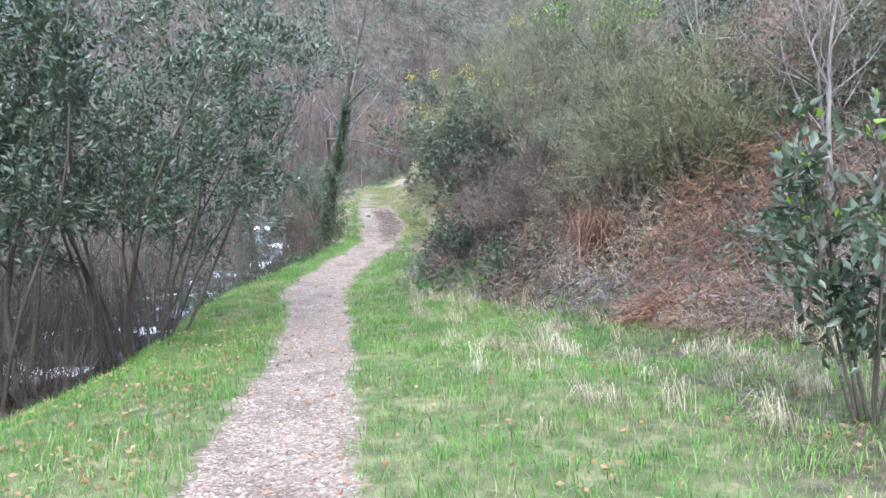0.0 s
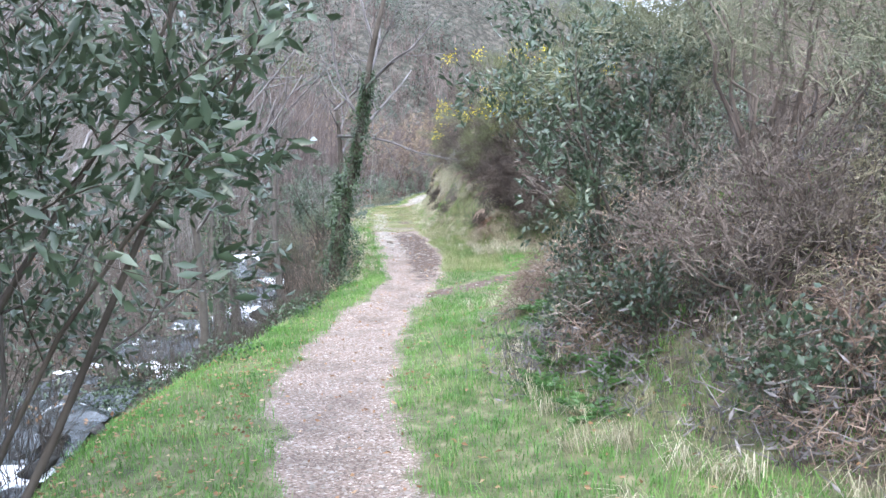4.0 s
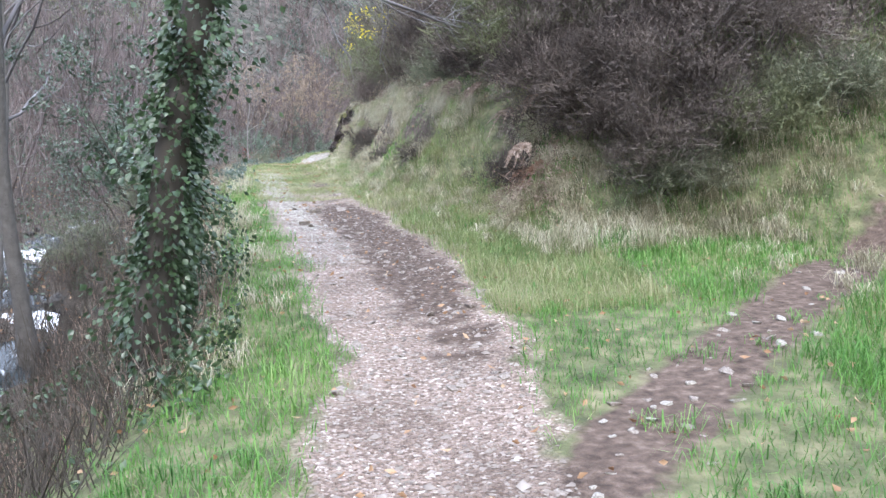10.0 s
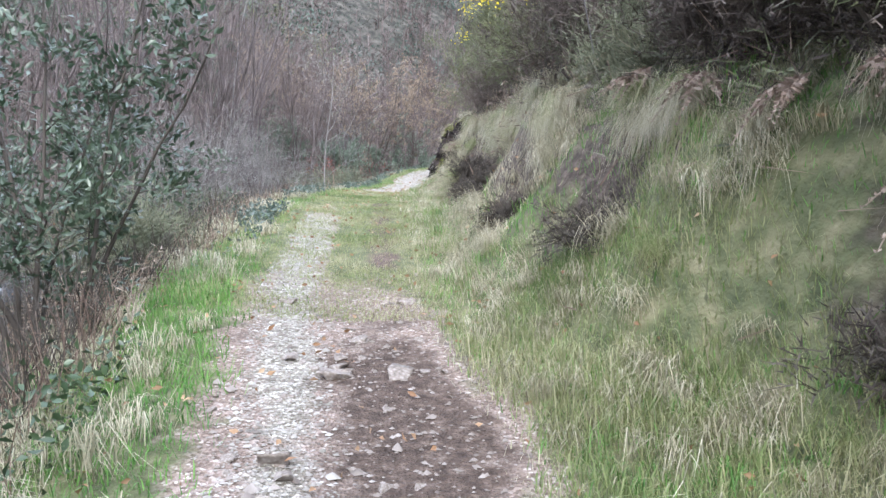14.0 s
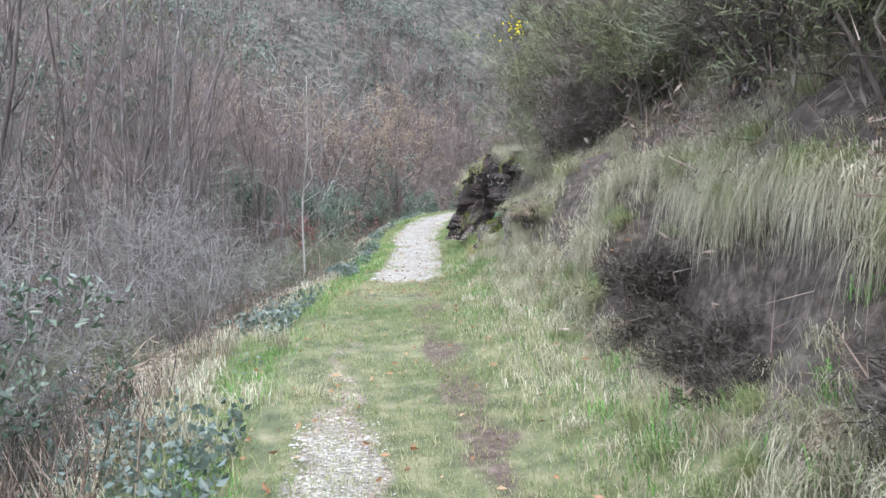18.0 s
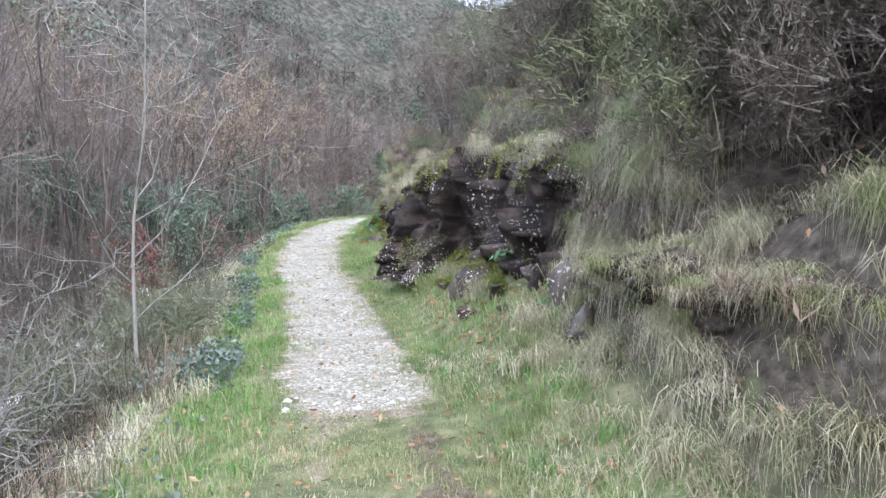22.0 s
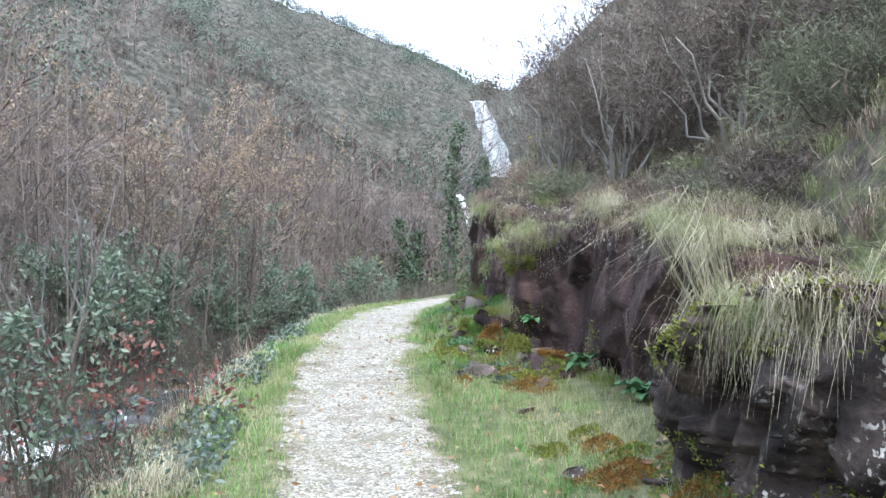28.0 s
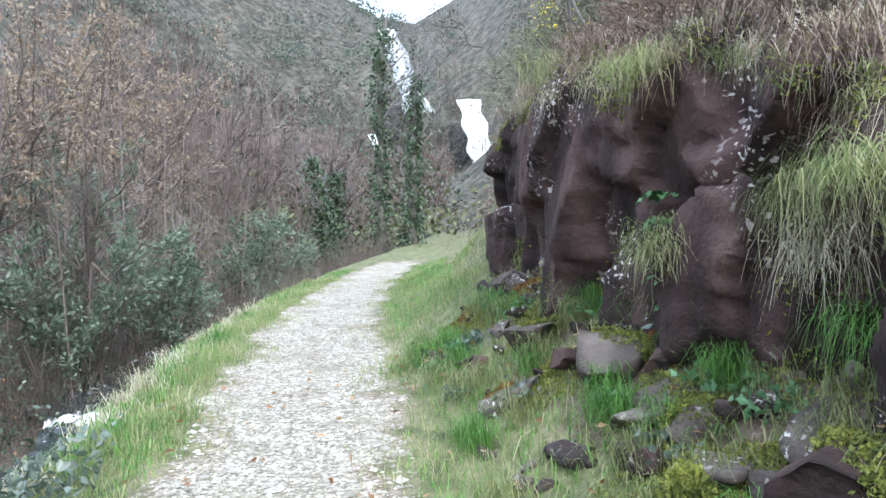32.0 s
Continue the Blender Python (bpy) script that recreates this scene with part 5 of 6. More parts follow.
for x, y, h, w in ((.72, 25.5, .85, 1.2), (.78, 26.3, .8, 1.1), (.55, 26.9, .7, .9), (1.2, 24.9, .9, 1.3)):
    broom_bush(x, y, h, w, "low dark brown heather bush drooping over the bank", rng, HEATHDARK, 2600, "heather_bush", base_z=lift(x, y) - .12, wood=TWIGDARK)
for x, y in ((.25, 25.9), (.3, 25.6)):
    fern_clump(x, y, "rust-brown dead fern hanging in front of the hollow", rng, 6, .26, RUST, "dead_fern", "dead ferns on the bank", .5, -.3, lift(x, y) + .12, .35, 3.6)
for x, y, h, w, m in ((2.1, 24.5, .55, 1.1, GORSE), (2.9, 24.3, .6, 1.2, BROOM), (3.7, 23.6, .6, 1.3, GORSE), (4.6, 22.8, .8, 1.4, HEATH), (1.4, 24.7, .45, .9, BROOM), (4.3, 24.0, .9, 1.5, GORSE)):
    broom_bush(x, y, h, w, "low yellow-green shrub at the foot of the bushes", rng, m, 2200, "low_shrub", "low shrubs above the side track", base_z=lift(x, y) - .08, wood=TWIGDARK)
bracken_heap(.2, 25.6, .6, .30, rng, 260, BRACKEN, "rust-brown dead bracken on the bank")
for x, y, z0 in ((-.05, 27.0, 2.6), (-1.05, 32.4, 2.1), (.05, 25.45, 1.75), (.1, 26.2, 2.2), (-.2, 27.8, 2.75), (.2, 26.6, 2.7), (-.3, 28.6, 2.9), (.3, 25.8, 2.3)):
    fern_clump(x, y, "brown dead fern hanging on the bank", rng, 6 if y < 30 else 4, .27 if y < 30 else .24, BRACKEN, "dead_fern", "dead ferns on the bank", .5, -.3, z0, .35, 3.6)

# ---- shrubs on top of the bank further on ----
for k in range(26):
    y = 31 + k * 1.25
    x = at(y, X_C) + at(y, W_C) + at(y, B_F, Y_B) + rng.uniform(1.7, 4.6)
    kind = rng.choice(3, p=(.6, .25, .15))
    broom_bush(float(x), y, rng.uniform(1.2, 2.4), rng.uniform(1.5, 2.5), ("dry brown heather bush above the bank", "grey-green broom bush above the bank", "gorse bush with a few yellow flowers above the bank")[kind], rng, (HEATH, BROOM, GORSE)[kind], 2400, ("heather_bush", "broom_bush", "gorse_bush")[kind], flower=(0, 0, .4)[kind])

for k in range(13):
    y = 30.0 + k * .78
    x = at(y, X_C) + at(y, W_C) + at(y, B_F, Y_B) + rng.uniform(1.1, 1.7)
    kind = (0, 0, 1, 0, 2)[k % 5]
    broom_bush(float(x), y, rng.uniform(1.2, 1.8), rng.uniform(1.2, 1.7), ("dark brown heather bush on the crest of the bank", "grey-green broom bush on the crest of the bank", "gorse bush with yellow flowers on the crest of the bank")[kind], rng, (HEATHDARK if y < 34 else HEATH, BROOM, GORSE)[kind], 2400, ("heather_bush", "broom_bush", "gorse_bush")[kind], flower=(0, 0, .4)[kind])
# dark stems added inside the hollows; their colour stands in for deep shade
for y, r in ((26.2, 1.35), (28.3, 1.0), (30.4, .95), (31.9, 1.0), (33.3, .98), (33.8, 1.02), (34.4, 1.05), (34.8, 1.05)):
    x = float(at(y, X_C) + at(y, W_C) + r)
    broom_bush(x, y, .26, .62, "dark tangle of stems added to deepen the shade of a bank hollow", rng, TWIGDARK, 1500, "hollow_shade_tangle", "dead tangles on the bank", shoot=.13, base_z=lift(x, y) - .06)
# long grass hanging over the hollows from above
for hy, hr, wide_, deep in HOLLOWS:
    for k in range(7):
        y = hy + wide_ * (k / 3 - 1) * 1.1 + rng.normal(0, .05)
        x = float(at(y, X_C) + at(y, W_C) + hr + rng.uniform(.22, .36))
        t = thing("hanging_tuft", x, y, lift(x, y) + .02, "long pale grass hanging over a hollow of the bank", "grass", "hanging grass tufts")
        n = 300
        tagged(solid("blade", strands(rng.normal(0, .08, (n, 3)) * [.7, 1.2, .5], rng.uniform(.22, .50, n), .0042, rng.uniform(.3, .8, n), rng.uniform(.1, .9, n), rng, rng.normal(math.pi, .7, n)), (STRAW, STRAW, VERGE)[k % 3], t), kind="stuff")

# ---- trees along the stream ----
bare_tree(-3.3, 22.6, 8.0, .12, "ivy-clad tree leaning beside the path", rng, (.06, 0), ivy=1.0, density=8, material=TWIGDARK, name="ivy_tree", group="ivy-clad trees")
bare_tree(-3.35, 23.7, 4.2, .12, "ivy-clad tree with a broken top", rng, (.10, .02), crown=.7, density=4, ivy=1.0, material=TWIGDARK, name="ivy_tree", group="ivy-clad trees")
for x, y, h, r, iv in ((-5.15, 22.1, 7.5, .09, .3), (-5.0, 20.4, 8, .10, .35), (-4.7, 18.2, 7, .07, 0), (-5.6, 17.2, 7.5, .08, .2), (-4.9, 25.2, 7, .08, 0), (-7.4, 19.5, 8, .10, .2), (-8.2, 15.0, 8, .1, 0), (-7.5, 24.5, 8, .1, .3), (-6.6, 12.4, 7, .08, 0), (-9.5, 21.0, 9, .12, .2), (-6.4, 28.5, 7, .08, 0), (-8.8, 29.5, 8, .1, 0), (-9.8, 10.5, 8, .1, 0), (-6.9, 5.0, 7, .09, 0), (-10.8, 26, 9, .11, 0)):
    bare_tree(x, y, h, r, "slim bare grey tree beside the stream" if not iv else "slim bare tree with ivy on its trunk", rng, rng.normal(0, .06, 2), ivy=iv, density=9)
leafy_bush(-4.35, 28.9, 3.1, 1.4, "dark evergreen shrub at the edge above the stream", rng, 7, .075, .03, 4200, radius=.025, low=.12)
leafy_bush(-5.6, 33.4, 2.3, 2.4, "small evergreen shrub beside the stream", rng, 8, .07, .03, 5000, radius=.02, low=.12)

# ---- the grove of thin upright trees ----
bare_tree(-4.05, 43.0, 3.9, .022, "slender pale-barked birch beside the path", rng, (-.08, .03), .15, 12, 0, BIRCHBARK, BIRCHBARK, "birch_tree", "pale birches", .8, reach=.5)
bare_tree(-7.8, 47.9, 7.5, .03, "tall pale birch in the grove", rng, (.04, 0), .3, 10, 0, PALETWIG, TWIG, "birch_tree", "pale birches", .5)
for k in range(20):
    x, y = rng.uniform(-9.5, -4.9), rng.uniform(38, 52)
    bare_tree(x, y, rng.uniform(5.5, 7.5), .036, "thin upright bare tree with several reddish stems", rng, (0, 0), .25, 6, 0, TWIGRED, TWIGRED, "thin_tree", "grove of thin trees", .34, stems=4, reach=.36)
for k in range(26):
    y = rng.uniform(28.5, 47)
    x = at(y, X_C) - rng.uniform(1.75, 3.2)
    if k % 2:
        broom_bush(float(x), y, rng.uniform(.6, 1.0), rng.uniform(.8, 1.3), "low dark heather bush on the stream edge", rng, BROOM, 1200, "heather_bush", "low bushes on the stream edge")
    else:
        bracken_heap(float(x), y, rng.uniform(.7, 1.2), .4, rng, 500, (BRACKEN, FADED)[k // 2 % 2])

# ---- across the stream by the rocks ----
leafy_bush(-3.9, 49.4, 2.1, 1.1, "pale evergreen shrub at the stream edge", rng, 5, .06, .028, 1300, EVERPALE, radius=.016, low=.2)
leafy_bush(-4.5, 49.6, 2.2, 1.2, "shrub that keeps its russet dead leaves", rng, 5, .06, .035, 900, BEECH, "beech_shrub", radius=.016, low=.15)
leafy_bush(-3.5, 50.2, 1.2, 1.3, "low shrub with russet dead leaves", rng, 4, .06, .035, 500, BEECH, "beech_shrub", radius=.012, low=.15)
for x, y, h, w in ((-13, 53, 6.4, 4.5), (-16.5, 57, 6.5, 5), (-20, 60, 6.5, 5), (-11.5, 60, 5.0, 4), (-23, 64, 7, 5.5), (-16, 47, 6, 4.5)):
    leafy_bush(x, y, h, w, "large dark evergreen among the bare trees", rng, 7, .17, .08, 5000, EVERGREEN, radius=.05, low=.1)
bare_tree(-5.0, 55.5, 3.6, .05, "bare spreading shrub on the far bank", rng, (0, 0), .2, 9, 0, BARK, TWIG, "bare_shrub", "bare shrubs", .8, stems=3)
for x, y, h, w in ((-4.6, 66.5, 6.6, 5.0), (-1.6, 73.5, 7.0, 5.5), (-10, 64, 7, 6)):
    leafy_bush(x, y, h, w, "tree covered with withered tan leaves", rng, 9, .11, .05, 6500, TANLEAF, "withered_tree", radius=.05)
for x, y, h, w in ((-4.2, 61.2, 2.4, 2.2), (-.9, 66.8, 2.6, 2.4), (2.2, 71.6, 3.1, 2.4), (-2.3, 64.8, 3.0, 2.4), (-2.6, 69, 3.8, 2.6), (-5.2, 58.5, 2.6, 2.4), (2.6, 74.4, 2.0, 2.2), (-7.5, 57.5, 2.4, 2.4), (-9.5, 60, 2.2, 2.2)):
    leafy_bush(x, y, h, w, "grey-green evergreen shrub on the far bank", rng, 7, .11, .046, 4600, EVERPALE, radius=.025, low=.1)
broom_bush(4.6, 79.5, 2.6, 3.0, "olive green broom bush on the far bank", rng, BROOM, 3000)
for x, y, h in ((6.8, 75.5, 8.2), (7.95, 75.6, 7.6), (5.3, 76.5, 5), (6.6, 80., 5.5)):
    bare_tree(x, y, h, .16, "tall tree wrapped in ivy near the waterfall", rng, rng.normal(0, .02, 2), .5, 8, 1.2, BARK, TWIG, "ivy_tree", "ivy-clad trees by the waterfall")


# ---- the far hillsides: bare woods, evergreen clumps and scrub ----
def far_woods(name, n, x0, x1, y0, y1, height, per, material, label, rng, thick=.012):
    """Bare trees beyond the stream: a trunk, limbs and a spray of twigs each."""
    x, y = scatter(n, x0, x1, y0, y1, rng)
    keep = (x < at(y, X_C) - 4.8) | ((y > 72) & (x > at(y, X_C) + 5)) | (y > 92)
    keep &= (np.abs(x - 25.5 - .5 * (y - 105)) > 3.2) | (y < 88)
    x, y = x[keep], y[keep]
    n = len(x)
    h = height * rng.uniform(.55, 1.2, n)
    foot = on_land(x, y, .1)
    top = foot + np.stack([rng.normal(0, .10, n) * h, rng.normal(0, .10, n) * h, h], 1)
    far = np.clip(np.hypot(x + 2, y - 35) / 30, .7, 4)
    pieces = [sticks(foot, top, thick * 2.2 * far, thick * .7 * far)]
    i = np.repeat(np.arange(n), 6)
    s = rng.uniform(.25, .95, len(i))
    p = foot[i] + (top - foot)[i] * s[:, None]
    a = rng.uniform(0, 6.28, len(i))
    ln = h[i] * rng.uniform(.2, .45, len(i)) * (1.25 - .7 * s)
    q = p + np.stack([np.cos(a) * ln * .75, np.sin(a) * ln * .75, ln * rng.uniform(.3, 1, len(i))], 1)
    pieces.append(sticks(p, q, thick * .9 * far[i], thick * .35 * far[i]))
    k = np.repeat(np.arange(len(i)), max(2, per // 6))
    u = rng.uniform(.25, 1, len(k))
    p2 = p[k] + (q - p)[k] * u[:, None]
    w = unit((q - p)[k] + rng.normal(0, .55, (len(k), 3)) * ln[k][:, None] + [0, 0, .2])
    pieces.append(wisps(p2, p2 + w * (ln[k] * rng.uniform(.25, .7, len(k)))[:, None], thick * .75 * far[i][k], rng))
    return tagged(solid(name, joined(pieces), material), label, "woods", kind="stuff")


rng = np.random.default_rng(41)
far_woods("streamside_thicket", 700, -15, -4, 2, 34, 4.4, 60, PALETWIG, "dense thicket of bare grey twigs beyond the stream", rng, .0055)
far_woods("grove_thicket", 420, -17, -6.5, 34, 66, 4.2, 60, WOODSRED, "reddish bare thicket behind the grove", rng, .0065)
far_woods("far_bank_thicket", 620, -14, 12, 56, 90, 3.6, 84, WOODSRED, "dense reddish-brown thicket on the far bank", rng, .007)
far_woods("bare_woods", 1500, -46, 8, 40, 92, 5.6, 66, WOODSRED, "bare reddish-grey woods on the hillside", rng, .012)
far_woods("gorge_woods", 750, -2, 32, 82, 142, 5.0, 60, WOODSRED, "bare reddish-brown woods on the slope below the waterfall", rng, .011)
far_woods("upper_woods", 1900, -62, 45, 86, 160, 2.9, 42, WOODSRED, "bare woods higher on the hill", rng, .015)



def far_scrub(name, n, x0, x1, y0, y1, size, per, material, label, rng, leaf=.30):
    x, y = scatter(n, x0, x1, y0, y1, rng)
    keep = (x < at(y, X_C) - 6) | (y > 78) | (x > at(y, X_C) + 9)
    keep &= (np.abs(x - 25.5 - .5 * (y - 105)) > 3.2) | (y < 88)
    x, y = x[keep], y[keep]
    n = len(x)
    s = size * rng.uniform(.5, 1.4, n)
    foot = on_land(x, y)
    i = np.repeat(np.arange(n), per)
    o = rng.normal(0, .42, (len(i), 3))
    o[:, 2] = np.abs(o[:, 2]) * 1.1 + .1
    p = foot[i] + o * s[i][:, None]
    return tagged(solid(name, leaves(p, rng.normal(size=p.shape) + [0, 0, .3], s[i] * leaf, s[i] * leaf * .6, rng), material), label, "scrub", kind="stuff")


far_scrub("hill_scrub", 1300, -85, 85, 92, 230, 2.8, 90, HAZYSCRUB, "evergreen scrub on the hill, its colour paled for haze", rng, .12)
far_scrub("hill_heath", 5200, -90, 95, 80, 235, 1.7, 34, HILLHEATH, "olive heath and gorse on the hill", rng, .16)
far_scrub("slope_scrub", 420, -38, 16, 76, 118, 1.7, 60, GORSE, "dark green gorse and broom on the slope", rng, .16)
far_scrub("near_evergreens", 95, -32, -4, 30, 84, 1.9, 300, EVERGREEN, "evergreen bushes among the bare trees", rng, .055)


def bank_scrub(name, n, y0, y1, d0, d1, size, per, material, label, rng):
    """Low tangled growth that covers the hillside above the bank."""
    y, d = rng.uniform(y0, y1, n), d0 + (d1 - d0) * rng.random(n) ** 1.5
    x = at(y, X_C) + at(y, W_C) + at(y, B_F, Y_B) + d
    keep = ~((y > 14.8) & (y < 25.6) & (x < 4.3))
    x, y = x[keep], y[keep]
    n = len(x)
    s = size * rng.uniform(.5, 1.4, n)
    i = np.repeat(np.arange(n), per)
    o = rng.normal(0, .4, (len(i), 3)) * s[i][:, None]
    o[:, 2] = np.abs(o[:, 2]) * .9
    p0 = on_land(x[i] + o[:, 0], y[i] + o[:, 1]) + np.stack([0 * o[:, 0], 0 * o[:, 0], o[:, 2]], 1)
    w = unit(rng.normal(0, .6, p0.shape) + [0, 0, .5])
    p1 = p0 + w * (s[i] * rng.uniform(.15, .45, len(i)))[:, None]
    m = len(i) // 2
    geo = joined([wisps(p0, p1, .004, rng), leaves(p0[:m], rng.normal(size=(m, 3)), rng.uniform(.04, .12, m), .022, rng)])
    return tagged(solid(name, geo, material), label, "scrub", kind="stuff")


bank_scrub("heath_scrub", 1100, -2, 66, 1.2, 16, .9, 60, HEATH, "tangled brown heath on the hillside above", rng)
bank_scrub("bracken_scrub", 700, -2, 66, .9, 14, .8, 60, BRACKEN, "dead bracken on the hillside above", rng)
bank_scrub("green_scrub", 260, -2, 66, 1.2, 16, .9, 60, BROOM, "olive green scrub on the hillside above", rng)

# ---- rocks beside the upper path ----
rng = np.random.default_rng(51)
outcrop, OV = crag("rock_outcrop", ((-.2, 40.45, 2.5, 3.7), (-.72, 40.7, 2.45, 3.8), (-.84, 41.1, 2.45, 3.95), (-.70, 41.8, 2.5, 4.05), (-.48, 42.8, 2.6, 4.2), (-.58, 43.6, 2.6, 4.22), (-.88, 44.6, 2.65, 4.0), (-.94, 46.0, 2.8, 3.78), (-.72, 46.7, 2.85, 3.75), (-.40, 47.5, 2.9, 3.75)), "dark lichen-spotted rock outcrop beside the path", ROCK, rng, .55, .16, step=.034, lip=.10, tilt=.22, fine=1.0, tall=1.1)
face, FV = crag("dark_crag", ((-.05, 46.95, 2.75, 4.0), (.05, 47.6, 2.8, 4.2), (.42, 48.5, 2.8, 4.55), (.70, 49.6, 2.85, 4.75), (.78, 51.0, 2.95, 4.8), (.55, 51.55, 3.1, 4.65), (.42, 51.9, 3.2, 4.6), (.62, 52.5, 3.4, 5.0), (.70, 53.2, 3.5, 5.15), (.88, 54.2, 3.55, 5.35), (1.2, 55.5, 3.6, 5.4), (1.66, 56.8, 3.6, 5.3), (1.98, 57.2, 3.6, 5.3), (2.9, 57.7, 3.8, 5.3)), "tall dark maroon rock face beside the path", SLAB, rng, .72, .10, lip=.07, tilt=.12, fine=.45, tall=1.3)
low, LV = crag("low_rock_ledge", ((-.45, 36.6, 2.72, 2.95), (-.84, 37.2, 2.76, 3.04), (-.93, 38.2, 2.80, 3.12), (-.93, 39.2, 2.84, 3.18), (-.80, 39.9, 2.88, 3.2), (-.4, 40.3, 2.9, 3.2)), "low grey rock ledge under the overhanging grass", ROCK, rng, .22, .09, step=.03, lip=.10, tilt=.4, fine=1.0, back=.6)


def hanging_fringe(name, grid, n, per, length, material, label, rng, first=.60, last=.80):
    """Tufts rooted on the top of a crag that hang over its edge."""
    i = rng.integers(2, grid.shape[0] - 2, n)
    j = (grid.shape[1] * rng.uniform(first, last, n)).astype(int)
    base = np.repeat(grid[i, j], per, 0) + rng.normal(0, .05, (n * per, 3)) * [1, 1, .3]
    s = np.repeat(rng.uniform(.55, 1.3, n), per) * rng.uniform(.5, 1.15, n * per)
    geo = strands(base, length * s * 1.2, .0036 * rng.uniform(.6, 1.4, n * per), rng.uniform(.3, .9, n * per), rng.uniform(-.2, .8, n * per), rng, rng.normal(math.pi, 1.3, n * per))
    return tagged(solid(name, geo, material), label, "grass", kind="stuff")


for k in range(3):
    hanging_fringe(("ledge_straw_fringe", "ledge_green_fringe", "ledge_bracken_fringe")[k], LV, 60, 70, (.22, .16, .20)[k], (STRAW, VERGE, BRACKEN)[k], "grass hanging over the low rock ledge", rng, .35, .8)
for nm, grid in (("outcrop", OV), ("crag", FV)):
    hanging_fringe(nm + "_straw_fringe", grid, 50, 70, .15, STRAW, "pale dry grass hanging over the rock", rng, .64, .88)
    hanging_fringe(nm + "_green_fringe", grid, 100, 70, .15, VERGE, "green grass on top of the rock", rng, .66, .9)
    hanging_fringe(nm + "_bracken_fringe", grid, 70, 70, .18, BRACKEN, "brown dead growth on top of the rock", rng, .68, .92)
    hanging_fringe(nm + "_heath_fringe", grid, 90, 70, .22, HEATH, "brown dry heath on top of the rock", rng, .72, .94)
moss_cover(outcrop, OV, 30000, rng, .56, .80, "yellow-green moss along the top of the rock", 1, -.02)
moss_cover(outcrop, OV, 12000, rng, .05, .3, "dark moss at the foot of the rock", 4, .3)
moss_cover(face, FV, 26000, rng, .64, .82, "yellow-green moss along the top of the crag", 2, .3)
moss_cover(face, FV, 22000, rng, .02, .35, "moss on the lower ledges of the crag", 3, .56)
for k in range(170):
    y = rng.uniform(40.5, 57) if k < 30 else rng.uniform(51.0, 56.6)
    x = at(y, X_C) + at(y, W_C) + (rng.uniform(.55, 1.5) if k < 30 else .25 + 1.2 * rng.random() ** .7)
    s = rng.uniform(.06, .20) if k % 6 else rng.uniform(.18, .32)
    ob = solid("fallen_rock", boulder((s, s * rng.uniform(.8, 1.4), s * rng.uniform(.5, .8)), rng, 8, 5, .008), (DEBRIS, ROCK, DEBRIS, SLAB)[k % 4])
    ob.matrix_basis = pose(float(x), y, lift(x, y) + s * .1, rng.uniform(-25, 25), rng.uniform(-25, 25), rng.uniform(0, 360))
    tagged(ob, "angular fallen rock in the grass below the rock face", "rock", "fallen rocks")
rosette(-.76, 41.8, 3.04, "leafy green plant growing in a rock crack", rng, 11, .22, .075, aim=3.3)
rosette(-.95, 40.4, 2.75, "small leafy plant at the foot of the rock", rng, 8, .15, .05, aim=3.3)
rosette(.58, 50.45, lift(.58, 50.45) + .05, "large leafy foxglove rosette below the rock", rng, 26, .36, .125, tilt=1.05)
rosette(.42, 49.2, lift(.42, 49.2) + .05, "large leafy foxglove rosette below the rock", rng, 22, .34, .12, tilt=1.05)
rosette(.45, 51.5, 3.60, "leafy green plant on a mossy rock ledge", rng, 10, .20, .08, aim=3.3)
for z in (3.72, 3.84, 3.98, 4.1, 4.22, 4.34, 4.46):
    rosette(.66, 53.35 + .1 * (z - 4), z, "trailing leafy plant on the rock face", rng, 11, .12, .05, name="trailing_plant", aim=3.3)
t = thing("grass_spray", -.68, 46.75, 3.72, "spray of long pale grass stalks arching from the rock", "grass")
n = 60
solid("stalk", blades(rng.normal(0, .04, (n, 3)), rng.uniform(.5, .95, n), .0045, rng.uniform(.7, 1.2, n), rng.uniform(.35, .95, n), rng, rng.normal(3.3, .45, n)), STRAW, t)

# tussocks on top of the rocks
for k in range(100):
    g = OV if k < 50 else FV
    i, j = int(rng.integers(3, g.shape[0] - 3)), int(g.shape[1] * rng.uniform(.80, .96))
    p = g[i, j]
    ob = new("tussock")
    tagged(new("blade", TUSSOCK[k % 9]), kind="stuff").parent = ob
    ob.matrix_basis = pose(float(p[0]), float(p[1]), float(p[2]) - .02, 0, rng.uniform(-10, 8), rng.normal(0, 40)) @ Matrix.Scale(rng.uniform(.5, .95), 4)
    tagged(ob, "tussock of green grass on top of the rock" if k % 9 in (6, 7) else "tussock of pale grass on top of the rock", "grass", "grass tussocks on the rocks")
for x, y, z, sx, sy, sz in ((-.90, 40.25, 2.85, .4, .5, 1.0), (-1.0, 39.75, 2.6, .3, .4, .6)):
    ob = solid("lichened_rock", boulder((sx, sy, sz), rng, 14, 9, .02), DEBRIS)
    ob.matrix_basis = pose(x, y, z, rng.uniform(-8, 8), rng.uniform(-8, 8), rng.uniform(0, 360))
    tagged(ob, "pale lichened rock at the edge of the outcrop", "rock")

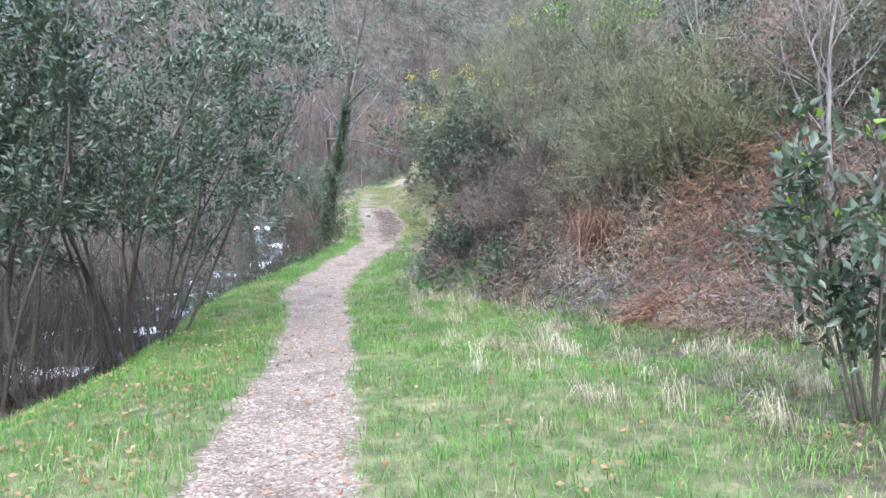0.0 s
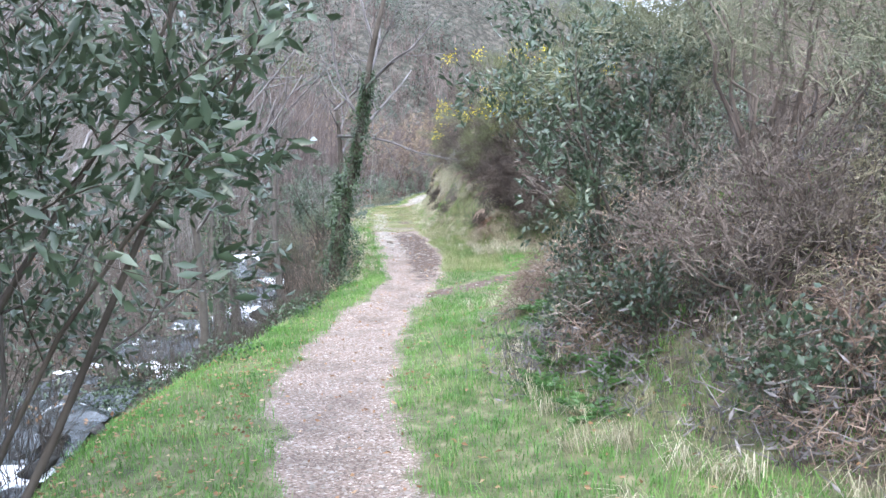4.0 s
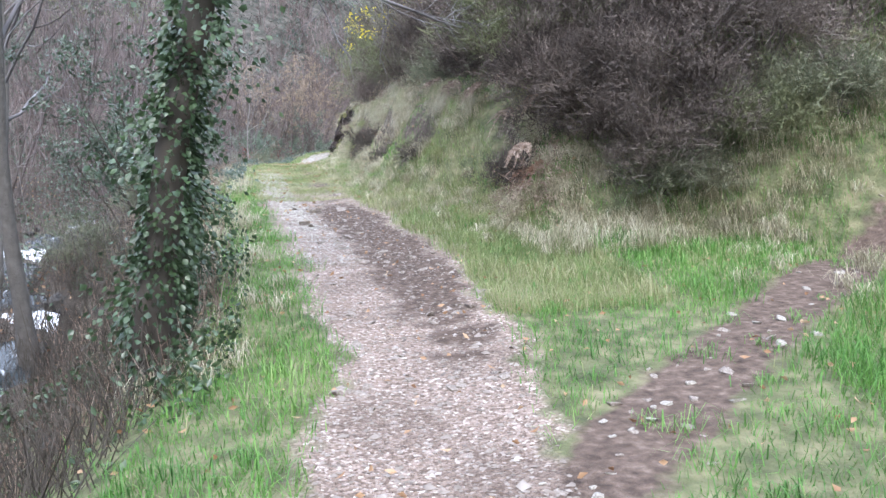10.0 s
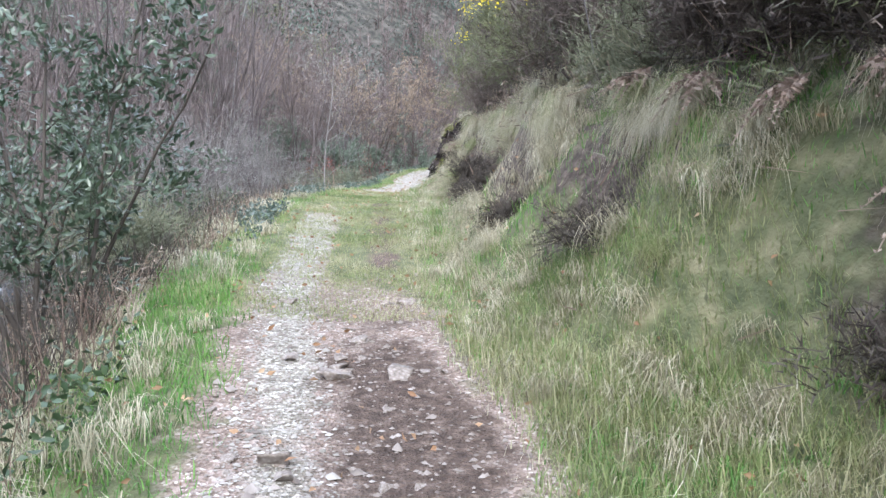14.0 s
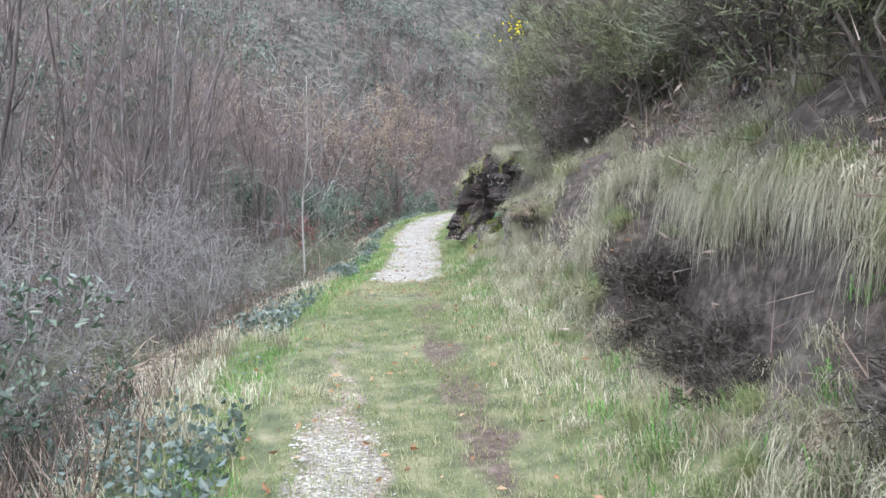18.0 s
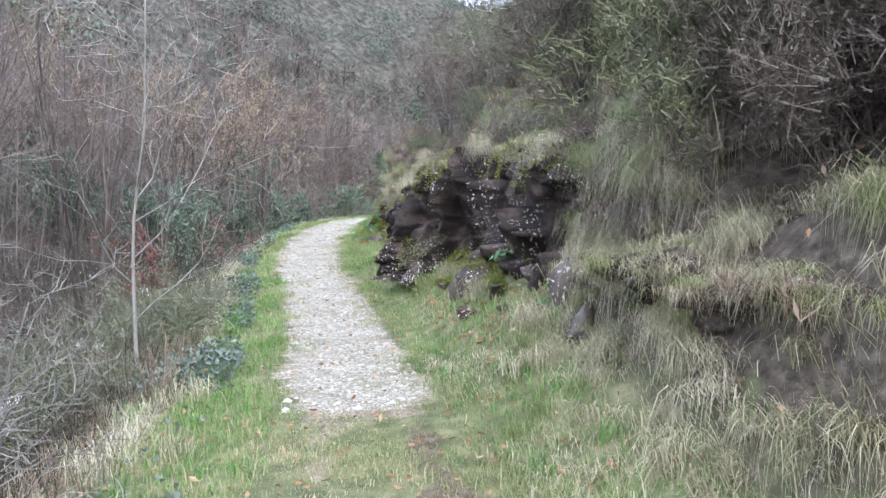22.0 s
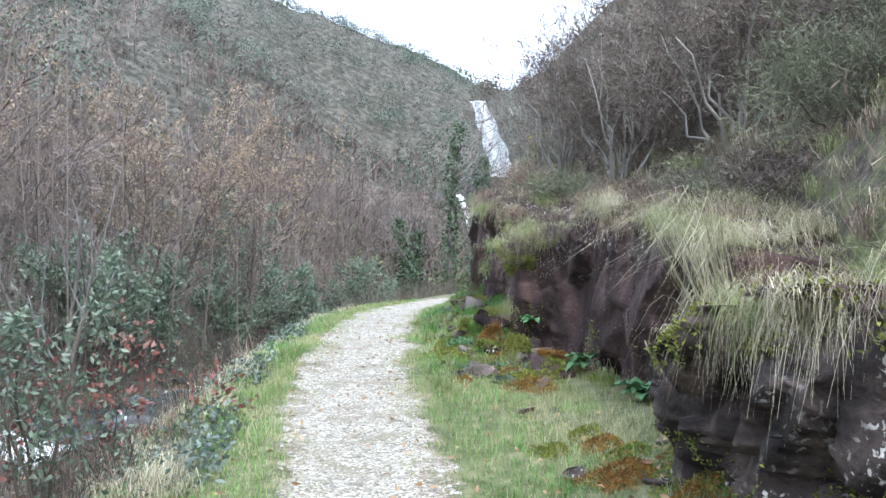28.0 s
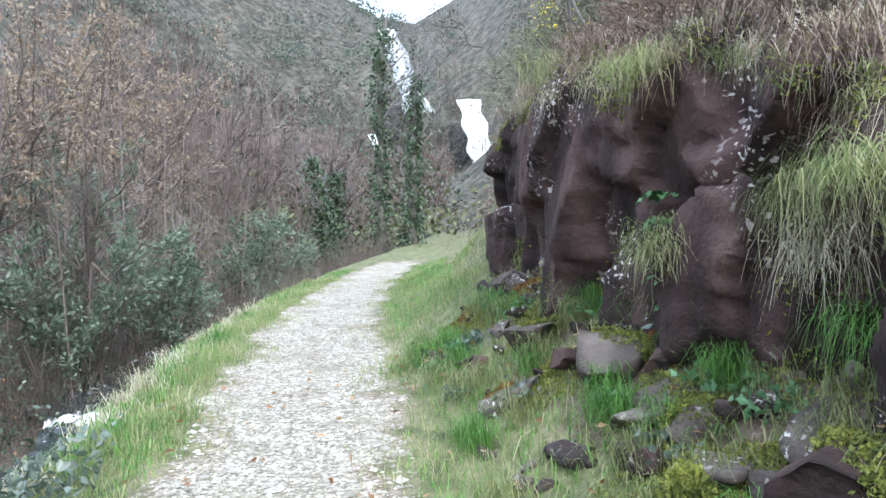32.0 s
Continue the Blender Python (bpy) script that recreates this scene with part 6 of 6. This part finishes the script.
# long hair-like tufts hanging from the edge of the crag, and low bushes on its lip
for x, y, z, ln, m in ((.46, 51.8, 4.52, .40, VERGE), (.50, 51.6, 4.56, .38, VERGE), (.5, 52.0, 4.55, .36, STRAW), (-.86, 45.9, 3.75, .36, STRAW), (-.80, 46.3, 3.75, .34, VERGE), (-.86, 45.4, 3.9, .30, STRAW), (-.72, 46.6, 3.75, .36, STRAW), (.62, 50.2, 4.75, .26, STRAW), (.50, 48.9, 4.5, .26, STRAW), (-.70, 45.0, 4.0, .3, STRAW), (-.55, 43.2, 4.2, .24, STRAW), (-.6, 41.3, 4.0, .3, STRAW), (-.55, 40.6, 3.8, .3, VERGE)):
    t = thing("hanging_tuft", x, y, z, "long tuft of grass hanging like hair over the rock edge", "grass", "hanging grass tufts")
    n = 420
    tagged(solid("blade", strands(rng.normal(0, .08, (n, 3)) * [.8, 1.2, .6], ln * rng.uniform(.35, 1.35, n), .003, rng.uniform(.3, .8, n), rng.uniform(.1, .8, n), rng, rng.normal(math.pi + .3, 1.1, n)), m, t), kind="stuff")
for k in range(30):
    y = 47.4 + k * .27
    i = int(np.argmin(np.abs(FV[:, FV.shape[1] // 2, 1] - y)))
    p = FV[i, int(FV.shape[1] * rng.uniform(.66, .78))]
    t = thing("hanging_tuft", float(p[0]), float(p[1]), float(p[2]) + .01, "shaggy tuft of dry grass over the lip of the rock face", "grass", "hanging grass tufts")
    n = 320
    tagged(solid("blade", strands(rng.normal(0, .10, (n, 3)) * [.9, 1.2, .3], (1 if y < 49.5 else .7) * rng.uniform(.16, .42, n), .0042, rng.uniform(.3, .85, n), rng.uniform(-.2, .8, n), rng, rng.normal(math.pi, 1.0, n)), (STRAW, VERGE, BRACKEN, STRAW, VERGE)[k % 5] if y < 49.5 else (BRACKEN, HEATH, VERGE, BRACKEN, HEATH)[k % 5], t), kind="stuff")
for y, f, ln, m in ((52.35, .62, .24, BRACKEN), (52.5, .5, .26, VERGE), (52.55, .38, .26, STRAW), (52.7, .45, .24, VERGE), (52.4, .3, .26, GRASS), (53.3, .35, .20, VERGE), (51.9, .3, .22, VERGE)):
    i = int(np.argmin(np.abs(FV[:, FV.shape[1] // 2, 1] - y)))
    p = FV[i, int(FV.shape[1] * f)]
    t = thing("crevice_tuft", float(p[0]), float(p[1]), float(p[2]), "drooping green grass growing from a crack of the rock face", "grass", "grass in the cracks of the rock")
    n = 260
    tagged(solid("blade", strands(rng.normal(0, .05, (n, 3)) * [.5, 1.5, 1], ln * rng.uniform(.4, 1.3, n), .0045, rng.uniform(.3, .9, n), rng.uniform(0, .8, n), rng, rng.normal(math.pi, .9, n)), m, t), kind="stuff")
for k in range(26):
    y = 39.4 + .75 * rng.random()
    x = -.85 + .75 * rng.random()
    t = thing("hanging_tuft", x, y, lift(x, y) + .01, "long dry grass drooping down the steep bank beside the rock", "grass", "hanging grass tufts")
    n = 260
    tagged(solid("blade", strands(rng.normal(0, .08, (n, 3)) * [.8, 1.1, .8], rng.uniform(.2, .5, n), .0046, rng.uniform(.3, .8, n), rng.uniform(.0, .9, n), rng, rng.normal(math.pi, .8, n)), (STRAW, VERGE, BRACKEN, HEATH)[k % 4], t), kind="stuff")
for k in range(20):
    y = 40.4 + k * .82
    if 45.4 < y < 48.4:
        continue
    g = OV if y < 46.8 else FV
    i = int(np.argmin(np.abs(g[:, g.shape[1] // 2, 1] - y)))
    p = g[i, int(g.shape[1] * .85)]
    broom_bush(float(p[0]) + .15, float(p[1]), rng.uniform(.3, .5), rng.uniform(.7, 1.1), "low dry heather on the lip of the rock", rng, (HEATH, BRACKEN, HEATH, BROOM)[k % 4], 1300, "heather_bush", "low heather on the rock edge", base_z=float(p[2]), wood=TWIGDARK, shoot=.13)

for x, y, s, m in ((-1.75, 57.5, .45, DEBRIS), (-2.5, 58.9, .75, STREAMROCK), (-2.0, 60.4, .6, STREAMROCK), (-1.5, 58.9, .35, DEBRIS)):
    ob = solid("edge_boulder", boulder((s, s * 1.1, s * .7), rng, 16, 7, .012), m)
    ob.matrix_basis = pose(x, y, lift(x, y) + s * .1, rng.uniform(-15, 15), rng.uniform(-15, 15), rng.uniform(0, 360))
    tagged(ob, "boulder on the edge above the foaming stream", "boulder", "boulders above the stream")

# ---- the waterfall at the head of the valley ----
def fall_sheet(parent, name, top, foot, w0, w1, rng):
    top, foot = np.array(top), np.array(foot)
    k, m = 26, 9
    s = np.linspace(0, 1, k)[:, None]
    a = np.linspace(-.5, .5, m)[None]
    mid = top + (foot - top) * s[..., None]
    side = np.array([.93, -.37, 0])
    w = (w0 + (w1 - w0) * s) * (1 + .15 * np.sin(s * 19 + rng.random() * 6))
    v = mid + side * (a * w)[..., None] + np.array([-.37, -.93, 0]) * (.5 * np.sin(s * 3.1) + .25 * np.cos(a * 9 + s * 4) + .2 * rng.random((k, m)))[..., None]
    q = (np.arange(k - 1)[:, None] * m + np.arange(m - 1)[None]).ravel()
    return solid(name, (v.reshape(-1, 3), [np.stack([q, q + 1, q + m + 1, q + m], 1)]), FALLS, parent, "white falling water", True)


t = thing("waterfall", 0, 0, 0, "tall white waterfall dropping over dark cliffs", "waterfall")
fall_sheet(t, "upper_fall", (27.6, 133.2, 29.0), (32.6, 136.4, 20.2), 1.8, 3.4, rng)
fall_sheet(t, "lower_fall", (38.0, 134.0, 21.7), (40.0, 134.0, 12.6), 2.6, 3.0, rng)
fall_sheet(t, "side_cascade", (26.4, 136.2, 17.5), (28.5, 136.0, 12.0), .8, 1.2, rng)
fall_sheet(t, "foot_cascade", (38.6, 131.2, 12.6), (32.8, 127.0, 7.5), 1.4, 2.2, rng)
for name, x, y, z, sx, sy, sz in (("cliff", 32.5, 143, 19, 12, 8, 18), ("cliff", 41, 142, 13, 12, 8, 17), ("cliff", 38.8, 138, 15.5, 8, 5, 12.5)):
    ob = solid(name, boulder((sx, sy, sz), rng, 20, 20, .03), STREAMROCK)
    ob.matrix_basis = pose(x, y, z, 0, 0, -20)
    tagged(ob, "dark wet cliff behind the waterfall", "cliff")

# ---- ledges and broken rock below the crag ----
for x, y, z, s in ((.32, 50.55, 3.2, .55), (.15, 51.75, 3.35, .6), (.30, 52.1, 3.7, .5), (.05, 52.0, 3.2, .4), (.42, 52.9, 3.65, .45), (.55, 53.6, 3.8, .4), (.62, 54.5, 3.85, .4), (-.78, 42.6, 2.55, .5), (-.85, 43.9, 2.55, .35), (-.75, 44.3, 2.6, .4)):
    ob = solid("ledge_rock", boulder((s * .8, s, s * .75), rng, 13, 7, .012), ROCK if y < 47 else DEBRIS if s < .5 else SLAB)
    ob.matrix_basis = pose(x, y, z - .22 * s, rng.uniform(-22, 22), rng.uniform(-22, 22), rng.uniform(0, 360))
    tagged(ob, "broken mossy rock ledge at the foot of the rock", "rock", "broken rock ledges")
    v = np.array([c.co for c in ob.data.vertices])
    top = v[(v[:, 2] > s * .12) & (wobble(v[:, 0], v[:, 1], s * .3, 3) > .05)]
    k = rng.integers(0, len(top), 1500)
    tagged(solid("moss", leaves(top[k] + rng.normal(0, .014, (1500, 3)), rng.normal(0, .6, (1500, 3)) + [0, 0, .5], .022, .011, rng), MOSS, ob, "yellow-green moss"), kind="stuff")
# the overhanging block of the crag and the mossy nose beside it, with hair-like grass
block = solid("overhanging_block", boulder((.62, .95, .85), rng, 22, 11, .012), SLAB)
block.matrix_basis = pose(.78, 52.95, 4.55, 6, -8, 12)
tagged(block, "angular maroon block jutting out of the rock face", "rock")
for x, y, z, r, m in ((.40, 51.8, 4.22, .26, MOSS), (.28, 51.45, 3.3, .13, MOSS), (.16, 51.95, 3.42, .11, RUSTMOSS), (.42, 50.9, 3.2, .12, RUSTMOSS), (.0, 52.5, 3.45, .10, MOSS), (.52, 50.1, 3.05, .12, MOSS)):
    ob = solid("moss_cushion", boulder((r * 1.6, r * 1.9, r * 1.7), rng, 6, 7, .05), DEBRIS)
    ob.matrix_basis = pose(x, y, z, rng.uniform(-15, 15), rng.uniform(-15, 15), rng.uniform(0, 360))
    tagged(ob, "rock nose thickly covered with yellow-green moss" if m is MOSS else "small rock covered with orange-brown moss", "rock", "mossy noses of the crag")
    v = np.array([c.co for c in ob.data.vertices])
    k = rng.integers(0, len(v), 5200)
    tagged(solid("moss", leaves(v[k] * rng.uniform(.98, 1.1, (5200, 1)) + rng.normal(0, .02, (5200, 3)), unit(v[k]) + rng.normal(0, .5, (5200, 3)), .026, .012, rng), m, ob, "thick moss"), kind="stuff")
# moss and low growth on the slope of debris
def moss_patch(x, y, r, material, label, rng):
    """A low uneven mat of moss that follows the ground."""
    t = thing("moss_patch", x, y, lift(x, y), label, "moss", "moss patches on the stony slope")
    k = int(6500 * r)
    a, u = rng.uniform(0, 6.28, k), np.sqrt(rng.random(k))
    edge = r * (1 + .45 * wobble(np.cos(a), np.sin(a), .5, int(x * 37) % 9))
    dx, dy = u * edge * np.cos(a), u * edge * np.sin(a) * 1.3
    h = .05 * (1 - u ** 2) * (1 + wobble(dx, dy, .05, 2)) + .01
    p = np.stack([dx, dy, land(x + dx, y + dy) - lift(x, y) + h], 1)
    solid("moss", leaves(p, rng.normal(0, .55, (k, 3)) + [0, 0, .6], rng.uniform(.012, .03, k), .010, rng), material, t)


for k in range(60):
    y = rng.uniform(50.2, 56.4) if k < 44 else rng.uniform(41, 49)
    x = at(y, X_C) + at(y, W_C) + (.3 + 1.25 * rng.random() ** .7 if k < 44 else rng.uniform(.6, 1.2))
    orange = k % 4 == 3
    moss_patch(x, y, rng.uniform(.08, .26), RUSTMOSS if orange else MOSS, "mat of orange-brown moss on the stony slope" if orange else "mat of yellow-green moss on the stony slope", rng)
for k in range(80):
    y = rng.uniform(50.6, 56.2)
    x = at(y, X_C) + at(y, W_C) + .2 + 1.1 * rng.random()
    if k % 3 == 0:
        t = thing("leafy_herb", x, y, lift(x, y), "low bluish-green leafy plants on the stony slope", "plant", "low plants on the stony slope")
        n = 70
        tagged(solid("leafage", leaves(rng.normal(0, .07, (n, 3)) * [1, 1, .3] + [0, 0, .03], rng.normal(0, .6, (n, 3)) + [0, 0, .5], rng.uniform(.03, .07, n), .03, rng), BLUELEAF if k % 2 else ROSETTE, t), kind="stuff")
    else:
        t = thing("dry_grass_tuft", x, y, lift(x, y) - .01, "small tuft of pale and green grass on the stony slope", "grass", "grass tufts on the stony slope")
        n = 130
        tagged(solid("blade", blades(rng.normal(0, .05, (n, 3)) * [1, 1, .2], rng.uniform(.10, .30, n), .0036, rng.uniform(.3, 1.0, n), rng.uniform(.1, 1.1, n), rng, rng.normal(math.pi, 1.2, n)), (STRAW, VERGE, GRASS)[k % 3], t), kind="stuff")

# tall dark bushes over the near end of the rocks
broom_bush(-.35, 39.5, 2.3, 1.6, "tall olive gorse bush with yellow flowers above the rock", rng, GORSE, 3600, "gorse_bush", flower=.5, wood=TWIGDARK)
broom_bush(.1, 38.3, 1.8, 1.5, "tall brown bush on the crest of the bank", rng, HEATH, 3400, "heather_bush", wood=TWIGDARK)
for x, y, h, w in ((.45, 39.6, 2.5, 2.2), (1.5, 37.2, 2.0, 1.8), (1.1, 41.4, 2.6, 2.2), (.5, 42.8, 2.2, 2.0)):
    broom_bush(x, y, h, w, "tall dark brown bush above the rock", rng, HEATHDARK if y < 41 else HEATH, 4200, "heather_bush", wood=TWIGDARK)
white = solid("white_stone", boulder((.10, .08, .10), rng, 8, 4, .01), LICHEN)
white.matrix_basis = pose(-.90, 37.4, 3.06, 10, 5, 30)
tagged(white, "small white stone lodged in the low rock ledge", "stone")

# ---- a long limb of the ivy-clad tree reaching over the path ----
limb = thing("overhanging_limb", -3.2, 23.3, 3.3, "bare limb of the ivy-clad tree reaching over the path", "branch")
pts, rad = stem(rng, (0, 0, 0), (1.6, 2.2, .75), 3.6, .035, 9, .14, -.01, .2)
solid("limb", tube(pts, rad, 6), TWIG, limb, smooth_faces=True)
tagged(solid("twigwork", branch_mesh(branching(rng, pts, rad, .2, 12, .8, 1.0, 2, .03)), TWIG, limb), kind="stuff")
pts, rad = stem(rng, (0, -.4, .5), (1.7, -.6, 1.0), 3.0, .03, 8, .14, .0, .2)
solid("limb", tube(pts, rad, 6), TWIG, limb, smooth_faces=True)
tagged(solid("twigwork", branch_mesh(branching(rng, pts, rad, .2, 12, .8, 1.0, 2, .03)), TWIG, limb), kind="stuff")

# ---- pale twiggy shrubs on the stream side of the upper path ----
for x, y, h in ((-5.4, 38.6, 1.9), (-5.9, 37.0, 2.2), (-5.0, 40.3, 1.7), (-6.6, 41.5, 2.6), (-5.6, 35.2, 1.8)):
    bare_tree(x, y, h, .022, "pale tangled bare shrub beside the stream", rng, (.1, -.1), .08, 12, 0, PALETWIG, PALETWIG, "bare_shrub", "bare shrubs", 1.05, stems=4, reach=.6)
bare_tree(4.3, 8.2, 2.8, .03, "bare dead shrub leaning out of the bank", rng, (-.35, -.1), .2, 9, 0, PALETWIG, PALETWIG, "bare_shrub", "bare shrubs", .7, stems=3, reach=.55)
for x, y, h, w in ((4.6, 12.6, 2.6, 2.2), (6.0, 10.6, 2.8, 2.4), (5.6, 14.2, 3.0, 2.4), (7.4, 12.8, 3.2, 2.6)):
    leafy_bush(x, y, h, w, "dark evergreen bush higher on the bank", rng, 7, .08, .034, 3600, EVERGREEN, radius=.022, low=.12)
for x, y, h in ((5.2, 9.6, 3.0), (4.2, 11.6, 2.8), (6.6, 8.4, 3.4)):
    bare_tree(x, y, h, .03, "bare dead shrub on the bank", rng, (-.2, -.1), .2, 9, 0, PALETWIG, PALETWIG, "bare_shrub", "bare shrubs", .75, stems=3, reach=.5)
bank_scrub("grey_dead_twigs", 260, 5, 14.5, .1, 4.5, .7, 55, TWIG, "grey dead twigs among the bracken", rng)

# ---- low brambles and ivy on the lower bank ----
rng = np.random.default_rng(71)
for x, y, h, w, m in ((1.1, 11.4, .7, 1.3, EVERGREEN), (3.2, 10.2, 1.0, 1.4, EVERGREEN), (4.2, 10.0, 1.2, 1.5, EVERPALE), (3.0, 12.6, 1.3, 1.6, EVERPALE), (4.6, 11.6, 1.3, 1.8, EVERGREEN), (3.6, 7.6, .8, 1.2, EVERGREEN), (.6, 12.9, .7, 1.0, EVERGREEN), (.2, 13.7, .6, 1.0, EVERGREEN), (.5, 14.6, .7, 1.1, EVERGREEN), (.9, 15.3, .7, 1.0, EVERGREEN), (1.9, 15.6, 1.2, 1.6, EVERGREEN), (2.6, 17.2, 1.2, 1.8, EVERPALE), (3.2, 19.0, 1.2, 1.8, EVERGREEN), (5.2, 8.8, 1.6, 2.0, EVERGREEN)):
    leafy_bush(x, y, h, w, "low leafy bramble among the dead bracken" if m is EVERGREEN else "pale green leafy shrub on the bank", rng, 6, .06, .035, int(900 * w), m, "bramble_bush", "brambles on the bank", radius=.008, low=.05)
for x, y, w in ((3.9, 12.2, 1.6), (3.0, 11.2, 1.5), (4.8, 9.6, 1.6), (2.0, 12.0, 1.2)):
    bracken_heap(x, y, w, .7, rng, 700, STRAW, "pale withered bracken hanging over the bank")
# bushes right above the rocks
for y in (41.5, 43.0, 44.6, 46.4, 48.2, 49.8, 51.4, 53.0, 54.8, 56.6):
    x = at(y, X_C) + at(y, W_C) + at(y, B_F, Y_B) + rng.uniform(1.3, 2.0)
    broom_bush(float(x), y, rng.uniform(1.0, 1.5), rng.uniform(1.4, 1.9), "dry brown heather bush above the rock", rng, HEATH if y % 2 > .8 else BROOM, 2400, "heather_bush")
for x, y, h, w, k in ((.7, 38.5, 2.2, 2.0, 0), (1.4, 40.2, 2.4, 2.2, 0), (.9, 42.6, 2.2, 2.0, 1), (1.6, 44.5, 2.4, 2.2, 0), (1.2, 36.4, 2.2, 2.2, 2), (.9, 34.2, 2.0, 2.0, 0), (2.2, 33.0, 2.6, 2.4, 2), (2.6, 36.6, 2.6, 2.4, 1), (1.6, 31.6, 2.0, 2.0, 0), (2.4, 48.0, 2.2, 2.2, 0), (2.9, 51.5, 2.4, 2.4, 0)):
    broom_bush(x, y, h, w, ("tall dark heather bush above the bank", "tall grey-green broom bush above the bank", "tall gorse bush with yellow flowers above the bank")[k], rng, (HEATH, BROOM, GORSE)[k], 2600, ("heather_bush", "broom_bush", "gorse_bush")[k], flower=(0, 0, .4)[k])

for x, y, h, w in ((2.3, 54.6, 3.0, 2.4), (2.0, 52.4, 2.6, 2.2), (1.9, 50.0, 2.4, 2.2), (2.9, 56.6, 3.0, 2.6), (3.4, 52.6, 3.2, 2.8)):
    broom_bush(x, y, h, w, "tall dry brown bush with pale dead stems above the rock", rng, HEATH, 3600, "heather_bush", wood=PALETWIG)

# ---- pale lichened boulders and dry litter in front of the first outcrop ----
rng = np.random.default_rng(91)
for x, y, s in ((-.84, 42.5, .6), (-.95, 43.3, .3), (-1.02, 44.4, .34), (-.9, 45.4, .28), (-.95, 41.6, .3)):
    ob = solid("mossy_boulder", boulder((s * .8, s, s * .8), rng, 12, 7, .012), DEBRIS)
    ob.matrix_basis = pose(x, y, lift(x, y) + s * .08, rng.uniform(-15, 15), rng.uniform(-15, 15), rng.uniform(0, 360))
    tagged(ob, "pale lichened boulder with moss in front of the outcrop", "rock", "boulders in front of the outcrop")
    v = np.array([c.co for c in ob.data.vertices])
    top = v[(v[:, 2] > s * .1) & (wobble(v[:, 0], v[:, 1], s * .3, 3) > .0)]
    k = rng.integers(0, len(top), 1200)
    tagged(solid("moss", leaves(top[k] + rng.normal(0, .014, (1200, 3)), rng.normal(0, .6, (1200, 3)) + [0, 0, .5], .022, .011, rng), MOSS, ob, "yellow-green moss"), kind="stuff")
for x, y in ((-.85, 43.5), (-.9, 44.8), (-1.0, 42.0), (-.9, 46.0), (-1.0, 45.0), (-.85, 42.9), (-1.05, 43.9)):
    t = thing("dry_grass_tuft", x, y, lift(x, y) - .01, "tuft of pale grass at the foot of the outcrop", "grass", "grass tufts at the foot of the outcrop")
    tagged(solid("blade", blades(rng.normal(0, .07, (220, 3)) * [1, 1, .2], rng.uniform(.12, .34, 220), .0036, rng.uniform(.3, 1.0, 220), rng.uniform(.1, 1.1, 220), rng), STRAW if y % 1 < .6 else VERGE, t), kind="stuff")
leaf_litter("rock_foot_leaves", 700, 40, 48, .9, 2.0, LITTER, "russet dead leaves below the outcrop", rng, .06)


# ---- single stones on the path and the side track, parts of the ground ----
rng = np.random.default_rng(61)
STONES = []
for k in range(8):
    v, f = boulder((1, rng.uniform(.6, .95), rng.uniform(.32, .55)), rng, 7, 3, .015)
    me = raw_mesh("stone", v, f)
    me.materials.append((PEBBLE, PALEPEBBLE)[k % 2])
    STONES.append(me)


def stone(x, y, size, pale, turn):
    ob = new("stone", STONES[int(rng.integers(4)) * 2 + pale])
    ob.parent = ground
    ob.matrix_basis = pose(float(x), float(y), lift(x, y) - size * .03, rng.uniform(-12, 12), rng.uniform(-12, 12), turn) @ Matrix.Scale(size, 4)


for k in range(250):
    y = rng.uniform(21, 29) if k % 4 else rng.uniform(5, 20)
    x = at(y, X_C) + rng.uniform(-.95, .95) * at(y, W_C)
    stone(x, y, rng.uniform(.02, .045) if y < 20.5 else rng.uniform(.03, .09) if k % 7 else rng.uniform(.10, .20), 0, rng.uniform(0, 360))
for k in range(75):
    x = rng.uniform(-1.5, 3.2)
    stone(x, track_at(x) + rng.normal(0, .24), rng.uniform(.03, .085), int(rng.random() < .6), rng.uniform(0, 360))
for k in range(90):
    y = rng.uniform(40.5, 58)
    x = at(y, X_C) + rng.uniform(-1.0, 1.0) * at(y, W_C)
    stone(x, y, rng.uniform(.025, .06) if k % 9 else rng.uniform(.08, .14), 1, rng.uniform(0, 360))
